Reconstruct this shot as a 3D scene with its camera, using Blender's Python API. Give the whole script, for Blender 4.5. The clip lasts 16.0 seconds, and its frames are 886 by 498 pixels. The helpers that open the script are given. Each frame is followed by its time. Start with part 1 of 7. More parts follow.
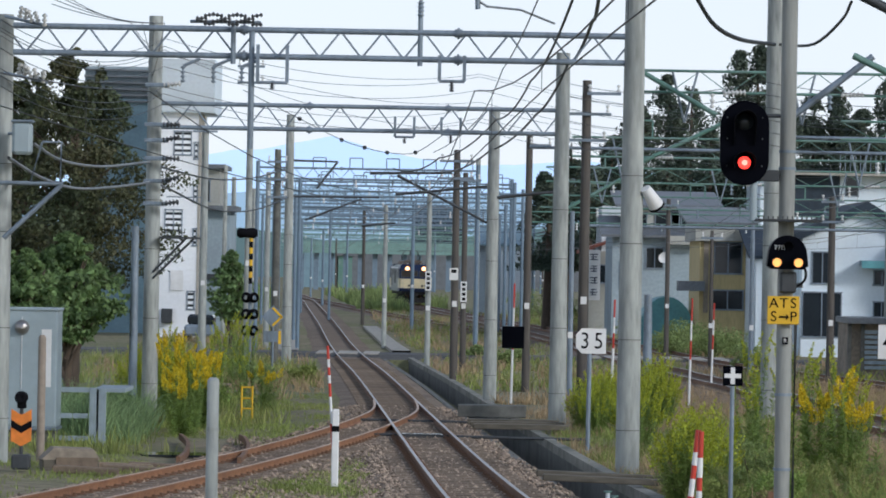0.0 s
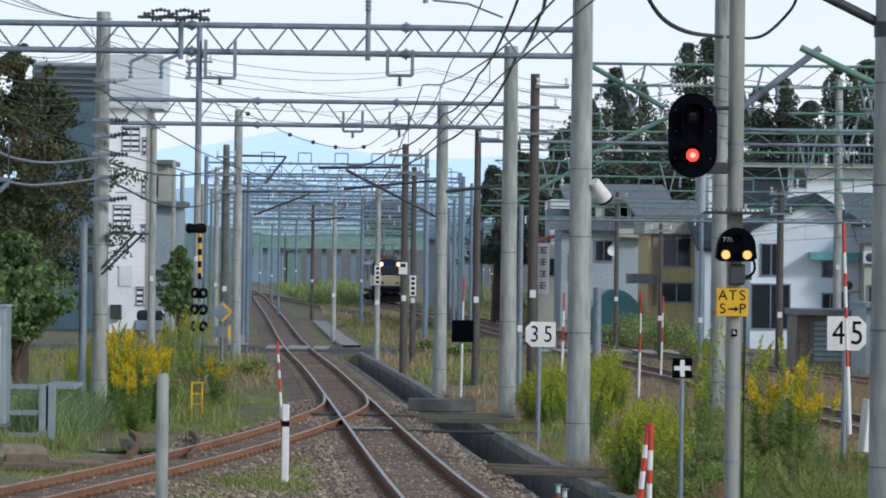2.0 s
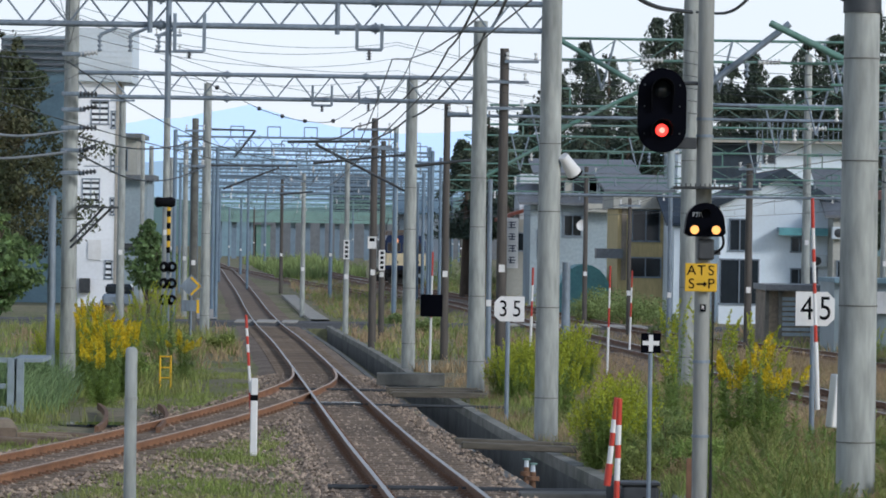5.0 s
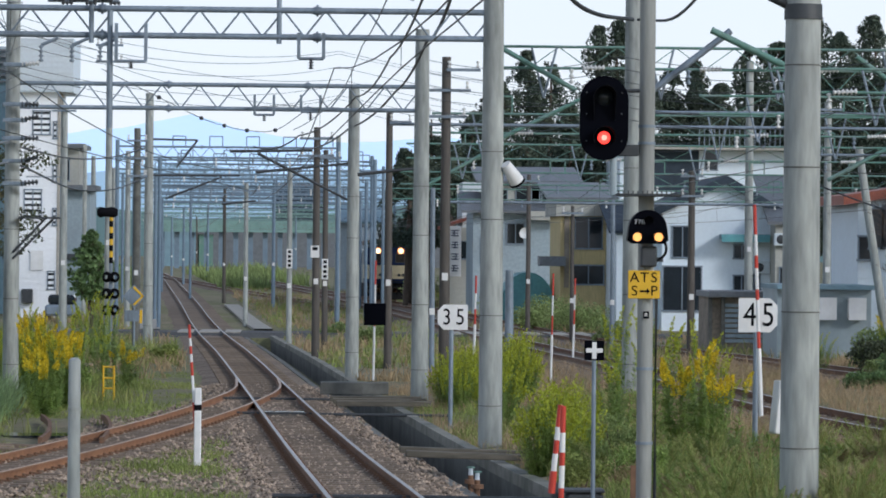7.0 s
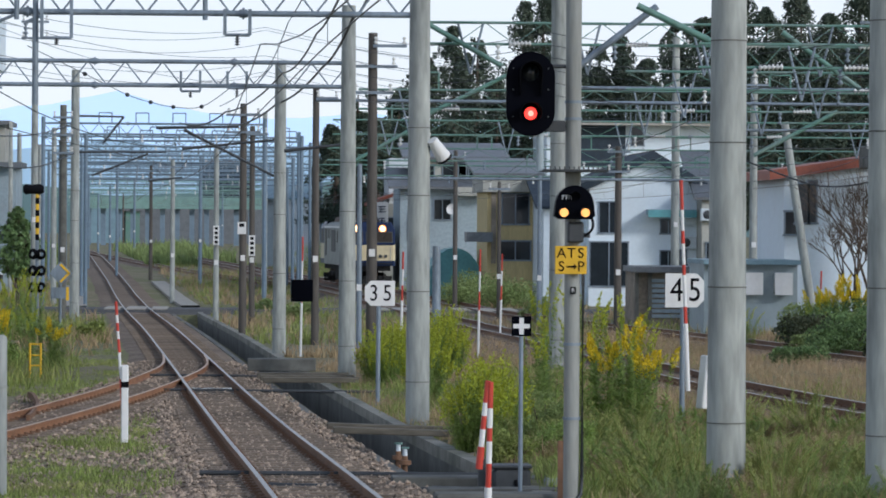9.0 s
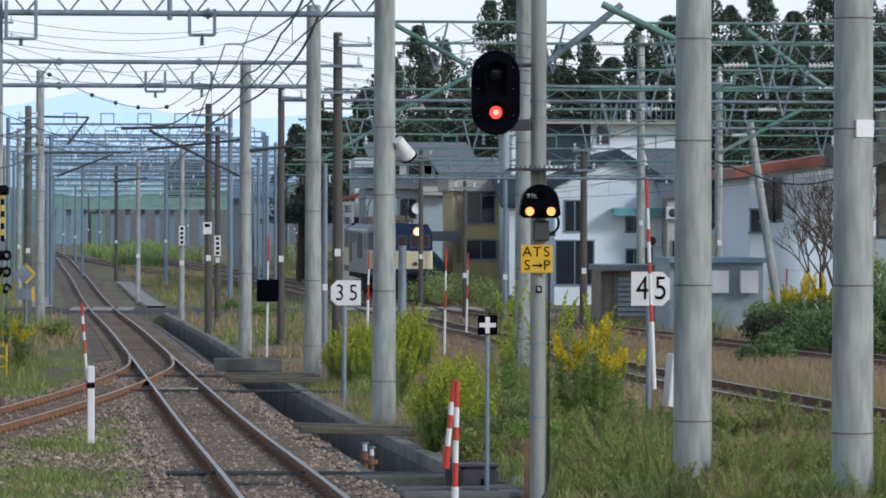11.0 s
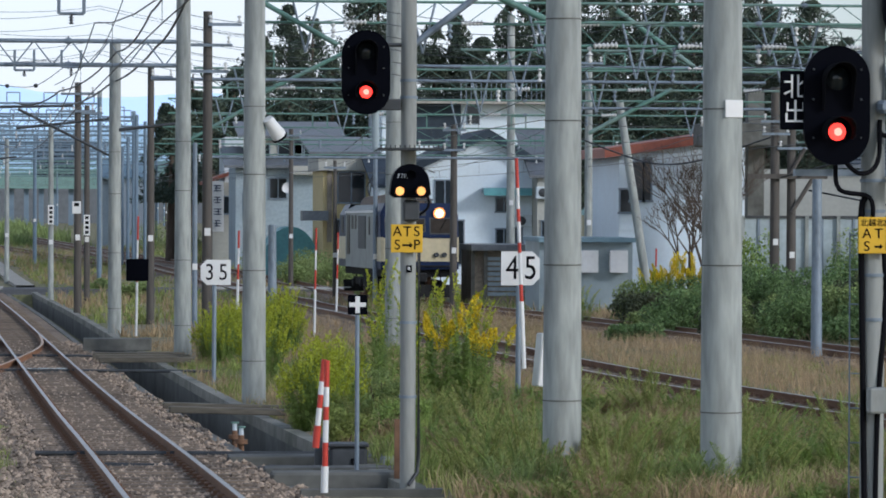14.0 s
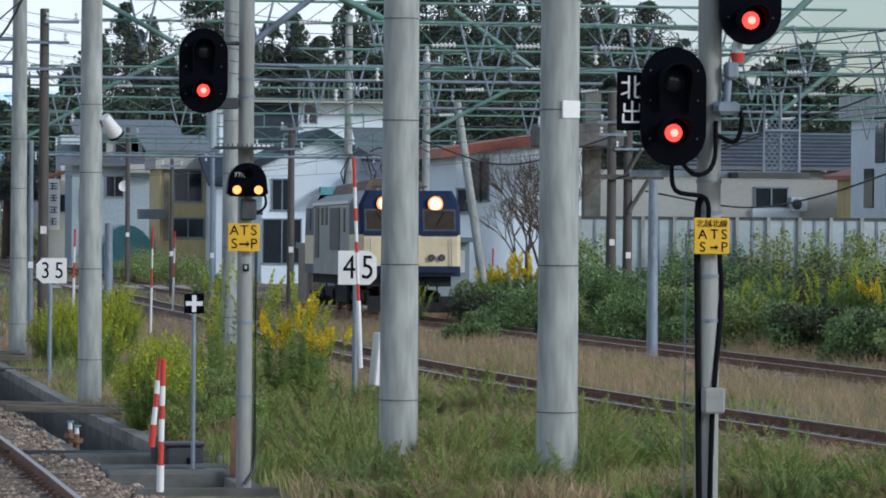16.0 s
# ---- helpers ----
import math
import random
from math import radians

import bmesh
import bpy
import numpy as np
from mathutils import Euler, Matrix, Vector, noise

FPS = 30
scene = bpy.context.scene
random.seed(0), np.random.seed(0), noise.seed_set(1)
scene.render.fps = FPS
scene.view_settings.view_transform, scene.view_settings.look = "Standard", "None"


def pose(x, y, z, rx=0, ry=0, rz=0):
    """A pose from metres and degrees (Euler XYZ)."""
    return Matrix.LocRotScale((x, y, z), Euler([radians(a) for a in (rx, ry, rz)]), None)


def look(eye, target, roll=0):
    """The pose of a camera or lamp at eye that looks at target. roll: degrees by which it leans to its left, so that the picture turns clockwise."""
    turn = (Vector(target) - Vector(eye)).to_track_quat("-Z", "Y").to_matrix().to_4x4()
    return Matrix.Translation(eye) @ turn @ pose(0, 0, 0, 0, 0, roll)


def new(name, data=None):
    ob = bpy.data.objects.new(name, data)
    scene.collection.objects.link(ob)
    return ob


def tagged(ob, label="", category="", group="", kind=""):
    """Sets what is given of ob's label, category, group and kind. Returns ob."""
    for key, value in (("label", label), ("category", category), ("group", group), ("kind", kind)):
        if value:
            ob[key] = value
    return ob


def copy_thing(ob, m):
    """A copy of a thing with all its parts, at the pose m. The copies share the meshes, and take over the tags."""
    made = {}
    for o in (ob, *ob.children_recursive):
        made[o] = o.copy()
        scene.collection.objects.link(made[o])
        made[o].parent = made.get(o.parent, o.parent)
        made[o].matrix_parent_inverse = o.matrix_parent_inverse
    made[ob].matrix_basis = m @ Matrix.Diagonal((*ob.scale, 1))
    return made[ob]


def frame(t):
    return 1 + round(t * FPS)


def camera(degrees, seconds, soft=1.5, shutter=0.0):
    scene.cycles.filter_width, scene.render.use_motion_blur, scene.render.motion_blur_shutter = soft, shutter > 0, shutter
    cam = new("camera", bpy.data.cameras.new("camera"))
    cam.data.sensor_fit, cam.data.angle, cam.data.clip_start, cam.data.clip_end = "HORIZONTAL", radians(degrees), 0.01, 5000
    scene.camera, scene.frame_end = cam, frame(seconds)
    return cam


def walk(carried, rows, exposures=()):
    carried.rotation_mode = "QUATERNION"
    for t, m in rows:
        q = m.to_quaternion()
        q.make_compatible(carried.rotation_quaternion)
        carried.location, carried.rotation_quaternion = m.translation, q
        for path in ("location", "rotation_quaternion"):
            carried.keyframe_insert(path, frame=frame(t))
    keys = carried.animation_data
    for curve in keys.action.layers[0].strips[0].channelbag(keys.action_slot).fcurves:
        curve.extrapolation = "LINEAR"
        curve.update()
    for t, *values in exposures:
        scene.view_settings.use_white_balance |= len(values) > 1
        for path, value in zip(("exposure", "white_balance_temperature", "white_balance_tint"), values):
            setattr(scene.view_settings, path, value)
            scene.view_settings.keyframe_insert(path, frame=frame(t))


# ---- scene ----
EYE = 2.8  # the eye above the near rails, on a platform; x right, y ahead, z up
FAR = 6500.0  # bearings u and rises v below are in 1/6500 of the distance ahead
cam = camera(13.76, 16.0, soft=1.8)
ROWS = [
    (0.0, 0.0, 0.256, 1.056),
    (0.5, -0.145, 0.385, 0.913),
    (1.0, -0.157, 0.27, 0.919),
    (1.5, -0.456, 0.379, 0.823),
    (2.0, -0.796, 0.176, 0.701),
    (2.5, -0.895, -0.068, 0.766),
    (3.0, -0.998, -0.212, 0.794),
    (3.5, -1.189, -0.208, 0.907),
    (6.0, -1.515, -0.222, 0.66),
    (6.5, -2.003, 0.003, 0.654),
    (7.0, -2.173, -0.074, 0.522),
    (7.5, -2.475, -0.193, 0.395),
    (8.0, -2.547, -0.257, 0.378),
    (8.5, -2.816, -0.376, 0.431),
    (9.0, -3.315, -0.439, 0.369),
    (11.5, -3.889, -0.445, 0.089),
    (12.0, -3.917, -0.412, -0.04),
    (12.5, -4.263, -0.498, 0.043),
    (13.0, -4.786, -0.616, 0.181),
    (13.5, -5.2, -0.725, 0.143),
    (14.0, -5.877, -0.761, 0.203),
    (14.5, -6.3, -0.763, 0.17),
    (15.0, -6.408, -0.8, 0.169),
    (15.5, -7.192, -0.698, 0.267),
    (16.0, -8.419, -0.756, 0.459),
]
walk(cam, [(t, pose(0, 0, EYE, 90 + pitch, 0, yaw) @ pose(0, 0, 0, 0, 0, roll)) for t, yaw, pitch, roll in ROWS], ((0, -0.13, 5870, 10), (9, -0.12, 5820, 10), (13, -0.1, 5800, 10), (16, -0.06, 5660, 9)))

# ---- light: a bright hazy afternoon, low soft sun from the right behind the camera
world = bpy.data.worlds.new("hazy_sky")
scene.world = world
world.use_nodes = True
wn, wl = world.node_tree.nodes, world.node_tree.links
sky = wn.new("ShaderNodeTexSky")
sky.sky_type, sky.sun_disc = "NISHITA", False
sky.sun_elevation, sky.sun_rotation = radians(24), radians(130)
sky.dust_density, sky.air_density, sky.ozone_density = 1.0, 1.0, 1.5
# thin bright cloud and haze, thickest low over the land
co, sep = wn.new("ShaderNodeTexCoord"), wn.new("ShaderNodeSeparateXYZ")
cloud, fade, cover = wn.new("ShaderNodeTexNoise"), wn.new("ShaderNodeMapRange"), wn.new("ShaderNodeMapRange")
cloud.inputs["Scale"].default_value, cloud.inputs["Detail"].default_value = 2.2, 6
wl.new(co.outputs["Generated"], sep.inputs[0]), wl.new(co.outputs["Generated"], cloud.inputs["Vector"])
fade.inputs[1].default_value, fade.inputs[2].default_value, fade.inputs[3].default_value, fade.inputs[4].default_value = 0.0, 0.55, 1.0, 0.2
cover.inputs[1].default_value, cover.inputs[2].default_value, cover.inputs[3].default_value, cover.inputs[4].default_value = 0.3, 0.7, 0.8, 1.0
wl.new(sep.outputs[2], fade.inputs[0]), wl.new(cloud.outputs["Fac"], cover.inputs[0])
both = wn.new("ShaderNodeMath")
both.operation = "MULTIPLY"
wl.new(fade.outputs[0], both.inputs[0]), wl.new(cover.outputs[0], both.inputs[1])
haze = wn.new("ShaderNodeMix")
haze.data_type = "RGBA"
haze.inputs[7].default_value = (9.5, 9.6, 9.8, 1)
thin = wn.new("ShaderNodeMapRange")  # the cloud thins out towards the right
thin.inputs[1].default_value, thin.inputs[2].default_value, thin.inputs[3].default_value, thin.inputs[4].default_value = 0.16, 0.245, 1.0, 0.06
wl.new(sep.outputs[0], thin.inputs[0])
all_three = wn.new("ShaderNodeMath")
all_three.operation = "MULTIPLY"
wl.new(both.outputs[0], all_three.inputs[0]), wl.new(thin.outputs[0], all_three.inputs[1])
wl.new(all_three.outputs[0], haze.inputs[0]), wl.new(sky.outputs["Color"], haze.inputs[6])
wn["Background"].inputs["Strength"].default_value = 0.118
wl.new(haze.outputs[2], wn["Background"].inputs["Color"])
sun = new("sun", bpy.data.lights.new("sun", "SUN"))
sun.data.energy, sun.data.angle, sun.data.color = 1.9, radians(10), (1.0, 0.95, 0.88)
sun.matrix_world = look((77, -64.6, 48), (0, 0, 0))
scene.view_settings.exposure = 0.0


# ---- materials
def mat(name, base, rough=0.7, metal=0.0, vary=0.25, scale=6.0, bump=0.15, second=None, second_scale=1.2, amount=0.5, island=0.0, stretch=(1, 1, 1), each=0.0):
    """Painted, weathered or grown surfaces: grain at one scale, stains at a larger one, fine relief."""
    m = bpy.data.materials.new(name)
    m.use_nodes = True
    n, l = m.node_tree.nodes, m.node_tree.links
    b = n["Principled BSDF"]
    b.inputs["Roughness"].default_value, b.inputs["Metallic"].default_value = rough, metal
    co = n.new("ShaderNodeTexCoord")
    mp = n.new("ShaderNodeMapping")
    mp.inputs["Scale"].default_value = stretch
    l.new(co.outputs["Object"], mp.inputs["Vector"])
    fine, wide = n.new("ShaderNodeTexNoise"), n.new("ShaderNodeTexNoise")
    fine.inputs["Scale"].default_value, fine.inputs["Detail"].default_value = scale, 5
    wide.inputs["Scale"].default_value, wide.inputs["Detail"].default_value = second_scale, 4
    l.new(mp.outputs["Vector"], fine.inputs["Vector"]), l.new(mp.outputs["Vector"], wide.inputs["Vector"])
    ramp = n.new("ShaderNodeValToRGB")
    ramp.color_ramp.elements[0].position, ramp.color_ramp.elements[1].position = 0.42, 0.68
    l.new(wide.outputs["Fac"], ramp.inputs["Fac"])
    mix = n.new("ShaderNodeMix")
    mix.data_type = "RGBA"
    sc = second or [c * 0.7 for c in base]
    mix.inputs[6].default_value, mix.inputs[7].default_value = (*base, 1), (*sc, 1)
    mul = n.new("ShaderNodeMath")
    mul.operation, mul.inputs[1].default_value = "MULTIPLY", amount
    l.new(ramp.outputs["Color"], mul.inputs[0]), l.new(mul.outputs[0], mix.inputs[0])
    hsv = n.new("ShaderNodeHueSaturation")
    l.new(mix.outputs[2], hsv.inputs["Color"])
    rng = n.new("ShaderNodeMapRange")
    rng.inputs[1].default_value, rng.inputs[2].default_value = 0.25, 0.75
    rng.inputs[3].default_value, rng.inputs[4].default_value = 1 - vary, 1 + vary
    l.new(fine.outputs["Fac"], rng.inputs[0])
    value = rng.outputs[0]
    if island or each:
        g = n.new("ShaderNodeNewGeometry" if island else "ShaderNodeObjectInfo")
        r2 = n.new("ShaderNodeMapRange")
        k = island or each
        r2.inputs[3].default_value, r2.inputs[4].default_value = 1 - k, 1 + k
        l.new(g.outputs["Random Per Island" if island else "Random"], r2.inputs[0])
        m2 = n.new("ShaderNodeMath")
        m2.operation = "MULTIPLY"
        l.new(value, m2.inputs[0]), l.new(r2.outputs[0], m2.inputs[1])
        value = m2.outputs[0]
    l.new(value, hsv.inputs["Value"])
    l.new(hsv.outputs["Color"], b.inputs["Base Color"])
    if bump:
        bp = n.new("ShaderNodeBump")
        bp.inputs["Strength"].default_value, bp.inputs["Distance"].default_value = bump, 0.02
        l.new(fine.outputs["Fac"], bp.inputs["Height"]), l.new(bp.outputs["Normal"], b.inputs["Normal"])
    return m


def glow(name, colour, strength):
    m = bpy.data.materials.new(name)
    m.use_nodes = True
    b = m.node_tree.nodes["Principled BSDF"]
    b.inputs["Base Color"].default_value = (*colour, 1)
    b.inputs["Emission Color"].default_value, b.inputs["Emission Strength"].default_value = (*colour, 1), strength
    return m


CONCRETE = mat("weathered_concrete", (0.375, 0.395, 0.37), 0.9, vary=0.28, scale=3.2, second=(0.23, 0.245, 0.235), second_scale=1.1, amount=0.85, stretch=(3.2, 3.2, 0.6))
CONCRETE_DARK = mat("dark_concrete", (0.15, 0.15, 0.135), 0.9, vary=0.25, scale=5, second=(0.075, 0.075, 0.065), second_scale=0.8, amount=0.85)
SLAB = mat("pale_concrete_slab", (0.4, 0.375, 0.33), 0.9, vary=0.18, second=(0.27, 0.26, 0.22))
KERB = mat("mossy_stained_kerb", (0.27, 0.26, 0.22), 0.9, vary=0.25, scale=5, second=(0.12, 0.125, 0.095), second_scale=0.9, amount=0.9)
STEEL = mat("galvanised_steel", (0.23, 0.28, 0.335), 0.5, 0.2, vary=0.18, scale=8, second=(0.14, 0.17, 0.195), amount=0.75, stretch=(1.5, 1.5, 0.6))
STEEL_DARK = mat("dark_steel", (0.07, 0.075, 0.08), 0.55, 0.4, vary=0.2)
GREEN_STEEL = mat("green_painted_steel", (0.115, 0.235, 0.19), 0.6, vary=0.2, scale=8, second=(0.2, 0.25, 0.24), amount=0.7)
WIRE = mat("dark_wire", (0.06, 0.065, 0.07), 0.5, 0.5, bump=0)
WIRE_PALE = mat("aluminium_wire", (0.3, 0.32, 0.34), 0.5, 0.4, scale=30, vary=0.4, bump=0)
PORCELAIN = mat("white_porcelain", (0.72, 0.72, 0.7), 0.2, vary=0.08)
WOOD_POLE = mat("brown_tarred_wood", (0.095, 0.085, 0.075), 0.85, vary=0.3, scale=10, second=(0.07, 0.06, 0.05), stretch=(1, 1, 0.1))
WOOD = mat("grey_weathered_wood", (0.29, 0.245, 0.19), 0.9, vary=0.3, scale=8, second=(0.12, 0.1, 0.08), stretch=(1, 1, 1))
TIMBER = mat("sleeper_wood", (0.2, 0.15, 0.105), 0.9, vary=0.3, scale=9, second=(0.1, 0.08, 0.065), each=0.25)
RUST = mat("rusty_rail_side", (0.21, 0.115, 0.065), 0.8, 0.1, vary=0.25, scale=12, second=(0.1, 0.055, 0.035))
RAIL_TOP = mat("worn_rail_head", (0.33, 0.31, 0.3), 0.32, 0.8, vary=0.15, bump=0)
RAIL_RUSTY = mat("rusty_rail_head", (0.5, 0.31, 0.18), 0.4, 0.35, vary=0.2)
BLACK = mat("black_enamel", (0.0025, 0.003, 0.006), 0.45, vary=0.2, scale=3, bump=0.03)
BLACK_MATT = mat("matt_black", (0.006, 0.006, 0.008), 0.85, vary=0.2)
WHITE = mat("white_paint", (0.78, 0.78, 0.77), 0.5, vary=0.05, second=(0.66, 0.65, 0.62), amount=0.5)
RED = mat("red_paint", (0.55, 0.05, 0.03), 0.45, vary=0.12)
YELLOW = mat("yellow_enamel", (0.8, 0.48, 0.02), 0.4, vary=0.06, bump=0.02)
ORANGE = mat("orange_paint", (0.75, 0.22, 0.03), 0.5)
GREY_PAINT = mat("grey_blue_cabinet_paint", (0.33, 0.4, 0.43), 0.45, vary=0.06, second=(0.27, 0.32, 0.34), amount=0.6)
GLASS_DARK = mat("dark_glass", (0.02, 0.025, 0.03), 0.08, vary=0.1, bump=0)
CREAM = mat("cream_paint", (0.66, 0.57, 0.36), 0.4, vary=0.07, second=(0.48, 0.41, 0.28))
NAVY = mat("navy_blue_paint", (0.018, 0.03, 0.075), 0.35, vary=0.12)
LOCO_GREY = mat("grey_loco_side", (0.29, 0.31, 0.29), 0.55, vary=0.1, second=(0.2, 0.2, 0.18))
UNDER = mat("grimy_underframe", (0.03, 0.03, 0.03), 0.8, vary=0.3)
LAMP_RED = glow("red_signal_light", (1.0, 0.045, 0.03), 2.8)
LAMP_CORE = glow("hot_lens_centre", (1.0, 0.42, 0.3), 1.6)
LAMP_AMBER = glow("amber_signal_light", (1.0, 0.45, 0.12), 1.7)
LAMP_HEAD = glow("warm_headlight", (1.0, 0.66, 0.34), 3.2)
# orange emission that stands in for the halo round a lit headlight
LAMP_HALO = glow("headlight_halo_glow", (1.0, 0.34, 0.09), 1.2)
SIDING_WHITE = mat("white_lap_siding", (0.74, 0.83, 0.9), 0.6, vary=0.04, second=(0.68, 0.75, 0.8), second_scale=0.4)
BRIGHT_SIDING = mat("bright_white_siding", (0.86, 0.88, 0.9), 0.5, vary=0.04, second=(0.78, 0.8, 0.82), second_scale=0.4)
PLASTER = mat("pale_plaster", (0.6, 0.66, 0.7), 0.85, vary=0.06, second=(0.5, 0.55, 0.57), second_scale=0.4)
BEIGE = mat("beige_plaster", (0.42, 0.42, 0.38), 0.85, vary=0.08, second=(0.31, 0.31, 0.28), second_scale=0.4)
TIMBER_YELLOW = mat("yellow_plywood", (0.56, 0.45, 0.22), 0.75, vary=0.15, stretch=(3, 3, 0.4))
GREY_WALL = mat("grey_mortar_wall", (0.32, 0.39, 0.43), 0.85, vary=0.12, second=(0.25, 0.29, 0.32), second_scale=0.4)
BLUE_ROOF = mat("slate_blue_sheet_roof", (0.032, 0.048, 0.068), 0.8, vary=0.15)
GREY_ROOF = mat("grey_sheet_roof", (0.15, 0.165, 0.18), 0.5, vary=0.2, second=(0.1, 0.1, 0.105))
RED_ROOF = mat("rusty_red_sheet_roof", (0.3, 0.09, 0.055), 0.55, vary=0.15)
PALE_ROOF = mat("pale_blue_sheet_roof", (0.2, 0.31, 0.37), 0.5, vary=0.1)
TEAL = mat("teal_sheeting", (0.12, 0.33, 0.36), 0.5, vary=0.15, second=(0.09, 0.24, 0.27))
ASPHALT = mat("asphalt", (0.085, 0.085, 0.085), 0.9, vary=0.2, second=(0.12, 0.115, 0.11))
BALLAST = mat("ballast", (0.22, 0.165, 0.115), 0.95, vary=0.45, scale=14, bump=0.8, second=(0.13, 0.09, 0.065), second_scale=0.5, amount=0.8)
STONES = mat("ballast_stones", (0.33, 0.255, 0.19), 0.9, vary=0.2, island=0.6)
BARK = mat("bark", (0.1, 0.075, 0.055), 0.9, vary=0.3, stretch=(1, 1, 0.3))
NEEDLES = mat("cedar_foliage", (0.06, 0.088, 0.062), 0.85, vary=0.25, scale=0.6, second=(0.095, 0.1, 0.06), second_scale=0.25, island=0.25, bump=0)
BROADLEAF = mat("dark_broad_leaves", (0.06, 0.08, 0.035), 0.7, vary=0.3, scale=1.2, second=(0.13, 0.09, 0.035), second_scale=0.5, island=0.4, bump=0)
BUSH = mat("bush_leaves", (0.18, 0.27, 0.1), 0.7, vary=0.3, scale=2, second=(0.05, 0.1, 0.035), island=0.4, bump=0)
WEED = mat("weed_stems_and_leaves", (0.24, 0.34, 0.085), 0.7, vary=0.3, scale=2, second=(0.33, 0.38, 0.1), island=0.35, bump=0)
FLOWER = mat("goldenrod_flowers", (0.74, 0.58, 0.025), 0.8, vary=0.2, second=(0.55, 0.5, 0.04), island=0.35, bump=0)
FLOWER_GREEN = mat("goldenrod_buds", (0.45, 0.48, 0.045), 0.8, vary=0.2, second=(0.3, 0.4, 0.05), island=0.3, bump=0)
GRASS = mat("green_grass", (0.27, 0.33, 0.085), 0.8, vary=0.35, scale=0.9, second=(0.4, 0.33, 0.15), second_scale=0.3, island=0.4, bump=0)
GRASS_DRY = mat("dry_grass", (0.47, 0.34, 0.2), 0.85, vary=0.25, scale=0.8, second=(0.34, 0.275, 0.14), second_scale=0.2, island=0.3, bump=0)
SAGE = mat("dusty_grey_green_leaves", (0.29, 0.36, 0.13), 0.8, vary=0.3, scale=1.2, second=(0.17, 0.23, 0.085), island=0.35, bump=0)
FEATHER = mat("feathery_olive_leaves", (0.38, 0.4, 0.13), 0.8, vary=0.3, scale=0.8, second=(0.46, 0.39, 0.19), second_scale=0.5, island=0.35, bump=0)
RUST_BRIGHT = mat("orange_rusty_rail_side", (0.34, 0.17, 0.085), 0.7, 0.1, vary=0.25, scale=9, second=(0.19, 0.09, 0.05))
POLE_WARM = mat("stained_signal_mast", (0.3, 0.31, 0.29), 0.8, vary=0.12, scale=9, second=(0.2, 0.205, 0.19), amount=0.8, stretch=(3, 3, 0.4))
PANEL_PALE = mat("pale_fence_panel", (0.4, 0.465, 0.49), 0.6, vary=0.12, second=(0.29, 0.34, 0.35), second_scale=0.7)
DARK_WOOD = mat("dark_grey_brown_timber", (0.13, 0.115, 0.09), 0.9, vary=0.35, scale=8, second=(0.07, 0.065, 0.05), stretch=(0.3, 2, 2))
GRASS_BLUE = mat("silver_grass", (0.27, 0.38, 0.17), 0.75, vary=0.2, scale=0.5, island=0.35, bump=0)
EARTH = mat("grassy_earth", (0.17, 0.165, 0.07), 0.95, vary=0.5, scale=5, bump=0.6, second=(0.25, 0.2, 0.135), second_scale=0.22, amount=0.9)
LOCO_GLASS = mat("sooty_cab_glass", (0.045, 0.036, 0.028), 0.35, vary=0.2, bump=0)
for dull in (LOCO_GLASS, BLACK, BLACK_MATT, NAVY, UNDER):
    dull.node_tree.nodes["Principled BSDF"].inputs["Specular IOR Level"].default_value = 0.12

BLACK.node_tree.nodes["Principled BSDF"].inputs["Specular IOR Level"].default_value = 0.03


def let_light_through(m, share=0.35):
    """Thin leaves pass some light on to their far side."""
    n, l = m.node_tree.nodes, m.node_tree.links
    b = n["Principled BSDF"]
    thin, mix = n.new("ShaderNodeBsdfTranslucent"), n.new("ShaderNodeMixShader")
    mix.inputs[0].default_value = share
    l.new(b.inputs["Base Color"].links[0].from_socket, thin.inputs["Color"])
    l.new(b.outputs[0], mix.inputs[1]), l.new(thin.outputs[0], mix.inputs[2])
    l.new(mix.outputs[0], n["Material Output"].inputs["Surface"])


for leafy in (FEATHER, WEED, SAGE, BUSH, GRASS, GRASS_DRY, GRASS_BLUE, FLOWER, FLOWER_GREEN):
    let_light_through(leafy)


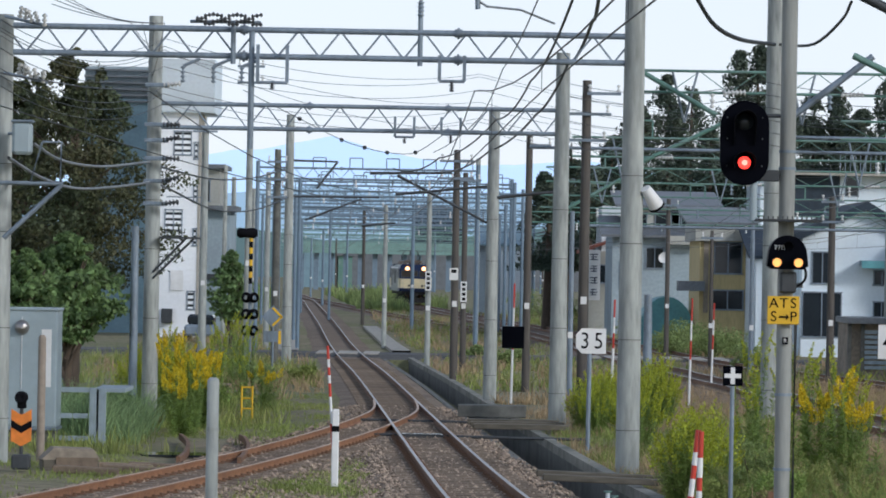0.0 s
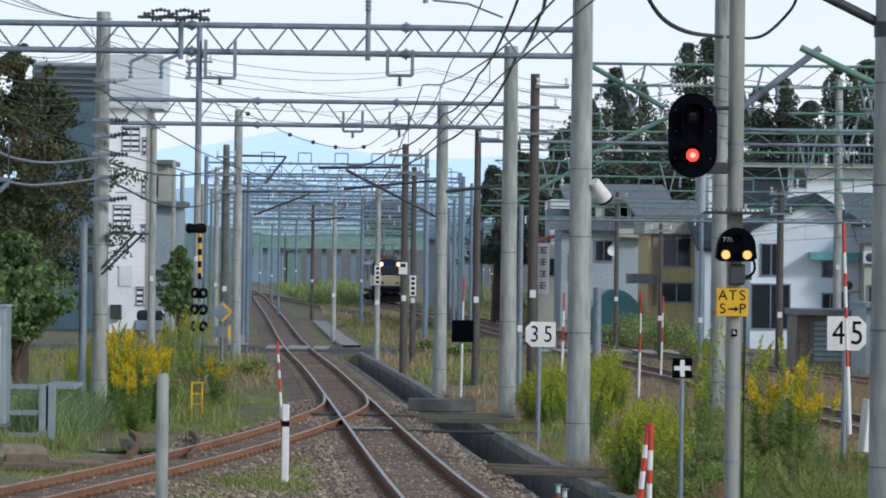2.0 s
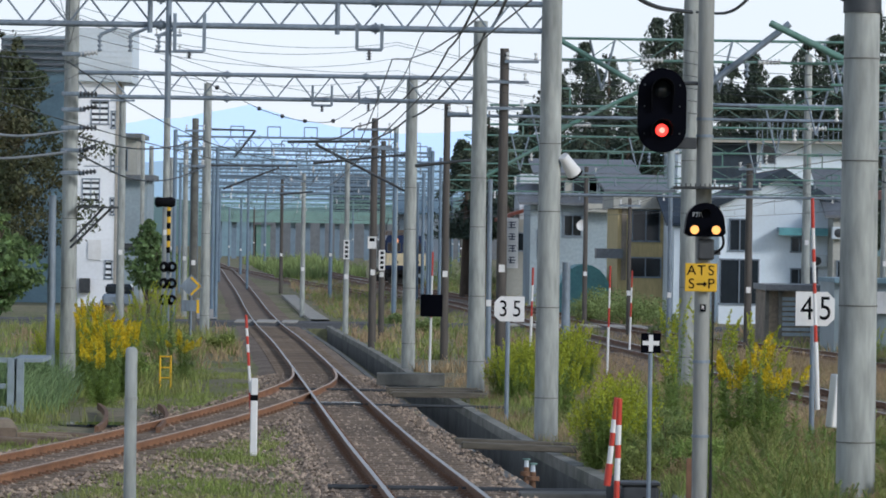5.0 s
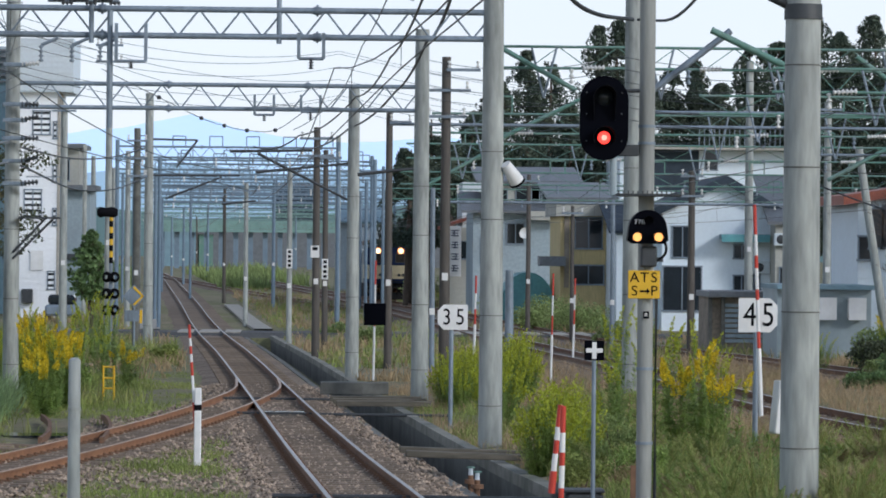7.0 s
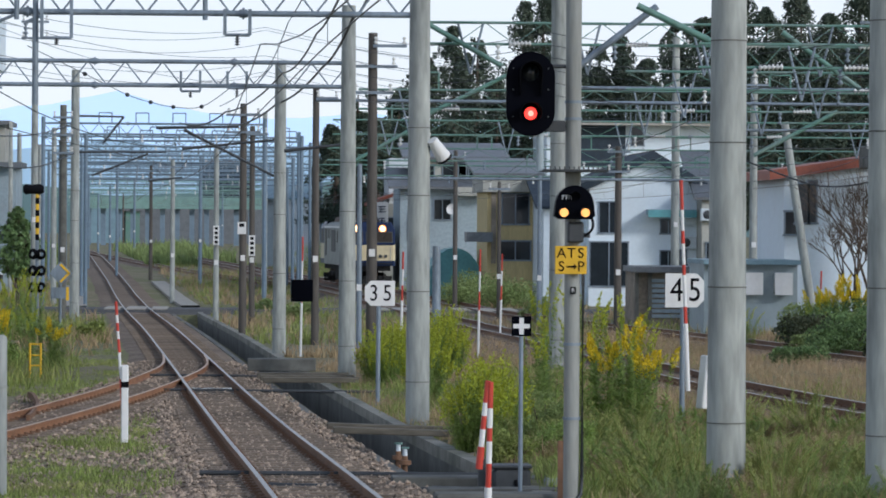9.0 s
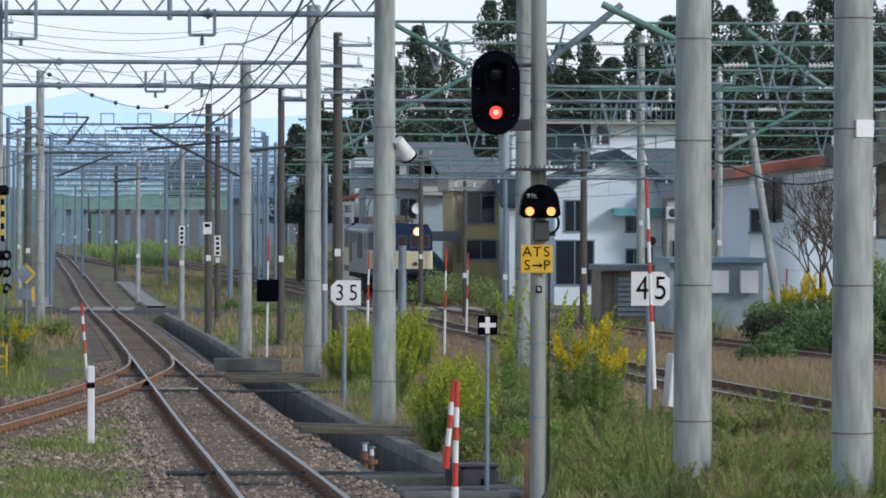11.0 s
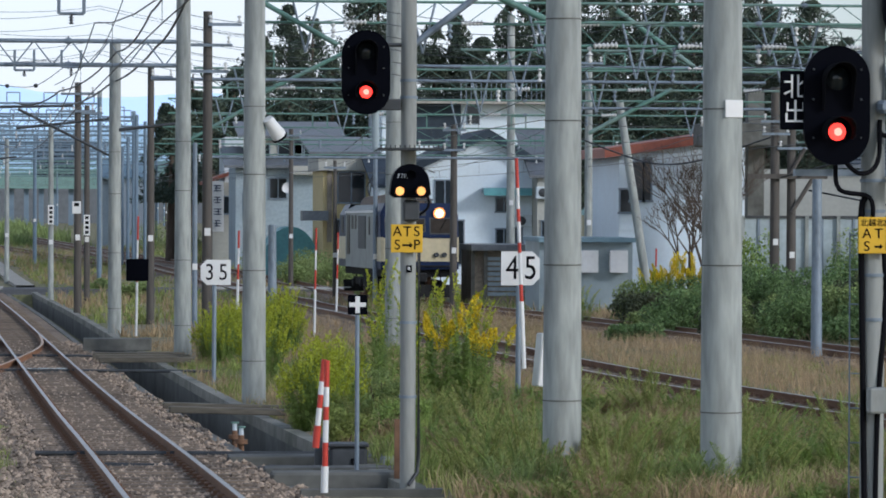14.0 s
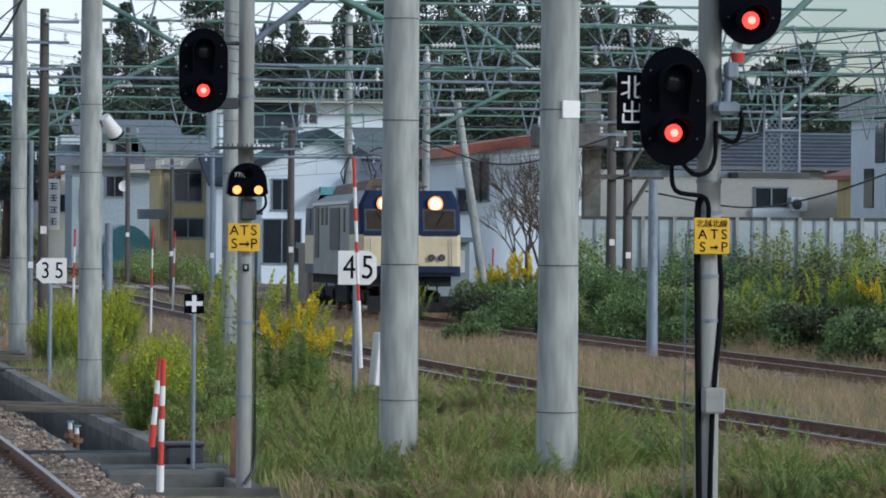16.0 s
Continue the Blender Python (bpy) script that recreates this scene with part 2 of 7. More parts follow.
# ---- shape tools
class Shape:
    """Gathers boxes, tubes and sheets into one mesh."""

    def __init__(self):
        self.v, self.f, self.s = [], [], []

    def add(self, verts, faces, smooth=False):
        k = len(self.v)
        self.v.extend([tuple(p) for p in verts])
        self.f.extend([tuple(i + k for i in q) for q in faces])
        self.s.extend([smooth] * len(faces))
        return self

    def box(self, c, s, m=None, bevel=0.0):
        x, y, z = [a / 2 for a in s]
        if bevel:
            b = min(bevel, x * 0.9, y * 0.9, z * 0.9)
            ring = [(x - b, y), (x, y - b), (x, -y + b), (x - b, -y), (-x + b, -y), (-x, -y + b), (-x, y - b), (-x + b, y)]
            inner = [((abs(p) - b * 0.7) * (1 if p > 0 else -1), (abs(q) - b * 0.7) * (1 if q > 0 else -1)) for p, q in ring]
            vs = [(p, q, -z) for p, q in inner] + [(p, q, -z + b) for p, q in ring] + [(p, q, z - b) for p, q in ring] + [(p, q, z) for p, q in inner]
            fs = [tuple(range(7, -1, -1))[::-1], tuple(range(31, 23, -1))]
            for k in range(3):
                for i in range(8):
                    j = (i + 1) % 8
                    fs.append((k * 8 + i, k * 8 + 8 + i, k * 8 + 8 + j, k * 8 + j))
        else:
            vs = [(i * x, j * y, k * z) for k in (-1, 1) for j in (-1, 1) for i in (-1, 1)]
            fs = [(0, 2, 3, 1), (4, 5, 7, 6), (0, 1, 5, 4), (2, 6, 7, 3), (0, 4, 6, 2), (1, 3, 7, 5)]
        mm = Matrix.Translation(c) @ (m or Matrix())
        return self.add([mm @ Vector(p) for p in vs], fs)

    def tube(self, a, b, r, r2=None, n=10, caps=True):
        a, b = Vector(a), Vector(b)
        r2 = r if r2 is None else r2
        q = (b - a).to_track_quat("Z", "Y").to_matrix()
        vs = [p + q @ Vector((rr * math.cos(2 * math.pi * i / n), rr * math.sin(2 * math.pi * i / n), 0)) for p, rr in ((a, r), (b, r2)) for i in range(n)]
        self.add(vs, [(i, (i + 1) % n, n + (i + 1) % n, n + i) for i in range(n)], True)
        if caps:
            self.add(vs, [tuple(range(n - 1, -1, -1)), tuple(range(n, 2 * n))])
        return self

    def line(self, pts, r, n=5):
        """One bent tube through the points."""
        pts = [Vector(p) for p in pts]
        vs = []
        for k, p in enumerate(pts):
            q = (pts[min(k + 1, len(pts) - 1)] - pts[max(k - 1, 0)]).to_track_quat("Z", "Y").to_matrix()
            vs += [p + q @ Vector((r * math.cos(2 * math.pi * i / n), r * math.sin(2 * math.pi * i / n), 0)) for i in range(n)]
        return self.add(vs, [(k * n + i, k * n + (i + 1) % n, k * n + n + (i + 1) % n, k * n + n + i) for k in range(len(pts) - 1) for i in range(n)], True)

    def cable(self, pts, r, n=7):
        """A tube that bends smoothly through the points."""
        p = [Vector(q) for q in pts]
        p = [p[0] * 2 - p[1]] + p + [p[-1] * 2 - p[-2]]
        out = []
        for k in range(1, len(p) - 2):
            for i in range(5):
                t = i / 5
                out.append(0.5 * (2 * p[k] + (p[k + 1] - p[k - 1]) * t + (2 * p[k - 1] - 5 * p[k] + 4 * p[k + 1] - p[k + 2]) * t * t + (3 * p[k] - p[k - 1] - 3 * p[k + 1] + p[k + 2]) * t**3))
        return self.line(out + [p[-2]], r, n)

    def turned(self, a, axis, profile, n=14):
        """Rings of (distance along the axis, radius) about an axis."""
        q = Vector(axis).normalized().to_track_quat("Z", "Y").to_matrix()
        vs = [Vector(a) + q @ Vector((r * math.cos(2 * math.pi * i / n), r * math.sin(2 * math.pi * i / n), h)) for h, r in profile for i in range(n)]
        fs = [(k * n + i, k * n + (i + 1) % n, k * n + n + (i + 1) % n, k * n + n + i) for k in range(len(profile) - 1) for i in range(n)]
        return self.add(vs, fs, True)

    def plate(self, outline, y0, y1, m=None):
        """An outline in x and z, given thickness along y."""
        n = len(outline)
        mm = m or Matrix()
        vs = [mm @ Vector((x, y, z)) for y in (y0, y1) for x, z in outline]
        return self.add(vs, [tuple(range(n)), tuple(range(2 * n - 1, n - 1, -1))] + [(i, n + i, n + (i + 1) % n, (i + 1) % n) for i in range(n)])

    def sheet(self, rows, smooth=True):
        n = len(rows[0])
        vs = [p for r in rows for p in r]
        return self.add(vs, [(k * n + i, k * n + i + 1, k * n + n + i + 1, k * n + n + i) for k in range(len(rows) - 1) for i in range(n - 1)], smooth)

    def mesh(self, name, material):
        me = bpy.data.meshes.new(name)
        me.from_pydata(self.v, [], self.f)
        me.polygons.foreach_set("use_smooth", self.s)
        for m in material if isinstance(material, (list, tuple)) else [material]:
            me.materials.append(m)
        me.update()
        return me


def part(name, shape, material, parent, label=""):
    ob = new(name, shape.mesh(name, material))
    ob.parent = parent
    return tagged(ob, label)


def thing(name, label, category, group="", at=None, kind=""):
    ob = new(name)
    ob.empty_display_size = 0.2
    if at is not None:
        ob.matrix_basis = at
    return tagged(ob, label, category, group, kind)


def solid(name, shape, material, label="", category="", group="", kind="", at=None):
    ob = new(name, shape.mesh(name, material))
    if at is not None:
        ob.matrix_basis = at
    return tagged(ob, label, category, group, kind)


def smooth_step(a, b, x):
    k = min(1, max(0, (x - a) / (b - a)))
    return k * k * (3 - 2 * k)


_y = np.arange(-60, 3001, 4.0)


def _eased(ys, zs):
    z = np.interp(_y, ys, zs)
    for _ in range(2):
        z[2:-2] = (z[:-4] + z[1:-3] + z[2:-2] + z[3:-1] + z[4:]) / 5
    return z


# the rail heads dip away from the platform, a little differently on the yard side
_main = _eased((-60, 36, 54, 76, 96, 125, 165, 200, 250, 300, 400, 700, 3000), (0, -0.05, -0.5, -0.78, -0.9, -1.0, -1.22, -1.3, -1.1, -0.95, -0.8, -0.6, -0.5))
_yard = _eased((-60, 36, 46, 54, 67, 80, 90, 106, 129, 160, 205, 241, 342, 400, 700, 3000), (0, -0.05, -0.18, -0.3, -0.4, -0.45, -0.5, -0.6, -0.93, -1.2, -1.0, -0.82, -0.64, -0.7, -0.6, -0.5))


def level(y, x=None):
    """The height of the rail heads; with x, blended from the main line to the yard."""
    a = float(np.interp(y, _y, _main))
    if x is None:
        return a
    k = smooth_step(0.05, 0.085, x / max(y, 20)) if y < 140 else smooth_step(0.0, 0.05, x / y)
    return a + k * (float(np.interp(y, _y, _yard)) - a)


def curve_x(pts, y):
    """A smooth line x(y) through a few known places of a track."""
    ys = [p[0] for p in pts]
    if y <= ys[0] or y >= ys[-1]:
        e, g = (pts[0], pts[1]) if y <= ys[0] else (pts[-2], pts[-1])
        return e[1] + (g[1] - e[1]) * (y - e[0]) / (g[0] - e[0])
    k = int(np.searchsorted(ys, y))
    a, b = pts[k - 1], pts[k]
    s = lambda i: (pts[min(i + 1, len(pts) - 1)][1] - pts[max(i - 1, 0)][1]) / (pts[min(i + 1, len(pts) - 1)][0] - pts[max(i - 1, 0)][0])
    h, t = b[0] - a[0], (y - a[0]) / (b[0] - a[0])
    return (2 * t**3 - 3 * t**2 + 1) * a[1] + (t**3 - 2 * t**2 + t) * h * s(k - 1) + (3 * t**2 - 2 * t**3) * b[1] + (t**3 - t**2) * h * s(k)


MAIN = [(20, 1.75), (38, 1.11), (51, 0.68), (74, -0.14), (96, -1.02), (130, -2.5), (165, -4.15), (230, -7.0), (292, -9.9), (380, -14.1), (450, -18.5)]
BRANCH = [(20, -7.6), (48, -5.0), (53, -4.52), (60, -3.82), (69, -2.93), (76, -2.28), (84, -1.65), (93, -1.15), (102, -1.27)]
LOCO_LINE = [(20, 22.5), (45, 20.3), (67.5, 18.35), (76, 17.55), (90, 16.35), (102, 15.2), (110, 14.85), (124, 14.42), (133, 13.9), (160, 11.95), (211, 8.0), (241, 5.65), (342, -2.5), (450, -12)]
YARD_NEAR = [(20, 14.6), (46, 12.4), (53, 11.7), (58, 11.25), (66.5, 10.5), (79, 9.7), (100, 9.3), (142, 8.9), (200, 6.0), (280, 1.2), (400, -9)]
LINK = [(225, 3.5), (260, -1.2), (297, -5.6), (340, -9.8), (385, -14.3)]


def spot(u, v, d):
    return Vector((u / FAR * d, d, EYE + v / FAR * d))


def floor_at(x, y):
    """The ground: a little below the rails, uneven, with the drain cut beside the main line."""
    z = level(y, x) - 0.22 + 0.06 * noise.noise((x * 0.35, y * 0.2, 0)) + 0.03 * noise.noise((x * 1.3, y * 0.8, 3))
    return z


# ---- ground
DRAIN = (38.5, 163.0, 1.62, 2.62)  # from, to, and its two walls beside the main line


def ground():
    ys = list(np.concatenate([np.arange(-60, 30, 6.0), np.arange(30, 38.5, 0.6), [38.49, 38.5], np.arange(39, 120, 0.6), np.arange(120, 163, 1.5), [163.0, 163.01], np.arange(165, 260, 3.0), np.arange(260, 500, 12.0), np.geomspace(500, 4800, 14)]))
    fine = [-4 + 0.25 * i for i in range(22)] + [1.61, 1.62, 2.62, 2.63] + [2.9 + 0.35 * i for i in range(60)]
    left, right = [-4 - 0.5 * 1.075**i * i for i in range(1, 34)][::-1], [23.6 + 0.8 * 1.08**i * i for i in range(1, 30)]
    rows = []
    for y in ys:
        c, wide = curve_x(MAIN, min(max(y, 20), 440)), max(1.0, y / 200)
        row = []
        for o in left + fine + right:
            k = o if abs(o) < 3 else o * wide
            x = c + k
            z = floor_at(x, y) if y < 900 else level(y) - 0.2
            if DRAIN[0] < y < DRAIN[1] and DRAIN[2] - 0.001 < o < DRAIN[3] + 0.001:
                z = level(y) - 1.1
            row.append((x, y, z))
        rows.append(row)
    solid("ground", Shape().sheet(rows), EARTH, "uneven grassy earth of a railway yard", "ground", kind="structure")


ground()


def ribbon(pts, y0, y1, step, offsets):
    """Rows across a track line: (sideways offset, height over the rail heads)."""
    rows = []
    for y in np.arange(y0, y1 + step * 0.5, step):
        x, dx = curve_x(pts, y), (curve_x(pts, y + 0.5) - curve_x(pts, y - 0.5))
        k = 1 / math.hypot(1, dx)
        rows.append([(x + o * k, y - o * dx * k, level(y, x) + h) for o, h in offsets])
    return rows


def rails(name, pts, y0, y1, top, label, step=2.0, side_material=None):
    line = thing(name, label, "railway track", kind="structure")
    for side in (-1, 1):
        c = side * 0.565
        prof = [(c - 0.062, -0.15), (c - 0.062, -0.138), (c - 0.01, -0.12), (c - 0.01, -0.045), (c - 0.033, -0.035), (c - 0.033, -0.006), (c + 0.033, -0.006), (c + 0.033, -0.035), (c + 0.01, -0.045), (c + 0.01, -0.12), (c + 0.062, -0.138), (c + 0.062, -0.15)]
        rail = part("rail", Shape().sheet(ribbon(pts, y0, y1, step, prof), False), side_material or RUST, line)
        part("rail_head", Shape().sheet(ribbon(pts, y0, y1, step, [(c - 0.031, -0.004), (c - 0.024, 0), (c + 0.024, 0), (c + 0.031, -0.004)]), False), top, rail, "polished running surface")
    return line


def bed(name, pts, y0, y1, half, label):
    solid(name, Shape().sheet(ribbon(pts, y0, y1, 1.5, [(-half - 0.7, -0.42), (-half, -0.17), (-0.5, -0.155), (0.5, -0.155), (half, -0.17), (min(half + 0.35, 1.6), -0.3)])), BALLAST, label, "ballast", kind="structure")


bed("ballast_main", MAIN, 20, 445, 1.35, "brown crushed stone bed of the main line")
bed("ballast_loco_line", LOCO_LINE, 20, 445, 1.5, "brown crushed stone bed of the yard line")
bed("ballast_yard", YARD_NEAR, 20, 395, 1.4, "brown crushed stone bed of a yard track")
bed("ballast_branch", BRANCH, 25, 95, 1.2, "stone bed of the diverging track")
bed("ballast_link", LINK, 228, 384, 1.2, "stone bed of the far connecting track")
main_line = rails("track_main", MAIN, 20, 445, RAIL_TOP, "polished main line rails")
loco_line = rails("track_loco_line", LOCO_LINE, 20, 445, RAIL_TOP, "rails of the line with the locomotive")
yard_line = rails("track_yard", YARD_NEAR, 20, 395, RAIL_TOP, "dark rails of a yard track")
branch_line = rails("track_branch", BRANCH, 25, 101, RAIL_RUSTY, "rusty orange rails of a diverging track", side_material=RUST_BRIGHT)
link_line = rails("track_link", LINK, 228, 384, RAIL_TOP, "far connecting rails")


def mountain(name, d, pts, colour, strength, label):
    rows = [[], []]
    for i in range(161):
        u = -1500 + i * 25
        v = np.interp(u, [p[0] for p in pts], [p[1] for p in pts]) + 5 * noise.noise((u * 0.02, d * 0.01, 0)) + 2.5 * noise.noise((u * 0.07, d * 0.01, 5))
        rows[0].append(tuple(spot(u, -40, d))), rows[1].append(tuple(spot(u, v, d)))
    # distance haze is put into the flat colour, with emission for its pale veil
    m = mat(name + "_painted_haze", colour, 1.0, vary=0.03, scale=0.01, bump=0, second_scale=0.004, amount=0.1)
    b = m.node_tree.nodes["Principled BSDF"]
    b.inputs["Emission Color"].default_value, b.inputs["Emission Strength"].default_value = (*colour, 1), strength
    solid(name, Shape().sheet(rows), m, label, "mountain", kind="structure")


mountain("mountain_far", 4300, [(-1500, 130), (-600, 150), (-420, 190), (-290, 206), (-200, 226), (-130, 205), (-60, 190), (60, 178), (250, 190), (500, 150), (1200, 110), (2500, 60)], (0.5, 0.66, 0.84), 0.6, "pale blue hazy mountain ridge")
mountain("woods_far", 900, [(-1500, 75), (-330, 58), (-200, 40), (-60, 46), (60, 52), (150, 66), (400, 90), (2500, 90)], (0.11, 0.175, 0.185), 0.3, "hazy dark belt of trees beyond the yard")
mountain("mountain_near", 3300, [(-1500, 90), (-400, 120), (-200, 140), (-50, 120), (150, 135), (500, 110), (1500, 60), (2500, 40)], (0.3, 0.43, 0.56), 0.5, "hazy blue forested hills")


# ---- poles and beams
def concrete_pole(x, y, z1, r0=0.22, r1=0.17, label="grey tapered round concrete catenary pole standing in the grass", material=None, rings=True):
    z0 = floor_at(x, y) - 0.3
    ob = thing("catenary_pole", label, "pole", "poles along the tracks", at=pose(x, y, z0))
    part("shaft", Shape().tube((0, 0, 0), (0, 0, z1 - z0), r0, r1, n=20), material or CONCRETE, ob)
    if rings:
        for k, z in enumerate((1.1, 2.7, 4.4, 5.6)):
            if z < z1 - z0:
                rr = r0 + (r1 - r0) * z / (z1 - z0) + 0.006
                part("band", Shape().tube((0, 0, z), (0, 0, z + 0.014), rr, n=20), CONCRETE_DARK, ob)
    return ob


def truss_beam(a, b, gap, bays, r=0.055, name="truss_beam", label="galvanised tubular truss beam spanning the tracks", m=None):
    a, b = Vector(a), Vector(b)
    ob = thing(name, label, "catenary beam", "beams over the tracks")
    m = m or STEEL
    drop = Vector((0, 0, -gap))
    part("upper_chord", Shape().tube(a, b, r), m, ob)
    part("lower_chord", Shape().tube(a + drop, b + drop, r), m, ob)
    lattice = Shape()
    for i in range(bays):
        p, q = a.lerp(b, i / bays), a.lerp(b, (i + 0.5) / bays)
        e = a.lerp(b, (i + 1) / bays)
        lattice.tube(p, q + drop, r * 0.36, n=6).tube(q + drop, e, r * 0.36, n=6)
    part("lattice", lattice, m, ob)
    for k in (0.38, 0.72) if bays > 10 else (0.6,):
        for z in (0, -gap):
            c = a.lerp(b, k) + Vector((0, 0, z))
            w = (b - a).normalized()
            part("flange", Shape().tube(c - w * 0.07, c + w * 0.07, r * 1.35, n=14).tube(c - w * 0.02, c + w * 0.02, r * 1.9, n=14), STEEL, ob)
    return ob


def beam_between(u0, u1, v_top, v_low, d, bays, r=0.055):
    a, b = spot(u0, v_top, d), spot(u1, v_top, d)
    return truss_beam(a, b, (v_top - v_low) / FAR * d, bays, r)


POLES = [  # bearing, top, distance, radius at base and top
    (333, 560, 65, 0.215, 0.175), (207, 380, 90, 0.22, 0.17), (87, 276, 106, 0.2, 0.16), (-274, 262, 148, 0.2, 0.16), (-515, 432, 90, 0.2, 0.17),
    (-783, 430, 65, 0.2, 0.16), (884, 720, 43, 0.235, 0.2), (1172, 740, 39.5, 0.23, 0.205), (583, 620, 84, 0.23, 0.2),
]
for u, v, d, r0, r1 in POLES:
    p = spot(u, v, d)
    near_pole = concrete_pole(p.x, p.y, p.z, r0, r1)
    if u == 884:
        braced_pole = near_pole
    if u == 1172:
        part("reflector_plate", Shape().box((0.09, -0.195, EYE + 165 / FAR * d - near_pole.matrix_basis.translation.z), (0.22, 0.02, 0.19), Matrix.Rotation(0.35, 4, "Z"), bevel=0.005), WHITE, near_pole, "white square reflector plate")
beam_between(-783, 333, 411, 364, 65, 15)
beam_between(-515, 207, 278, 236, 90, 11)


# ---- sleepers, stones, drain, crossing
def sleepers(line, pts, y0, y1, step, half=1.05, material=None, concrete=False):
    me = Shape().box((0, 0, -0.195), (2 * half, 0.2, 0.14), bevel=0.02).mesh("sleeper", material or TIMBER)
    plate = Shape()
    for s in (-1, 1):
        plate.box((s * 0.565, 0, -0.118), (0.3, 0.15, 0.016)).box((s * 0.565 - 0.1, 0, -0.1), (0.04, 0.06, 0.05)).box((s * 0.565 + 0.1, 0, -0.1), (0.04, 0.06, 0.05))
    pm = plate.mesh("tie_plate", RUST)
    n = int((y1 - y0) / step)
    for i in range(n):
        y = y0 + i * step
        dx = curve_x(pts, y + 0.5) - curve_x(pts, y - 0.5)
        ob = new("sleeper", me)
        ob.parent = line
        ob.matrix_basis = pose(curve_x(pts, y), y, level(y, curve_x(pts, y)), 0, 0, -math.degrees(math.atan(dx)) + random.uniform(-0.6, 0.6))
        if y < 80:
            tp = new("tie_plate", pm)
            tp.parent = ob


sleepers(main_line, MAIN, 34, 160, 0.62)
sleepers(branch_line, BRANCH, 46, 84, 0.62)
sleepers(yard_line, YARD_NEAR, 44, 120, 0.62)
sleepers(loco_line, LOCO_LINE, 70, 132, 0.62)


def octa(points, sizes, rng):
    """Small rough stones, six corners each."""
    n = len(points)
    base = np.array([(1, 0, 0), (-1, 0, 0), (0, 1, 0), (0, -1, 0), (0, 0, 1), (0, 0, -1)], float)
    v = base[None] * (sizes[:, None, None] * rng.uniform(0.6, 1.25, (n, 6, 1)))
    a = rng.uniform(0, 6.28, n)
    c, s = np.cos(a), np.sin(a)
    x, y = v[..., 0] * c[:, None] - v[..., 1] * s[:, None], v[..., 0] * s[:, None] + v[..., 1] * c[:, None]
    v = np.stack([x, y, v[..., 2] * 0.75], -1) + points[:, None]
    f = np.array([(0, 2, 4), (2, 1, 4), (1, 3, 4), (3, 0, 4), (2, 0, 5), (1, 2, 5), (3, 1, 5), (0, 3, 5)])
    return v.reshape(-1, 3), (f[None] + 6 * np.arange(n)[:, None, None]).reshape(-1, 3)


def raw(name, v, f, material, label, category):
    me = bpy.data.meshes.new(name)
    me.from_pydata(v.tolist(), [], f.tolist())
    me.materials.append(material)
    return tagged(new(name, me), label, category, kind="stuff")


def stones(pts, y0, y1, count, lo, hi, label):
    rng = np.random.default_rng(int(y0 * 7 + count))
    y = y0 + (y1 - y0) * rng.uniform(0, 1, count) ** 1.5
    o = rng.uniform(lo, hi, count)
    keep = []
    for i in range(count):
        if abs(abs(o[i]) - 0.565) < 0.07:
            continue
        h = -0.16 if abs(o[i]) < 1.3 else -0.16 - 0.35 * (abs(o[i]) - 1.3)
        keep.append((curve_x(pts, y[i]) + o[i], y[i], max(level(y[i], curve_x(pts, y[i])) + h, floor_at(curve_x(pts, y[i]) + o[i], y[i])) + rng.uniform(-0.02, 0.025)))
    p = np.array(keep)
    raw("ballast_stones", *octa(p, rng.uniform(0.02, 0.055, len(p)), rng), STONES, label, "stones")


stones(MAIN, 35, 100, 22000, -1.75, 1.6, "loose brown and grey ballast stones around the main line")
stones(BRANCH, 44, 92, 7000, -1.5, 1.5, "loose ballast stones around the diverging track")
stones(MAIN, 36, 80, 7000, -4.2, -1.7, "scattered grey gravel in the grass beside the main line")
stones(YARD_NEAR, 44, 100, 5000, -1.5, 1.6, "loose ballast stones around the yard track")
stones(LOCO_LINE, 70, 130, 4000, -1.6, 1.6, "loose ballast stones around the yard line")


def drain():
    d = thing("drain", "open concrete drainage channel beside the main line", "drain", kind="structure")
    y0, y1, a, b = DRAIN
    # walls and bottom take the darker concrete, the kerb a paler one
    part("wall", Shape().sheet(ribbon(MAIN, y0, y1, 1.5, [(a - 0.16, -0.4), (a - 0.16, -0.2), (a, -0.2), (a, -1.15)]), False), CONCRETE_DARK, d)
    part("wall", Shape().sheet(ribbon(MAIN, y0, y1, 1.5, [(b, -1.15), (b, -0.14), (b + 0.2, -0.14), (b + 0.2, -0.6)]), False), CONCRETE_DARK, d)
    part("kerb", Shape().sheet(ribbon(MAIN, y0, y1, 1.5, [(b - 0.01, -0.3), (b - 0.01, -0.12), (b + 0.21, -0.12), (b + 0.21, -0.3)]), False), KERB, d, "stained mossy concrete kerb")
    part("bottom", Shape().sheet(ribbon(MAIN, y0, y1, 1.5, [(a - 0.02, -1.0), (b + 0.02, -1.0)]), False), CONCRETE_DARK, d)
    w = mat("still_water", (0.02, 0.025, 0.025), 0.08, vary=0.1, bump=0.03)
    part("water", Shape().sheet(ribbon(MAIN, y0, y1, 1.5, [(a + 0.005, -0.93), (b - 0.005, -0.93)]), False), w, d)
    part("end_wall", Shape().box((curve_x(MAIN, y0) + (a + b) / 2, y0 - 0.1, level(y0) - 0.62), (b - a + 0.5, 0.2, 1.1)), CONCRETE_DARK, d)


drain()


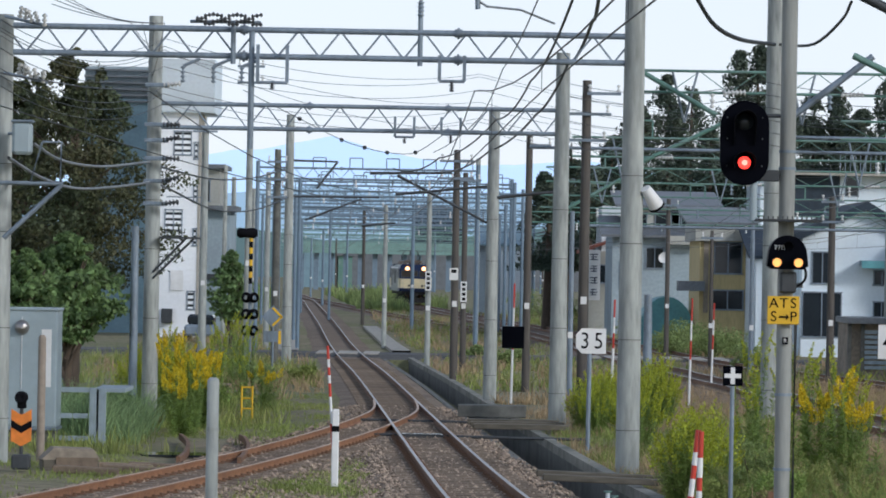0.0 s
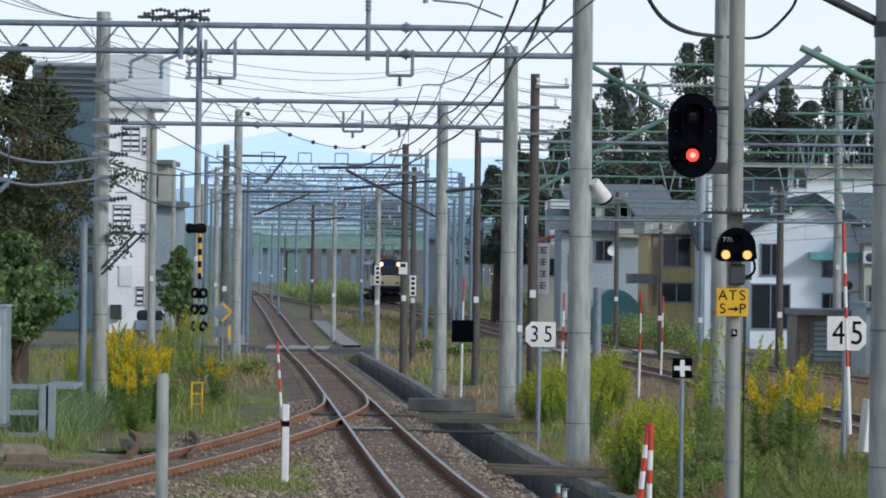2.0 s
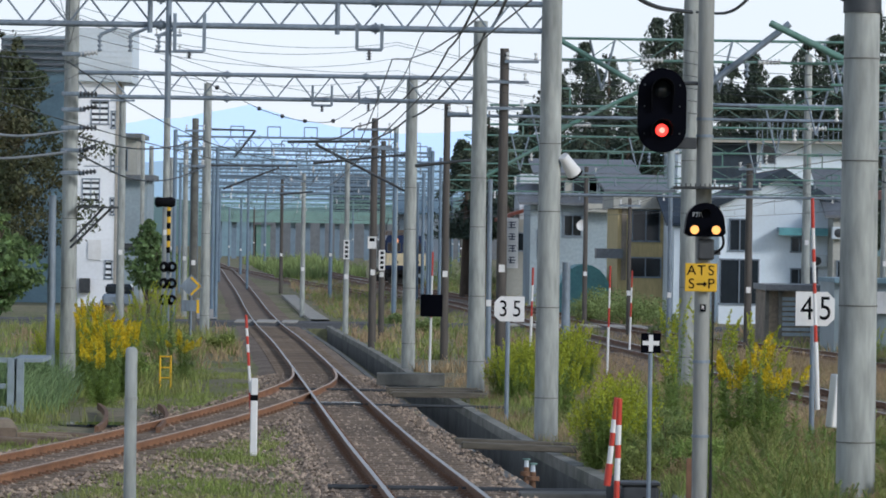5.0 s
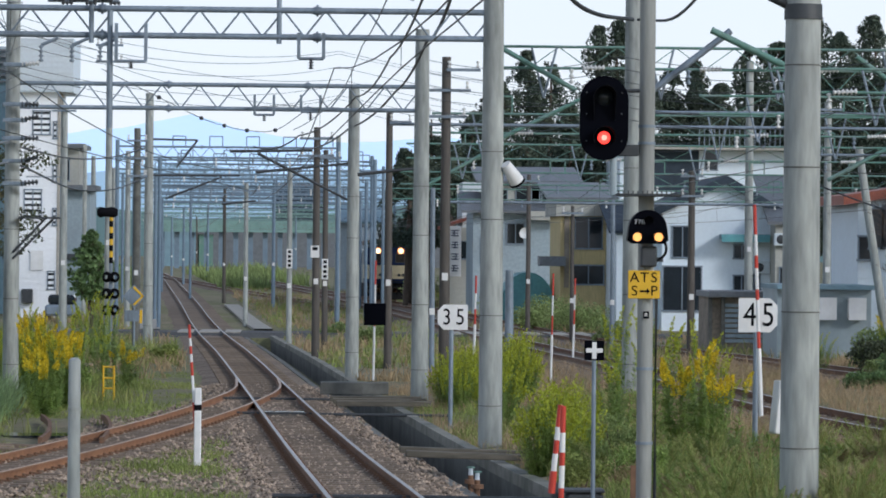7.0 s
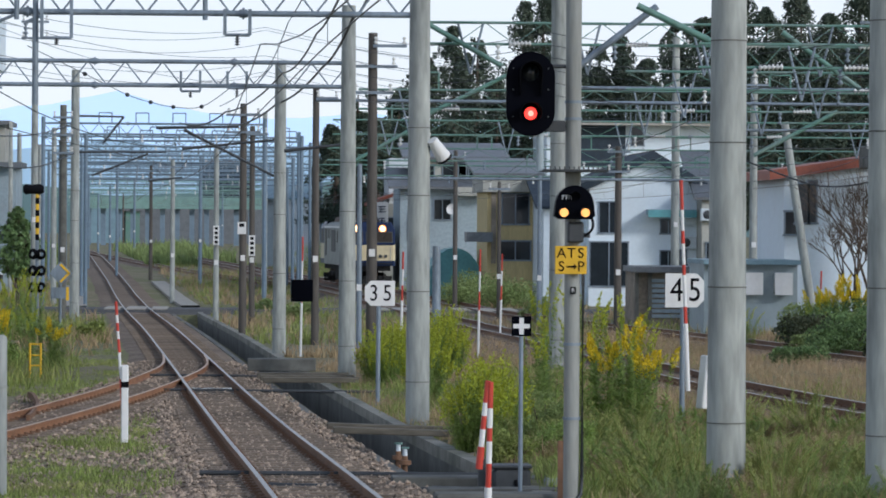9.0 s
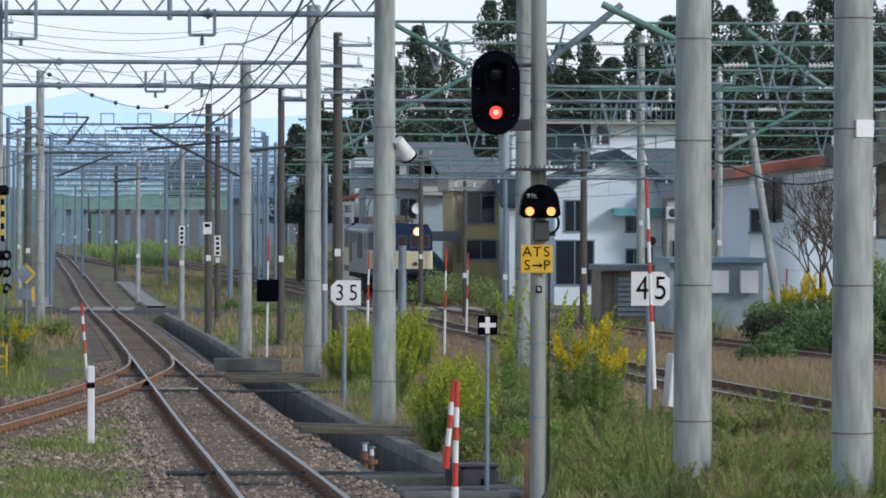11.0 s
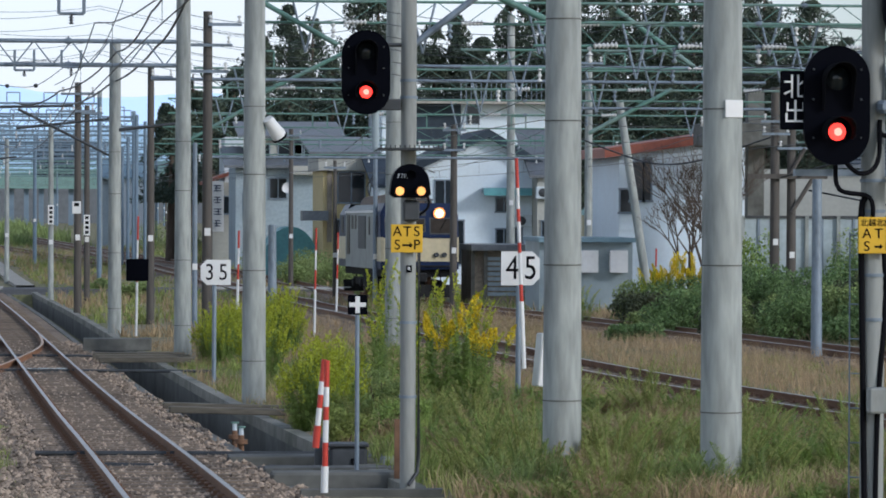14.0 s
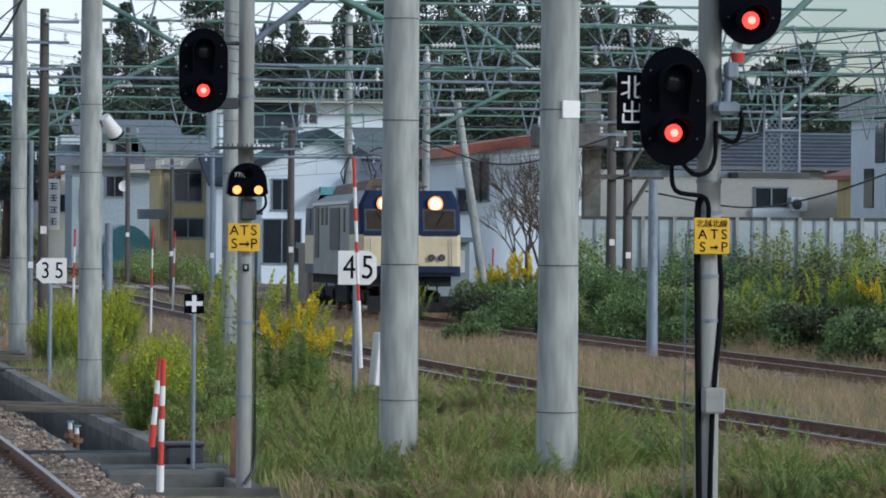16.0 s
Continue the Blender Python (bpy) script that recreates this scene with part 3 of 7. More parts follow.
def across(name, y, o0, o1, h, size, material, label, category, tilt=0.0, n=1, gap=0.3):
    """Planks, pipes and ducts that lie across the drain."""
    ob = thing(name, label, category)
    for k in range(n):
        yy = y + k * gap
        c = curve_x(MAIN, yy)
        part("plank" if "plank" in name else "body", Shape().box((c + (o0 + o1) / 2, yy, level(yy) + h), (o1 - o0, size[0], size[1]), Euler((0, tilt, 0)).to_matrix().to_4x4(), bevel=0.015), material, ob)
    return ob


across("cable_trough", 45.5, 1.15, 4.6, -0.22, (0.5, 0.28), CONCRETE_DARK, "long concrete beam bridging the drain under the point motor", "duct")
across("cable_trough", 43.2, 1.4, 4.0, -0.25, (0.4, 0.3), CONCRETE_DARK, "dark concrete beam bridging the drain", "duct")
across("plank_bridge", 58, 1.2, 4.4, -0.03, (0.24, 0.1), DARK_WOOD, "weathered grey timber planks laid across the drain", "planks", 0.03, 2, 1.6)
across("plank_bridge", 83, 1.25, 3.4, 0.0, (0.3, 0.12), DARK_WOOD, "weathered timbers across the drain at the turnout", "planks", 0.0, 3, 1.5)
across("cable_trough", 92, 1.3, 3.0, 0.05, (0.7, 0.3), CONCRETE_DARK, "dark covered cable trough over the drain", "duct")
for y in (46.6, 88.5, 79.5):
    c = curve_x(MAIN, y)
    solid("signal_pipe", Shape().tube((c - 1.2, y, level(y) - 0.1), (c + 3.6, y, level(y) - 0.13), 0.035), STEEL_DARK, "dark point rodding pipe crossing under the rails", "pipe")


def valve(y, o):
    x = curve_x(MAIN, y) + o
    ob = thing("water_valve", "small white and rusty standpipe valve beside the rails", "valve", at=pose(x, y, level(y) - 0.45))
    part("pipe", Shape().tube((0, 0, 0), (0, 0, 0.4), 0.04), RUST, ob)
    part("flange", Shape().tube((0, 0, 0.28), (0, 0, 0.34), 0.09, n=12), RUST, ob)
    part("cap", Shape().tube((0, 0, 0.4), (0, 0, 0.5), 0.035, 0.03, n=10), PLASTER, ob)
    part("handwheel", Shape().tube((0, 0, 0.5), (0, 0, 0.52), 0.06, n=12), GREEN_STEEL, ob)


valve(50.5, 1.72), valve(52.0, 1.75)
ob = solid("puddle", Shape().box((curve_x(MAIN, 79.5), 79.5, level(79.5) - 0.135), (0.95, 3.2, 0.02)), mat("standing_water", (0.03, 0.035, 0.04), 0.05, vary=0.1, bump=0.0), "shallow puddle between the main rails", "puddle")
part("bar", Shape().box((curve_x(MAIN, 79) - 0.1, 79, level(79) - 0.07), (0.95, 0.12, 0.04)), STEEL_DARK, ob)


def crossing():
    rows = []
    for y in (163.4, 164, 168.4, 169):
        rows.append([(x, y, level(y) + (0.0 if 164 <= y <= 168.4 else -0.25) - 0.006) for x in np.linspace(-30, 40, 40)])
    road = solid("road", Shape().sheet(rows, False), ASPHALT, "worn grey asphalt level crossing road", "road", kind="structure")
    for pts in (MAIN, YARD_NEAR, LOCO_LINE):
        c = curve_x(pts, 166)
        for o, w in ((0, 0.9), (-1.05, 0.7), (1.05, 0.7)):
            part("crossing_panel", Shape().box((c + o, 166.2, level(166) + 0.0), (w, 4.6, 0.05), bevel=0.01), SLAB, road)
    for y0, y1, a, b in ((176, 240, 2.3, 3.2), (174, 225, -3.2, -2.2)):
        solid("path", Shape().sheet(ribbon(MAIN, y0, y1, 3, [(a, -0.4), (a, -0.08), (b, -0.08), (b, -0.4)]), False), SLAB, "pale concrete path beside the rails", "path", kind="structure")


crossing()


def spur():
    """Two short bent rails of a lifted side track."""
    for k in (0, 1):
        ob = Shape()
        pts = []
        for i in range(9):
            t = i / 8
            d = 65 + 11 * t
            x = (-462 + 108 * k + 26 * math.sin(t * 2.4) - (16 if k else 14) * t) / FAR * d
            pts.append(Vector((x, d, floor_at(x, d) + 0.13)))
        for a, b in zip(pts, pts[1:]):
            q = (b - a).to_track_quat("Y", "Z").to_matrix().to_4x4()
            ob.box((a + b) / 2, (0.07, (b - a).length + 0.02, 0.13), q)
        solid("bent_rail", ob, RUST, "short rusty curved rail of a lifted siding", "rail", "lifted rails")
    for u0, w in ((-496, 0.6), (-405, 0.85)):
        x0, z0 = spot(u0, 0, 70).x, floor_at(spot(u0, 0, 70).x, 70) + 0.045
        rim = [(x0 + w * (0.8 + 0.25 * math.sin(3 * a + u0)) * math.cos(a), 70 + 0.9 * (0.8 + 0.2 * math.cos(2 * a)) * math.sin(a), z0) for a in np.linspace(0, 6.283, 25)[:-1]]
        solid("puddle", Shape().add(rim + [(x, y, z - 0.04) for x, y, z in rim], [tuple(range(24))] + [(i, 24 + i, 24 + (i + 1) % 24, (i + 1) % 24) for i in range(24)]), bpy.data.materials["standing_water"], "pale puddle between lifted rails", "puddle", "puddles")


spur()


# ---- writing
def words(text, size, at, material, parent, name="lettering", label="", flip=False, bold=0.0):
    c = bpy.data.curves.new(name, "FONT")
    c.body, c.size, c.align_x, c.align_y, c.extrude, c.offset = text, size, "CENTER", "CENTER", 0.002, bold
    tmp = bpy.data.objects.new(name, c)
    scene.collection.objects.link(tmp)
    dg = bpy.context.evaluated_depsgraph_get()
    me = bpy.data.meshes.new_from_object(tmp.evaluated_get(dg))
    bpy.data.objects.remove(tmp)
    me.materials.clear()
    me.materials.append(material)
    ob = new(name, me)
    ob.parent = parent
    ob.matrix_basis = at
    return tagged(ob, label)


FACE = pose(0, 0, 0, 90, 0, 0)  # letters stand upright and face the camera


def stadium(w, h, n=14, r=None):
    """An upright rounded outline."""
    r = w / 2
    out = []
    for cz, a0 in ((h / 2 - r, 0), (-h / 2 + r, math.pi)):
        for i in range(n + 1):
            a = a0 + math.pi * i / n
            out.append((r * math.cos(a), cz + r * math.sin(a)))
    return out


def hood(shape, c, r, depth, drop=0.0):
    """An open half tube over a lens; with drop, its sides run on downwards as a tall cowl."""
    low = math.pi if drop else math.pi + 0.5
    arc = [(r * math.cos(a), r * math.sin(a), 0.55 + 0.45 * max(0.0, math.sin(a))) for a in np.linspace(math.pi - low, low, 17)]
    if drop:
        arc = [(r * 0.96, -drop, 0.15)] + arc + [(-r * 0.96, -drop, 0.15)]
    outer = [[(c[0] + x * k, c[1] - depth * e * g, c[2] + z * k) for x, z, g in arc] for e, k in ((0, 1.0), (1, 1.0), (1, 0.95), (0, 0.95))]
    return shape.sheet(outer)


def signal_head(parent, at, w, h, lit, label, unlit=()):
    """An oval black two-light head. lit and unlit: heights of the lenses."""
    head = part("backing_plate", Shape().plate(stadium(w, h), -0.015, 0.03), BLACK, parent, label)
    head.matrix_basis = at
    part("housing", Shape().plate(stadium(w * 0.55, h * 0.8), 0.03, 0.22), BLACK_MATT, head)
    for z in (*lit, *unlit):
        hd = Shape()
        hood(hd, (0, -0.015, z), 0.115, 0.26, 0.0 if z in lit else 0.24)
        part("hood", hd, BLACK_MATT, head)
        if z in lit:
            part("lens", Shape().turned((0, -0.016, z), (0, -1, 0), [(0, 0.066), (0.02, 0.055), (0.03, 0.03), (0.035, 0.0)], 20), LAMP_RED, head, "lit red lens")
            part("lens_core", Shape().turned((0, -0.05, z), (0, -1, 0), [(0, 0.03), (0.006, 0.02), (0.008, 0.0)], 14), LAMP_CORE, head, "hot bright centre of the lens")
        else:
            part("lens", Shape().turned((0, -0.016, z), (0, -1, 0), [(0, 0.09), (0.02, 0.07), (0.035, 0.035), (0.04, 0.0)], 20), GLASS_DARK, head, "unlit dark lens")
    for z in (-h * 0.27, h * 0.05, h * 0.3):
        for x in (-w * 0.36, w * 0.36):
            part("bolt", Shape().turned((x, -0.016, z), (0, -1, 0), [(0, 0.01), (0.008, 0.008), (0.01, 0)], 8), STEEL_DARK, head)
    return head


def mast(name, u, d, top_v, r, label):
    p = spot(u, top_v, d)
    z0 = floor_at(p.x, d) - 0.3
    ob = thing(name, label, "railway signal", "railway signals", at=pose(p.x, d, z0))
    part("mast", Shape().tube((0, 0, 0), (0, 0, p.z - z0), r, n=18), POLE_WARM, ob, "grey pipe mast")
    return ob, lambda du, v: Vector(((du - u) / FAR * d, 0, EYE + v / FAR * d - z0))


def home_signal():
    d = 38.5
    s, at = mast("railway_signal", 607, d, 640, 0.083, "tall black signal at red with repeater and yellow plate")
    c = at(527, 225)
    head = signal_head(s, pose(c.x, -0.25, c.z), 0.51, 0.885, (-0.205,), "black oval two-light signal head", (0.22,))
    for z in (-0.33, 0.3):
        part("bracket", Shape().tube((c.x, 0.0, c.z + z), (0, 0, c.z + z), 0.022), STEEL_DARK, s)
    part("bracket_plate", Shape().box((c.x / 2, -0.03, c.z - 0.33), (0.3, 0.05, 0.12), bevel=0.01), STEEL_DARK, s)
    q = at(545, 89)
    part("hanger_post", Shape().tube((q.x, -0.2, q.z), (q.x, -0.2, q.z + 0.42), 0.04), GREY_PAINT, s)
    q = at(606, 90)
    grid = Shape().box((q.x, -0.15, q.z), (0.68, 0.5, 0.025))
    for i in range(14):
        grid.box((q.x - 0.32 + 0.05 * i, -0.4, q.z + 0.018), (0.012, 0.02, 0.05))
    part("step_platform", grid, STEEL_DARK, s, "dark grating step")
    # repeater with two amber lights
    q = at(606, 27)
    rep = part("repeater_plate", Shape().plate([(0.2 * math.cos(a), 0.02 + 0.2 * math.sin(a)) for a in np.linspace(0.15, math.pi - 0.15, 12)] + [(-0.215, -0.1), (-0.16, -0.135), (0.16, -0.135), (0.215, -0.1)], -0.3, -0.12), BLACK, s, "black repeater head with two amber lights")
    rep.matrix_basis = pose(q.x, 0, q.z)
    for x in (-0.112, 0.112):
        part("lens", Shape().turned((x, -0.302, -0.065), (0, -1, 0), [(0, 0.046), (0.012, 0.04), (0.02, 0.0)], 16), LAMP_AMBER, rep, "lit amber lens")
        hd = Shape()
        hood(hd, (x, -0.3, -0.065), 0.062, 0.12)
        part("hood", hd, BLACK_MATT, rep)
    hd = Shape()
    hood(hd, (0.0, -0.3, 0.1), 0.055, 0.1)
    part("hood", hd, BLACK_MATT, rep)
    for i, ch in enumerate("77R"):
        words(ch, 0.066, pose(-0.128 + 0.038 * i, -0.304, 0.09) @ FACE, WHITE, rep, "letter")
    part("relay_box", Shape().box((q.x + 0.02, -0.12, q.z - 0.27), (0.17, 0.18, 0.22), bevel=0.02).box((q.x + 0.15, -0.05, q.z - 0.3), (0.06, 0.1, 0.05)), STEEL_DARK, s)
    part("cable", Shape().cable([(q.x + 0.06, -0.15, q.z - 0.1), (q.x + 0.19, -0.12, q.z - 0.12), (q.x + 0.2, -0.1, q.z - 0.24), (q.x + 0.08, -0.1, q.z - 0.34)], 0.014), BLACK_MATT, s)
    # yellow plate
    q = at(602, -68)
    sign = part("ats_plate", Shape().box((q.x, -0.14, q.z), (0.335, 0.012, 0.295), bevel=0.01), YELLOW, s, "yellow plate with black letters")
    for ch, x, z in (("A", -0.1, 0.07), ("T", 0.005, 0.07), ("S", 0.105, 0.07), ("S", -0.1, -0.07), ("P", 0.105, -0.07)):
        words(ch, 0.15, pose(q.x + x, -0.148, q.z + z) @ FACE, BLACK_MATT, sign, "letter")
    part("arrow", Shape().box((q.x - 0.008, -0.15, q.z - 0.07), (0.075, 0.004, 0.018)).plate([(0.03, -0.03), (0.065, 0), (0.03, 0.03)], -0.152, -0.148, pose(q.x, 0, q.z - 0.07)), BLACK_MATT, sign)
    q = at(607, -122)
    tag = part("letter_tag", Shape().box((q.x, -0.1, q.z), (0.06, 0.01, 0.075)), BLACK, s)
    words("R", 0.06, pose(q.x, -0.107, q.z) @ FACE, WHITE, tag)
    part("conduit", Shape().line([(0.11, -0.04, at(0, -75).z), (0.11, -0.04, 0.75), (0.1, -0.06, 0.55), (-0.0, -0.12, 0.42)], 0.02, 8), STEEL_DARK, s)
    for v in (-220, -352, 180, 210):
        part("clamp", Shape().tube((0, 0, at(0, v).z), (0, 0, at(0, v).z + 0.03), 0.093, n=18), STEEL, s)


home_signal()


def departure_signal():
    d = 27.0
    s, at = mast("railway_signal", 1447, d, 700, 0.09, "black departure signal at red with yellow plate and ladder")
    c = at(1365, 171)
    signal_head(s, pose(c.x, -0.3, c.z), 0.495, 0.885, (-0.195,), "black oval signal head", (0.2,))
    q = at(1290, 180)
    board = part("name_board", Shape().box((q.x + 0.01, -0.24, q.z), (0.225, 0.03, 0.435), bevel=0.01), BLACK, s, "black board with white characters")
    words("北", 0.19, pose(q.x + 0.01, -0.258, q.z + 0.09) @ FACE, WHITE, board)
    words("出", 0.19, pose(q.x + 0.01, -0.258, q.z - 0.1) @ FACE, WHITE, board)
    c2 = at(1510, 352)
    signal_head(s, pose(c2.x, -0.2, c2.z + 0.16), 0.47, 0.885, (-0.26,), "upper black signal head", (0.2,))
    for z in (-0.36, 0.3):
        part("bracket", Shape().tube((c.x, -0.05, c.z + z), (0, 0, c.z + z + 0.02), 0.025), STEEL, s)
    q = at(1447, -40)
    part("cross_arm", Shape().box((0.05, 0, at(0, 52).z), (1.3, 0.07, 0.05)), STEEL, s)
    part("handrail", Shape().line([(0.62, -0.3, at(0, 52).z), (0.62, -0.3, at(0, 210).z), (0.35, -0.3, at(0, 205).z), (0.35, -0.3, at(0, 52).z)], 0.014).line([(0.62, 0.3, at(0, 52).z), (0.62, 0.3, at(0, 205).z)], 0.014).line([(0.35, -0.3, at(0, 130).z), (0.62, -0.3, at(0, 130).z)], 0.012), STEEL, s)
    mesh_panel = Shape()
    zl, zh = at(0, 55).z, at(0, 150).z
    for i in range(-8, 7):
        for sgn in (1, -1):
            x0 = 0.33 + 0.043 * i if sgn > 0 else 0.63 - 0.043 * i
            cut = [(x0 + sgn * (z - zl) * 0.8, z) for z in np.linspace(zl, zh, 9)]
            cut = [q for q in cut if 0.33 <= q[0] <= 0.63]
            if len(cut) > 1:
                mesh_panel.tube((cut[0][0], -0.28, cut[0][1]), (cut[-1][0], -0.28, cut[-1][1]), 0.003, n=4)
    part("guard_mesh", mesh_panel, STEEL, s)
    part("platform", Shape().box((0.42, -0.05, at(0, 50).z), (0.55, 0.6, 0.04)), STEEL_DARK, s)
    post = part("insulator_post", Shape().turned((0.19, -0.1, at(0, 268).z), (0, 0, 1), [(0, 0.05), (0.03, 0.035), (0.42, 0.048), (0.45, 0.05)], 12), PORCELAIN, s)
    for zz, r0, r1 in ((at(0, 268).z - 0.06, 0.045, 0.055), (at(0, 268).z + 0.45, 0.05, 0.02)):
        part("end_cap", Shape().tube((0.19, -0.1, zz), (0.19, -0.1, zz + 0.07), r0, r1, n=12), RED, post, "red end cap")
    part("junction_head", Shape().box((0.14, -0.1, at(0, 238).z), (0.1, 0.12, 0.13), bevel=0.02).tube((0.12, -0.1, at(0, 225).z), (0.1, -0.1, at(0, 160).z), 0.03).box((0.1, -0.12, at(0, 170).z), (0.2, 0.14, 0.1), bevel=0.03), STEEL, s)
    for pts in ([(-0.28, -0.1, c.z - 0.36), (-0.15, -0.2, c.z - 0.5), (0.0, -0.15, c.z - 0.42), (0.03, -0.1, c.z - 0.1)], [(-0.3, -0.05, c.z - 0.4), (-0.28, -0.12, c.z - 0.62), (-0.05, -0.12, c.z - 0.68), (-0.02, -0.1, c.z - 0.9)], [(0.1, -0.1, c.z + 0.05), (0.22, -0.12, c.z - 0.05), (0.18, -0.1, c.z - 0.25), (0.03, -0.1, c.z - 0.2)]):
        part("cable", Shape().cable(pts, 0.018, 7), BLACK_MATT, s)
    q = at(1445, -60)
    sign = part("ats_plate", Shape().box((q.x, -0.15, q.z), (0.27, 0.012, 0.272), bevel=0.01), YELLOW, s, "yellow plate with black letters")
    for ch, x, z, size in (("北", -0.09, 0.09, 0.06), ("越", -0.03, 0.09, 0.06), ("北", 0.03, 0.09, 0.06), ("線", 0.09, 0.09, 0.06), ("A", -0.07, 0.01, 0.105), ("T", 0.02, 0.01, 0.105), ("S", 0.095, 0.01, 0.105), ("S", -0.07, -0.085, 0.105), ("P", 0.095, -0.085, 0.105)):
        words(ch, size, pose(q.x + x, -0.158, q.z + z) @ FACE, BLACK_MATT, sign, "letter")
    part("arrow", Shape().box((q.x + 0.015, -0.16, q.z - 0.085), (0.05, 0.004, 0.013)).plate([(0.03, -0.02), (0.05, 0), (0.03, 0.02)], -0.162, -0.158, pose(q.x, 0, q.z - 0.085)), BLACK_MATT, sign)
    part("cable", Shape().cable([(-0.07, -0.06, at(0, 10).z), (-0.1, -0.06, at(0, -30).z), (-0.09, -0.07, at(0, -250).z), (-0.06, -0.09, 0.3)], 0.024, 8), BLACK_MATT, s)
    part("cable", Shape().cable([(0.07, -0.06, at(0, -90).z), (0.09, -0.06, at(0, -180).z), (0.02, -0.1, at(0, -390).z), (0.0, -0.1, 0.3)], 0.02, 8), BLACK_MATT, s)
    q = at(1450, -356)
    part("terminal_box", Shape().box((q.x, -0.16, q.z), (0.16, 0.12, 0.19), bevel=0.015).box((q.x, -0.222, q.z + 0.04), (0.09, 0.006, 0.025)), POLE_WARM, s, "cream grey terminal box")
    ladder = Shape()
    ladder.tube((-0.15, 0.1, 0.3), (-0.15, 0.1, at(0, -55).z), 0.006, n=6)
    for i in range(12):
        z = at(0, -60).z - 0.26 * i
        if z > 0.4:
            ladder.tube((-0.15, 0.1, z), (-0.03, 0.05, z), 0.006, n=6)
    part("ladder", ladder, STEEL, s)
    for v in (-20, 35, -215, -135):
        part("clamp", Shape().tube((0, 0, at(0, v).z), (0, 0, at(0, v).z + 0.025), 0.1, n=18), STEEL, s)


departure_signal()


def speed_board(u, v, d, w, h, text, clip, size, gap, label):
    p = spot(u, v, d)
    z0 = floor_at(p.x, d) - 0.3
    ob = thing("speed_sign", label, "speed sign", "speed signs", at=pose(p.x, d, z0))
    z = p.z - z0
    part("post", Shape().tube((-0.03, 0.05, 0), (-0.02, 0.05, z + h * 0.3), 0.045, n=10), STEEL, ob)
    k = 0.12
    out = [(-w / 2 + (k if "l" in clip else 0), -h / 2), (w / 2 - (k if "r" in clip else 0), -h / 2)]
    out += [(w / 2, -h / 2 + k), (w / 2, h / 2 - k), (w / 2 - k, h / 2)] if "r" in clip else [(w / 2, h / 2)]
    out += [(-w / 2 + k, h / 2), (-w / 2, h / 2 - k), (-w / 2, -h / 2 + k)] if "l" in clip else [(-w / 2, h / 2)]
    board = part("board", Shape().plate(out, -0.01, 0.01), WHITE, ob, "white board with cut corners")
    board.matrix_basis = pose(0, 0, z)
    for i, ch in enumerate(text):
        words(ch, size, pose((-0.5 + i) * gap + 0.015, -0.013, -0.01) @ FACE @ Matrix.Diagonal((0.82, 1, 1, 1)), BLACK_MATT, board, "digit")
    return ob


speed_board(265, -129, 73, 0.6, 0.5, "35", "l", 0.46, 0.27, "white speed board reading 35 on a grey post")
s45 = speed_board(808, -121, 60, 0.64, 0.56, "45", "r", 0.55, 0.3, "white speed board reading 45 behind a striped pole")


def striped_pole(u0, v0, u1, v1, d, r, label, bands, first=RED, second=WHITE):
    a, b = spot(u0, v0, d), spot(u1, v1, d)
    ob = thing("marker_pole", label, "marker pole", "striped marker poles", at=pose(a.x, a.y, a.z))
    e = b - a
    n = len(bands) - 1
    for i in range(n):
        part("band", Shape().tube(e * bands[i], e * bands[i + 1], r * (1.3 if bands[i] < 0.2 else 1), n=9), (first, second)[(n - 1 - i) % 2], ob)
    return ob


striped_pole(815, -300, 800, 75, 59.7, 0.03, "slim red and white snow pole beside a speed board", (0, 0.32, 0.4, 0.55, 0.6, 0.7, 0.76, 0.86, 1.0))
striped_pole(-184, -383, -201, -146, 57, 0.022, "slim red and white snow marker on a white post", (0, 0.42, 0.62, 0.72, 0.78, 0.84, 0.9, 1))
p = spot(-184, -383, 57)
wp = thing("marker_post", "short white square post with a black band", "post", at=pose(p.x, p.y - 0.12, p.z - 0.1))
part("post", Shape().box((0, 0, 0.6), (0.11, 0.11, 1.2), bevel=0.015), WHITE, wp), part("band", Shape().box((0, 0, 0.9), (0.114, 0.114, 0.09)), BLACK_MATT, wp)
striped_pole(459, -520, 463, -285, 37.5, 0.03, "short red and white marker pole by the point motor", (0, 0.2, 0.38, 0.55, 0.65, 0.8, 1))
striped_pole(443, -440, 458, -283, 38.5, 0.03, "leaning red and white marker pole by the point motor", (0, 0.25, 0.45, 0.6, 0.75, 1))
for u, vb, vt, d in ((125, -230, -30, 100), (303, -200, -55, 92), (440, -235, -50, 100), (479, -195, -58, 118), (1050, -235, -85, 108)):
    striped_pole(u, vb - 12, u + 3, vt, d, 0.026, "slim red and white striped snow pole", (0, 0.45, 0.62, 0.8, 1))


def plus_marker():
    p = spot(517, -186, 41.5)
    z0 = floor_at(p.x, p.y) - 0.2
    ob = thing("plus_marker", "black square board with white cross on post", "marker board", at=pose(p.x, p.y, z0))
    part("post", Shape().tube((0, 0.03, 0), (0, 0.03, p.z - z0), 0.025), STEEL, ob)
    b = part("board", Shape().box((0, 0, p.z - z0), (0.225, 0.012, 0.225), bevel=0.008), BLACK, ob)
    part("cross", Shape().box((0, -0.009, p.z - z0), (0.19, 0.005, 0.05)).box((0, -0.0095, p.z - z0), (0.05, 0.005, 0.19)), WHITE, b, "white cross")


plus_marker()


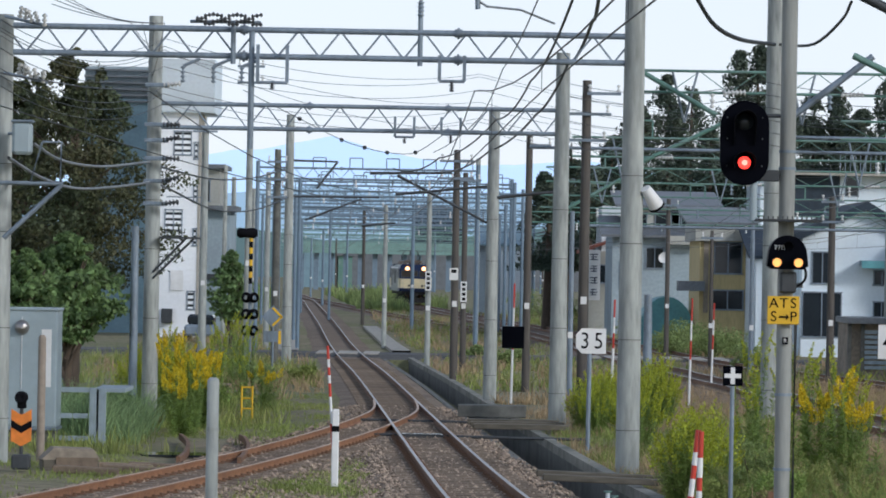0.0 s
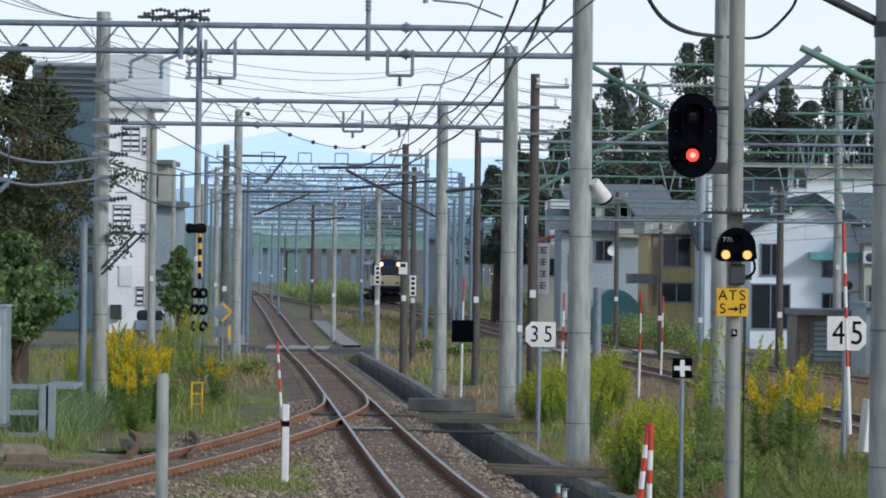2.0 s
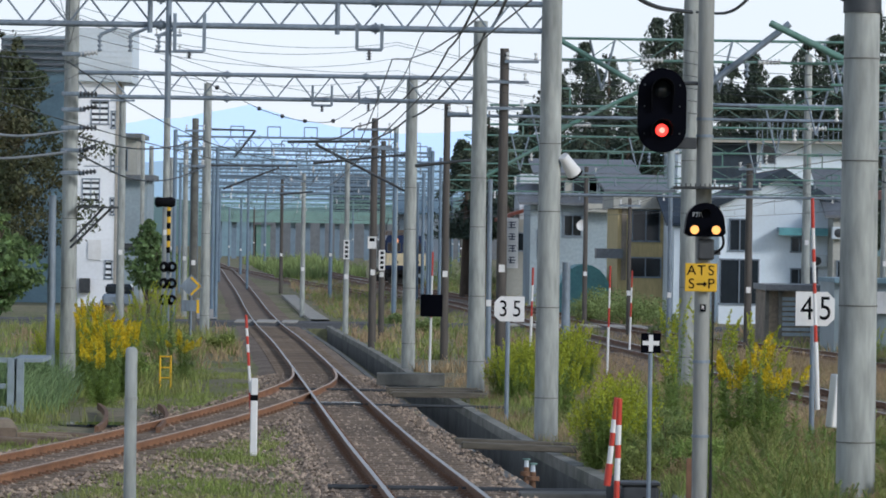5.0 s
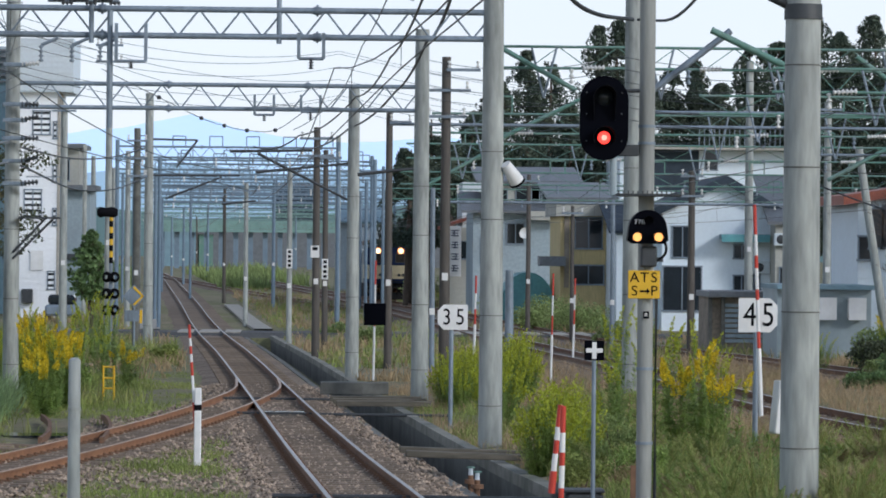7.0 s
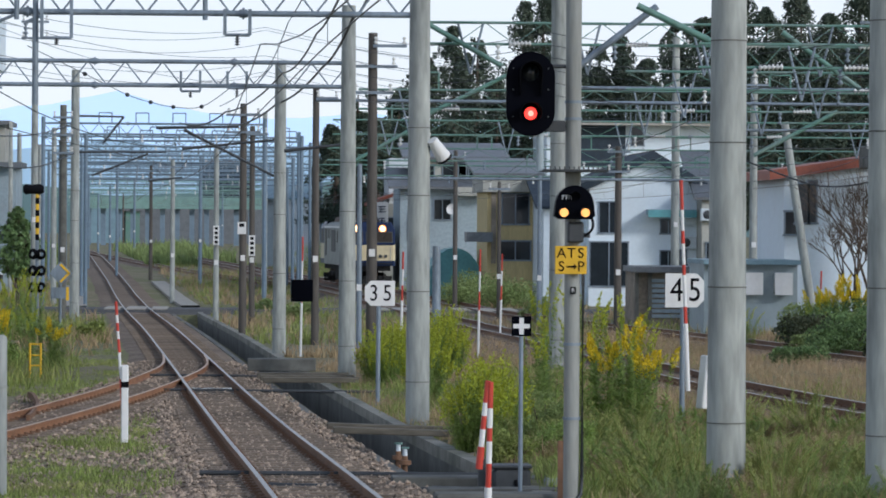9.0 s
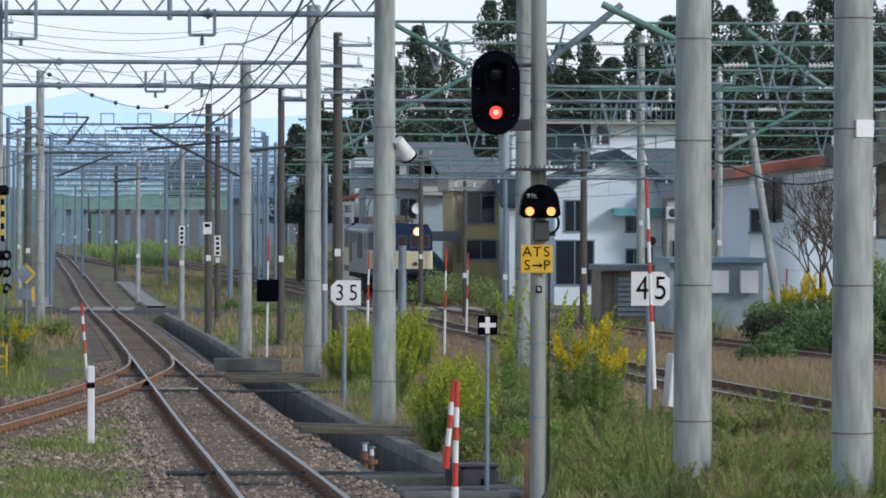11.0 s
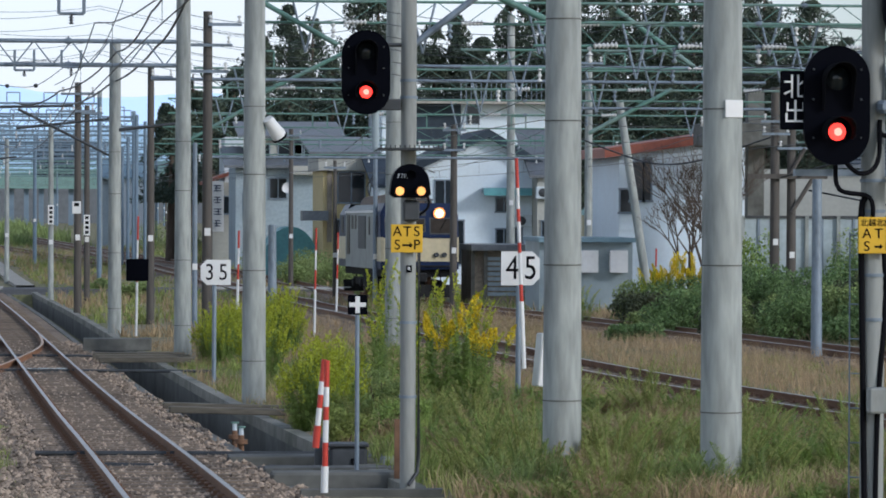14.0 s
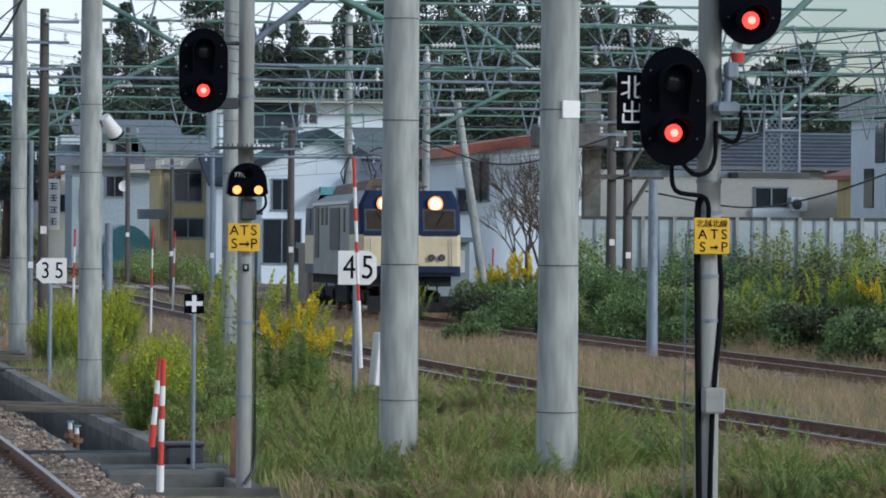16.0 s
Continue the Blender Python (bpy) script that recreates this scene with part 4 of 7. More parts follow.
def point_motor():
    x, y = spot(492, 0, 44.2).x, 44.2
    ob = thing("point_motor", "dark blue boxed point motor beside the drain", "point motor", at=pose(x, y, level(y) - 0.3))
    part("case", Shape().box((0.05, 0, 0.22), (0.46, 0.4, 0.34), bevel=0.04), STEEL_DARK, ob)
    part("lid", Shape().box((0.05, 0, 0.41), (0.5, 0.44, 0.04), bevel=0.015), STEEL_DARK, ob)
    part("post", Shape().box((-0.3, 0, 0.22), (0.09, 0.09, 0.55)), STEEL_DARK, ob)
    part("rod", Shape().tube((-0.3, 0, 0.1), (-2.9, 0.2, 0.16), 0.035).tube((-0.5, 0, 0.1), (-0.9, 0.02, 0.11), 0.06), STEEL_DARK, ob)
    part("cable", Shape().cable([(0.1, -0.2, 0.25), (0.12, -0.26, 0.05), (0.3, -0.3, -0.02), (0.45, -0.2, 0.1)], 0.022, 8), BLACK_MATT, ob)
    part("terminal_block", Shape().box((0.62, -0.1, 0.12), (0.35, 0.3, 0.3), bevel=0.03), CONCRETE, ob)
    y2 = 41.3
    solid("cable_trough", Shape().box((spot(485, 0, y2).x, y2, level(y2) - 0.2), (1.55, 0.4, 0.3), bevel=0.03), CONCRETE_DARK, "short concrete beam beside the marker poles", "duct")
    p = spot(588, 0, 41)
    solid("steel_stake", Shape().box((p.x, 41, level(41) + 0.1), (0.06, 0.05, 0.9)), RUST, "rusty steel stake beside the signal mast", "stake")


point_motor()


def grey_post():
    p = spot(-402, -206, 43)
    z0 = floor_at(p.x, p.y) - 0.2
    solid("short_post", Shape().turned((0, 0, 0), (0, 0, 1), [(0, 0.075), (p.z - z0 - 0.03, 0.07), (p.z - z0, 0.04), (p.z - z0, 0)], 16).tube((0, 0, p.z - z0 - 0.62), (0, 0, p.z - z0 - 0.58), 0.077, n=16), CONCRETE, "short grey concrete pipe post", "post", at=pose(p.x, p.y, z0))


grey_post()


# ---- the electric locomotive
def locomotive():
    lo = thing("locomotive", "blue and cream electric locomotive with lit headlights rolling forward", "locomotive", at=pose(0, 0, 0))
    L, W = 13.2, 1.5  # it faces -y, its nose at y = 0
    rows = [(-W, 1.2), (-W, 3.25), (-W + 0.1, 3.52), (-W + 0.4, 3.68), (0, 3.76), (W - 0.4, 3.68), (W - 0.1, 3.52), (W, 3.25), (W, 1.2)]
    body = Shape()
    body.sheet([[(x, y, z) for x, z in rows] for y in (2.35, L - 2.35)], False)
    part("body", body, LOCO_GREY, lo, "dull grey side panels")
    for y0, y1, sgn in ((2.35, 0.0, 1), (L - 2.35, L, -1)):
        slope = 0.32 * sgn
        def ring(z, w=W):
            f = y1 + slope * max(0, (z - 2.35) / 1.35)
            top = 0.0 if z < 3.3 else (z - 3.3) * 0.5
            return [(-w + top, y0, z), (-w + top, f + 0.12 * sgn, z), (-w + top + 0.12, f, z), (w - top - 0.12, f, z), (w - top, f + 0.12 * sgn, z), (w - top, y0, z)]
        cab = part("cab", Shape().sheet([ring(z) for z in (2.42, 3.3, 3.52, 3.72)], False).add(ring(3.72), [(0, 1, 2, 3, 4, 5)]), NAVY, lo, "navy blue upper cab")
        part("lower_front", Shape().sheet([ring(z) for z in (1.5, 2.42)], False), CREAM, cab, "cream lower cab front")
        part("skirt", Shape().sheet([ring(z) for z in (1.2, 1.5)], False), NAVY, cab)
        face = lambda z: y1 + slope * max(0, (z - 2.35) / 1.35)
        for x0, x1, z0, z1, what in ((-1.3, -0.42, 2.58, 3.12, "windscreen"), (0.42, 1.3, 2.58, 3.12, "windscreen"), (-0.17, 0.17, 2.66, 3.1, "door_window")):
            rim = Shape()
            for k, e in ((0.05, 0.012), (0.0, 0.022)):
                q = [(x0 - k, face(z0 - k) - e * sgn, z0 - k), (x1 + k, face(z0 - k) - e * sgn, z0 - k), (x1 + k, face(z1 + k) - e * sgn, z1 + k), (x0 - k, face(z1 + k) - e * sgn, z1 + k)]
                if k:
                    rim.add(q, [(0, 1, 2, 3)])
                    part("window_surround", rim, STEEL_DARK, cab)
                else:
                    part(what, Shape().add(q, [(0, 1, 2, 3)]), LOCO_GLASS, cab, "brown tinted dark glass")
        part("stripe", Shape().box((0, y1 - 0.004 * sgn, 2.44), (2 * W - 0.2, 0.03, 0.1)), NAVY, cab)
        part("lamp_step", Shape().box((0, y1 - 0.05 * sgn, 1.33), (2.6, 0.1, 0.05)), UNDER, cab)
        for x in (-1.02, 1.02):
            part("wiper", Shape().tube((x, face(3.12) - 0.03 * sgn, 3.12), (x * 0.75, face(2.7) - 0.035 * sgn, 2.68), 0.012, n=5), BLACK_MATT, cab)
        part("door", Shape().box((0, y1 - 0.012 * sgn, 1.96), (0.62, 0.02, 0.88)).box((0, y1 - 0.03 * sgn, 2.05), (0.16, 0.02, 0.14)), CREAM, cab)
        for x in (-W - 0.006, W + 0.006):
            part("side_window", Shape().box((x, y0 - 1.05 * sgn, 2.9), (0.02, 0.55, 0.65)), LOCO_GLASS, cab)
        for x in (-0.76, 0.76):
            c = (x, y1 + slope * 0.82 - 0.06 * sgn, 3.33)
            part("headlight_ring", Shape().turned((c[0], c[1] + 0.1 * sgn, c[2]), (0, -sgn, 0), [(0, 0.25), (0.16, 0.25), (0.17, 0.24), (0.1, 0.23)], 16), NAVY, cab)
            # at the lit end this ring's glow imitates the lamp's halo
            part("reflector", Shape().turned((c[0], c[1] - 0.02 * sgn, c[2]), (0, -sgn, 0), [(0, 0.23), (0.012, 0.15)], 16), LAMP_HALO if sgn > 0 else STEEL, cab, "reflector ring glowing orange as the headlight halo" if sgn > 0 else "dull reflector")
            part("headlight", Shape().turned((c[0], c[1] - 0.03 * sgn, c[2]), (0, -sgn, 0), [(0, 0.165), (0.03, 0.1), (0.04, 0)], 16), LAMP_HEAD if sgn > 0 else LOCO_GLASS, cab, "bright warm headlight" if sgn > 0 else "unlit headlight")
        for x in (-0.62, 0.62, 0.92):
            part("marker_light", Shape().turned((x, y1 - 0.01 * sgn, 1.75), (0, -sgn, 0), [(0, 0.1), (0.08, 0.1), (0.09, 0.07), (0.06, 0.0)], 12), STEEL_DARK, cab)
        for x in (-1.2, 1.2):
            part("handrail", Shape().tube((x, y1 - 0.06 * sgn, 1.5), (x, y1 - 0.06 * sgn, 2.3), 0.015), STEEL, cab)
        part("coupler", Shape().box((0, y1 - 0.25 * sgn, 0.9), (0.25, 0.7, 0.3), bevel=0.05).box((0, y1 - 0.6 * sgn, 0.9), (0.36, 0.2, 0.36), bevel=0.05), UNDER, lo)
        part("snow_plough", Shape().plate([(-1.25, 0.14), (1.25, 0.14), (1.3, 0.62), (-1.3, 0.62)], y1 - 0.1 * sgn, y1 + 0.02 * sgn), UNDER, lo)
        for x in (-0.75, -0.45, 0.45, 0.75):
            part("brake_hose", Shape().line([(x, y1 - 0.05 * sgn, 1.1), (x, y1 - 0.2 * sgn, 0.9), (x + 0.04, y1 - 0.14 * sgn, 0.45)], 0.03, 6), BLACK_MATT, lo)
        for x in (-1.2, 1.2):
            part("step", Shape().box((x, y1 + 0.1 * sgn, 0.3), (0.35, 0.25, 0.03)), WHITE, lo, "white edged step")
    for x in (-W - 0.012, W + 0.012):
        for y, w, z, h, m in ((3.4, 0.35, 2.85, 0.7, LOCO_GLASS), (5.6, 2.2, 2.6, 1.3, STEEL_DARK), (7.6, 0.4, 3.0, 0.55, LOCO_GLASS), (8.6, 0.4, 3.0, 0.55, LOCO_GLASS), (9.9, 0.9, 2.5, 1.6, LOCO_GLASS)):
            part("louvre" if m is STEEL_DARK else "side_window", Shape().box((x, y, z), (0.02, w, h)), m, lo)
            if m is STEEL_DARK:
                sl = Shape()
                for i in range(8):
                    sl.box((x, y, z - h / 2 + 0.1 + 0.15 * i), (0.05, w, 0.03))
                part("slats", sl, STEEL_DARK, lo)
        part("roof_gutter", Shape().box((x * 0.985, L / 2, 3.4), (0.08, L - 4.6, 0.1)), WHITE, lo, "pale roof edge")
    part("underframe", Shape().box((0, L / 2, 1.05), (2.5, L - 0.6, 0.3)).box((0, L / 2, 0.6), (2.3, 2.6, 0.6), bevel=0.05), UNDER, lo)
    for yb in (3.0, L - 3.0):
        bogie = part("bogie", Shape().box((-1.0, yb, 0.62), (0.14, 3.2, 0.3), bevel=0.05).box((1.0, yb, 0.62), (0.14, 3.2, 0.3), bevel=0.05).box((0, yb, 0.65), (2.0, 0.5, 0.25)), UNDER, lo)
        for ya in (yb - 1.2, yb + 1.2):
            for x in (-0.57, 0.57):
                part("wheel", Shape().turned((x - 0.06, ya, 0.56), (1, 0, 0), [(0, 0), (0, 0.56), (0.12, 0.56), (0.12, 0)], 20), RUST, bogie)
            for x in (-1.1, 1.1):
                part("spring", Shape().box((x, ya, 0.55), (0.12, 0.4, 0.3), bevel=0.05), UNDER, bogie)
    roof = mat("sooty_brown_roof", (0.16, 0.12, 0.09), 0.8, vary=0.25, second=(0.09, 0.075, 0.065))
    for y, w, l, h in ((4.4, 1.9, 2.4, 0.42), (7.6, 2.1, 2.6, 0.36), (9.8, 1.9, 1.6, 0.36)):
        part("roof_box", Shape().plate([(-w / 2, 3.7), (w / 2, 3.7), (w / 2 - 0.15, 3.7 + h * 0.8), (w / 2 - 0.4, 3.7 + h), (-w / 2 + 0.4, 3.7 + h), (-w / 2 + 0.15, 3.7 + h * 0.8)], y - l / 2, y + l / 2), roof, lo, "sooty brown roof cover")
    for y in (2.3, L - 1.9):
        pg = part("pantograph", Shape().box((0, y, 3.86), (1.5, 1.1, 0.06)), STEEL_DARK, lo, "raised dark pantograph")
        arms = Shape()
        for x in (-0.45, 0.45):
            arms.tube((x, y - 0.3, 3.9), (x * 1.1, y + 0.6, 4.45), 0.025).tube((x * 1.1, y + 0.6, 4.45), (x * 0.6, y, 5.0), 0.02).tube((x, y + 0.3, 3.9), (x * 1.1, y - 0.6, 4.45), 0.025).tube((x * 1.1, y - 0.6, 4.45), (x * 0.6, y, 5.0), 0.02)
        part("arm", arms, STEEL_DARK, pg)
        part("shoe", Shape().box((0, y, 5.02), (1.3, 0.3, 0.04)).tube((-0.65, y, 5.02), (-0.9, y, 4.9), 0.02).tube((0.65, y, 5.02), (0.9, y, 4.9), 0.02), STEEL_DARK, pg)
        for x in (-0.6, 0.6):
            part("insulator", Shape().turned((x, y, 3.7), (0, 0, 1), [(0, 0.06), (0.04, 0.1), (0.07, 0.06), (0.11, 0.1), (0.15, 0.05)], 10), PORCELAIN, pg)
    return lo


loco = locomotive()


# ---- overhead line gear
def insulator_string(shape, a, b, n=6, r=0.07):
    a, b = Vector(a), Vector(b)
    prof, l = [], (b - a).length
    for i in range(n):
        t = l * i / n
        prof += [(t, r * 0.35), (t + l / n * 0.35, r), (t + l / n * 0.7, r * 0.4)]
    return shape.turned(a, b - a, prof, 10)


def hanger(u, d, v_top, v_low, v_arm, w_px, label="steel drop bracket with an insulator under a beam"):
    """A square drop bracket under a beam."""
    ob = thing("drop_bracket", label, "bracket", "drop brackets")
    h = w_px / 2
    s = Shape()
    for x in (u - h, u + h):
        s.box((spot(x, v_top, d) + spot(x, v_arm, d)) / 2, (0.06, 0.06, (v_top - v_arm) / FAR * d))
    s.tube(spot(u - h, v_arm, d), spot(u + h, v_arm, d), 0.03)
    part("frame", s, STEEL, ob)
    part("insulator", insulator_string(Shape(), spot(u, v_arm, d), spot(u, v_low, d), 4, 0.055), STEEL_DARK, ob)


for u, v1, v2, va in ((-308, 385, 305, 318), (10, 372, 306, 326)):
    hanger(u, 64.8, v1, v2, va, 44 if u > -100 else 52)
for u, v1, v2, va in ((-72, 262, 214, 226), (10, 262, 216, 232)):
    hanger(u, 89.8, v1, v2, va, 34)
solid("pantograph_pole", insulator_string(Shape().tube(spot(-47, 466, 65), spot(-47, 352, 65), 0.045), spot(-47, 440, 64.9), spot(-47, 476, 64.9), 5, 0.07), STEEL, "grey arrester rod standing on a beam", "insulator")
solid("drop_post", Shape().tube(spot(-345, 408, 64.9), spot(-345, 200, 64.9), 0.05).tube(spot(-378, 420, 64.9), spot(-378, 350, 64.9), 0.045), STEEL, "grey drop posts hanging from a beam", "bracket")


def wire(name, pts, r, material, label, sag=0.0, steps=10):
    """A wire through places (bearing, rise, distance), sagging between them."""
    s = Shape()
    out = []
    for a, b in zip(pts, pts[1:]):
        p, q = spot(*a), spot(*b)
        for i in range(steps):
            t = i / steps
            out.append(p.lerp(q, t) - Vector((0, 0, sag * 4 * t * (1 - t))))
    out.append(spot(*pts[-1]))
    s.line(out, r, 5)
    return solid(name, s, material, label, "wire", "overhead wires")


def cable_run(name, pts, r, material, label, group="overhead wires"):
    """A heavier cable that bends smoothly through places (bearing, rise, distance)."""
    return solid(name, Shape().cable([spot(*p) for p in pts], r, 6), material, label, "wire", group)


# contact and carrier wires over each track
def catenary(pts, y0, y1, span, z_contact, z_carrier, name):
    y = y0
    ob = thing(name, "thin dark contact and carrier wires over a track", "wire", "overhead wires")
    con, car, drop = [], [], Shape()
    while y < y1:
        for i in range(8):
            t = i / 8
            yy = y + span * t
            x = curve_x(pts, yy) + 0.12 * math.sin(yy / span * 3.14)
            z = level(yy, x)
            con.append((x, yy, z + z_contact))
            zc = z + z_carrier - (z_carrier - z_contact - 0.25) * 4 * t * (1 - t)
            car.append((x, yy, zc))
            if i % 2:
                drop.tube((x, yy, z + z_contact), (x, yy, zc), 0.004, n=4, caps=False)
        y += span
    part("contact_wire", Shape().line(con, 0.009, 5), WIRE, ob), part("carrier_wire", Shape().line(car, 0.01, 5), WIRE, ob), tagged(part("dropper_wire", drop, WIRE, ob), kind="stuff")


catenary(MAIN, 15, 400, 40, 4.9, 5.9, "catenary_wire")
catenary(LOCO_LINE, 30, 430, 40, 5.0, 5.9, "catenary_wire")
catenary(YARD_NEAR, 30, 380, 40, 4.9, 5.8, "catenary_wire")
catenary(BRANCH, 15, 95, 40, 4.9, 5.8, "catenary_wire")
catenary([(p[0], p[1] + 5.2) for p in LOCO_LINE], 30, 430, 40, 5.0, 5.9, "catenary_wire")

THICK, THIN = 0.022, 0.011
wire("feeder_cable", [(270, 500, 50), (258, 440, 60), (215, 360, 75), (160, 270, 92), (80, 205, 108), (0, 165, 125)], 0.03, WIRE, "thick black feeder cable sweeping down across the tracks", 0.15)
wire("feeder_cable", [(230, 500, 50), (150, 330, 75), (90, 260, 90), (-10, 190, 100), (-90, 170, 104)], THICK, WIRE, "dark feeder cable crossing above the tracks", 0.2)
wire("feeder_cable", [(170, 500, 48), (100, 350, 70), (60, 262, 90), (-20, 200, 100)], THIN, WIRE, "thin dark wire dropping to a beam", 0.1)
cable_run("feeder_cable", [(436, 500, 80), (443, 479, 80), (474, 434, 81), (519, 410, 82), (580, 402, 83.6)], 0.05, STEEL_DARK, "dark jumper cable looping to a pole")
cable_run("feeder_cable", [(590, 402, 83.6), (650, 404, 82), (699, 448, 80), (715, 480, 79)], 0.035, STEEL_DARK, "dark jumper cable looping from a pole")
wire("feeder_cable", [(54, 470, 60), (70, 460, 60), (130, 455, 62), (190, 432, 64)], 0.02, WIRE_PALE, "pale bent steel pull-off arm", 0.0)
wire("pull_off_mast", [(52, 500, 60), (54, 455, 60)], 0.045, STEEL, "grey hanging pipe of a pull-off arm")
for pts in ([(-728, 202, 66), (-677, 173, 72), (-607, 164, 80), (-537, 172, 88), (-522, 174, 89.6)], [(-772, 176, 64), (-706, 139, 69), (-636, 124, 78), (-536, 135, 88), (-522, 138, 89.6)]):
    cable_run("insulated_cable", pts, 0.03, WIRE_PALE, "thick pale bundled cable strung between poles")
for pts in ([(-505, 168, 90), (-487, 161, 94), (-406, 145, 113), (-336, 149, 132), (-282, 165, 147)], [(-505, 134, 90), (-486, 126, 94), (-405, 91, 113), (-335, 92, 132), (-276, 115, 147)]):
    cable_run("insulated_cable", pts, 0.026, WIRE, "grey cable strung between poles")
for pts in ([(864, 131, 128), (967, 91, 126), (1049, 67, 124), (1131, 73, 121), (1268, 118, 116)], [(1268, 40, 116), (1452, 91, 112), (1599, 149, 108), (1775, 264, 104), (1860, 330, 100)], [(1298, 40, 116), (1494, 112, 112), (1640, 155, 108), (1775, 207, 104), (1860, 245, 100)], [(1330, 20, 116), (1504, -8, 112), (1640, 10, 108), (1790, 60, 104), (1860, 95, 100)]):
    cable_run("service_cable", pts, 0.03, WIRE, "dark service cable sagging from a wooden pole")
for a, b in ((438, 400), (424, 350), (418, 300), (410, 395), (388, 372), (352, 340), (340, 315), (322, 322)):
    wire("line_wire", [(-800, a - 12, 62), (-500, a - 45, 88), (60, b - 60, 120), (700, b - 130, 170)], 0.008, WIRE, "thin dark line wire high above the yard", 0.5, 14)
for k in range(6):
    wire("line_wire", [(200, 330 - 22 * k, 92), (560, 336 - 22 * k, 84), (1100, 345 - 20 * k, 72), (1900, 330 - 20 * k, 62)], 0.008, WIRE, "thin dark line wire above the yard", 0.3, 12)
for k in range(4):
    wire("line_wire", [(-700, 480 - 10 * k, 62), (-560 + 20 * k, 420, 75), (-520, 380 - 18 * k, 90)], 0.008, WIRE, "thin wire running to a pole top", 0.1)
BEADED = [(-359, 304, 100), (-258, 255, 106), (-183, 219, 112), (-142, 206, 113), (-102, 198, 114), (-52, 199, 112), (2, 235, 104)]
cable_run("beaded_wire", BEADED, 0.012, WIRE, "thin dark span wire with small insulator beads")
for q in BEADED[1:6]:
    p = spot(*q)
    solid("insulator_bead", Shape().turned(p - Vector((0.07, 0, 0)), (1, 0, 0), [(0, 0), (0.03, 0.06), (0.11, 0.06), (0.14, 0)], 8), WIRE, "small dark bead insulator on a wire", "insulator", "bead insulators")


# ---- slim poles of wood, steel and concrete further off
def slim_pole(u, v_top, d, r, material, label, arms=()):
    p = spot(u, v_top, d)
    z0 = floor_at(p.x, d) - 0.3
    ob = thing("line_pole", label, "pole", "line poles", at=pose(p.x, d, z0))
    h = p.z - z0
    part("shaft", Shape().tube((0, 0, 0), (0, 0, h), r, r * 0.8, n=12), material, ob)
    for k, (dz, w, side) in enumerate(arms):
        part("cross_arm", Shape().box((side * w / 2, -r, h - dz), (w, 0.08, 0.08)), STEEL, ob)
        for x in ((side - 0.85) * w / 2, (side + 0.85) * w / 2):
            part("insulator", insulator_string(Shape(), (x, -r, h - dz + 0.05), (x, -r, h - dz + 0.28), 2, 0.06), PORCELAIN, ob)
    if material is WOOD_POLE or d > 95:
        zb = h * 0.36
        part("number_plate", Shape().box((0, -r * 0.95, zb), (0.16, 0.03, 0.2)), WHITE, ob, "small white plate")
    return ob


WL, SL, CL = "brown tarred wooden pole with cross arms", "slim grey steel pole beside the yard", "slim pale concrete pole beside the yard"
for u, v, d, r, m, l, arms in (
    (250, 332, 98, 0.15, WOOD_POLE, WL, ((0.35, 0.9, 1), (0.9, 1.3, 0), (1.6, 1.1, 0))),
    (150, 232, 118, 0.13, WOOD_POLE, WL, ((0.3, 0.7, 1),)),
    (22, 205, 128, 0.14, WOOD_POLE, WL, ((0.4, 1.2, 0), (1.0, 1.2, 0))),
    (38, 165, 140, 0.12, WOOD_POLE, WL, ((0.3, 1.2, 0),)),
    (-25, 132, 150, 0.12, CONCRETE, CL, ()),
    (-102, 105, 188, 0.13, CONCRETE, CL, ((0.4, 1.5, 0),)),
    (-424, 238, 150, 0.17, CONCRETE, CL, ((0.2, 1.0, 0),)),
    (-345, 365, 135, 0.14, CONCRETE, "tall pale concrete pole carrying crossing lamps", ((0.4, 1.0, 0), (1.0, 1.0, 0))),
    (-311, 160, 180, 0.15, CONCRETE, CL, ()), (-372, 150, 230, 0.17, CONCRETE, CL, ()), (-336, 130, 240, 0.15, CONCRETE, CL, ()), (-387, 170, 210, 0.14, CONCRETE, CL, ()),
    (-295, 200, 146, 0.16, CONCRETE_DARK, "dark paired pole with boxes", ((0.5, 0.8, 0), (1.2, 0.8, 0), (1.9, 0.8, 0))),
    (-545, 60, 88, 0.11, STEEL, "grey steel post with a yellow band", ()),
    (228, 100, 115, 0.09, STEEL, SL, ()), (365, -45, 96, 0.13, STEEL, "short square galvanised post", ()), (476, 70, 150, 0.09, WOOD_POLE, WL, ((0.3, 0.9, 0),)),
    (548, 80, 140, 0.1, STEEL, SL, ()), (688, 135, 128, 0.14, WOOD_POLE, WL, ((0.2, 0.8, 0), (0.9, 0.8, 0))), (790, 330, 152, 0.19, CONCRETE, CL, ((0.4, 1.1, 0), (2.2, 1.4, 0))),
    (930, 260, 133, 0.16, CONCRETE, CL, ((0.3, 1.0, 0),)), (398, 125, 170, 0.12, WOOD_POLE, WL, ((0.3, 1.0, 0),)), (60, 190, 200, 0.16, CONCRETE, CL, ()),
    (1268, 205, 116, 0.17, WOOD_POLE, WL, ((1.1, 1.6, 0.4), (1.5, 0.9, 0))), (1298, 140, 116, 0.17, WOOD_POLE, WL, ((0.8, 1.2, 0.2),)), (1345, 40, 79, 0.13, STEEL, "square galvanised steel post beside the rails", ()),
    (1150, 380, 120, 0.2, CONCRETE, CL, ((0.4, 1.2, 0),)), (1660, 120, 160, 0.15, CONCRETE, CL, ((0.3, 1.0, 0),)),
):
    slim_pole(u, v, d, r, m, l, arms)
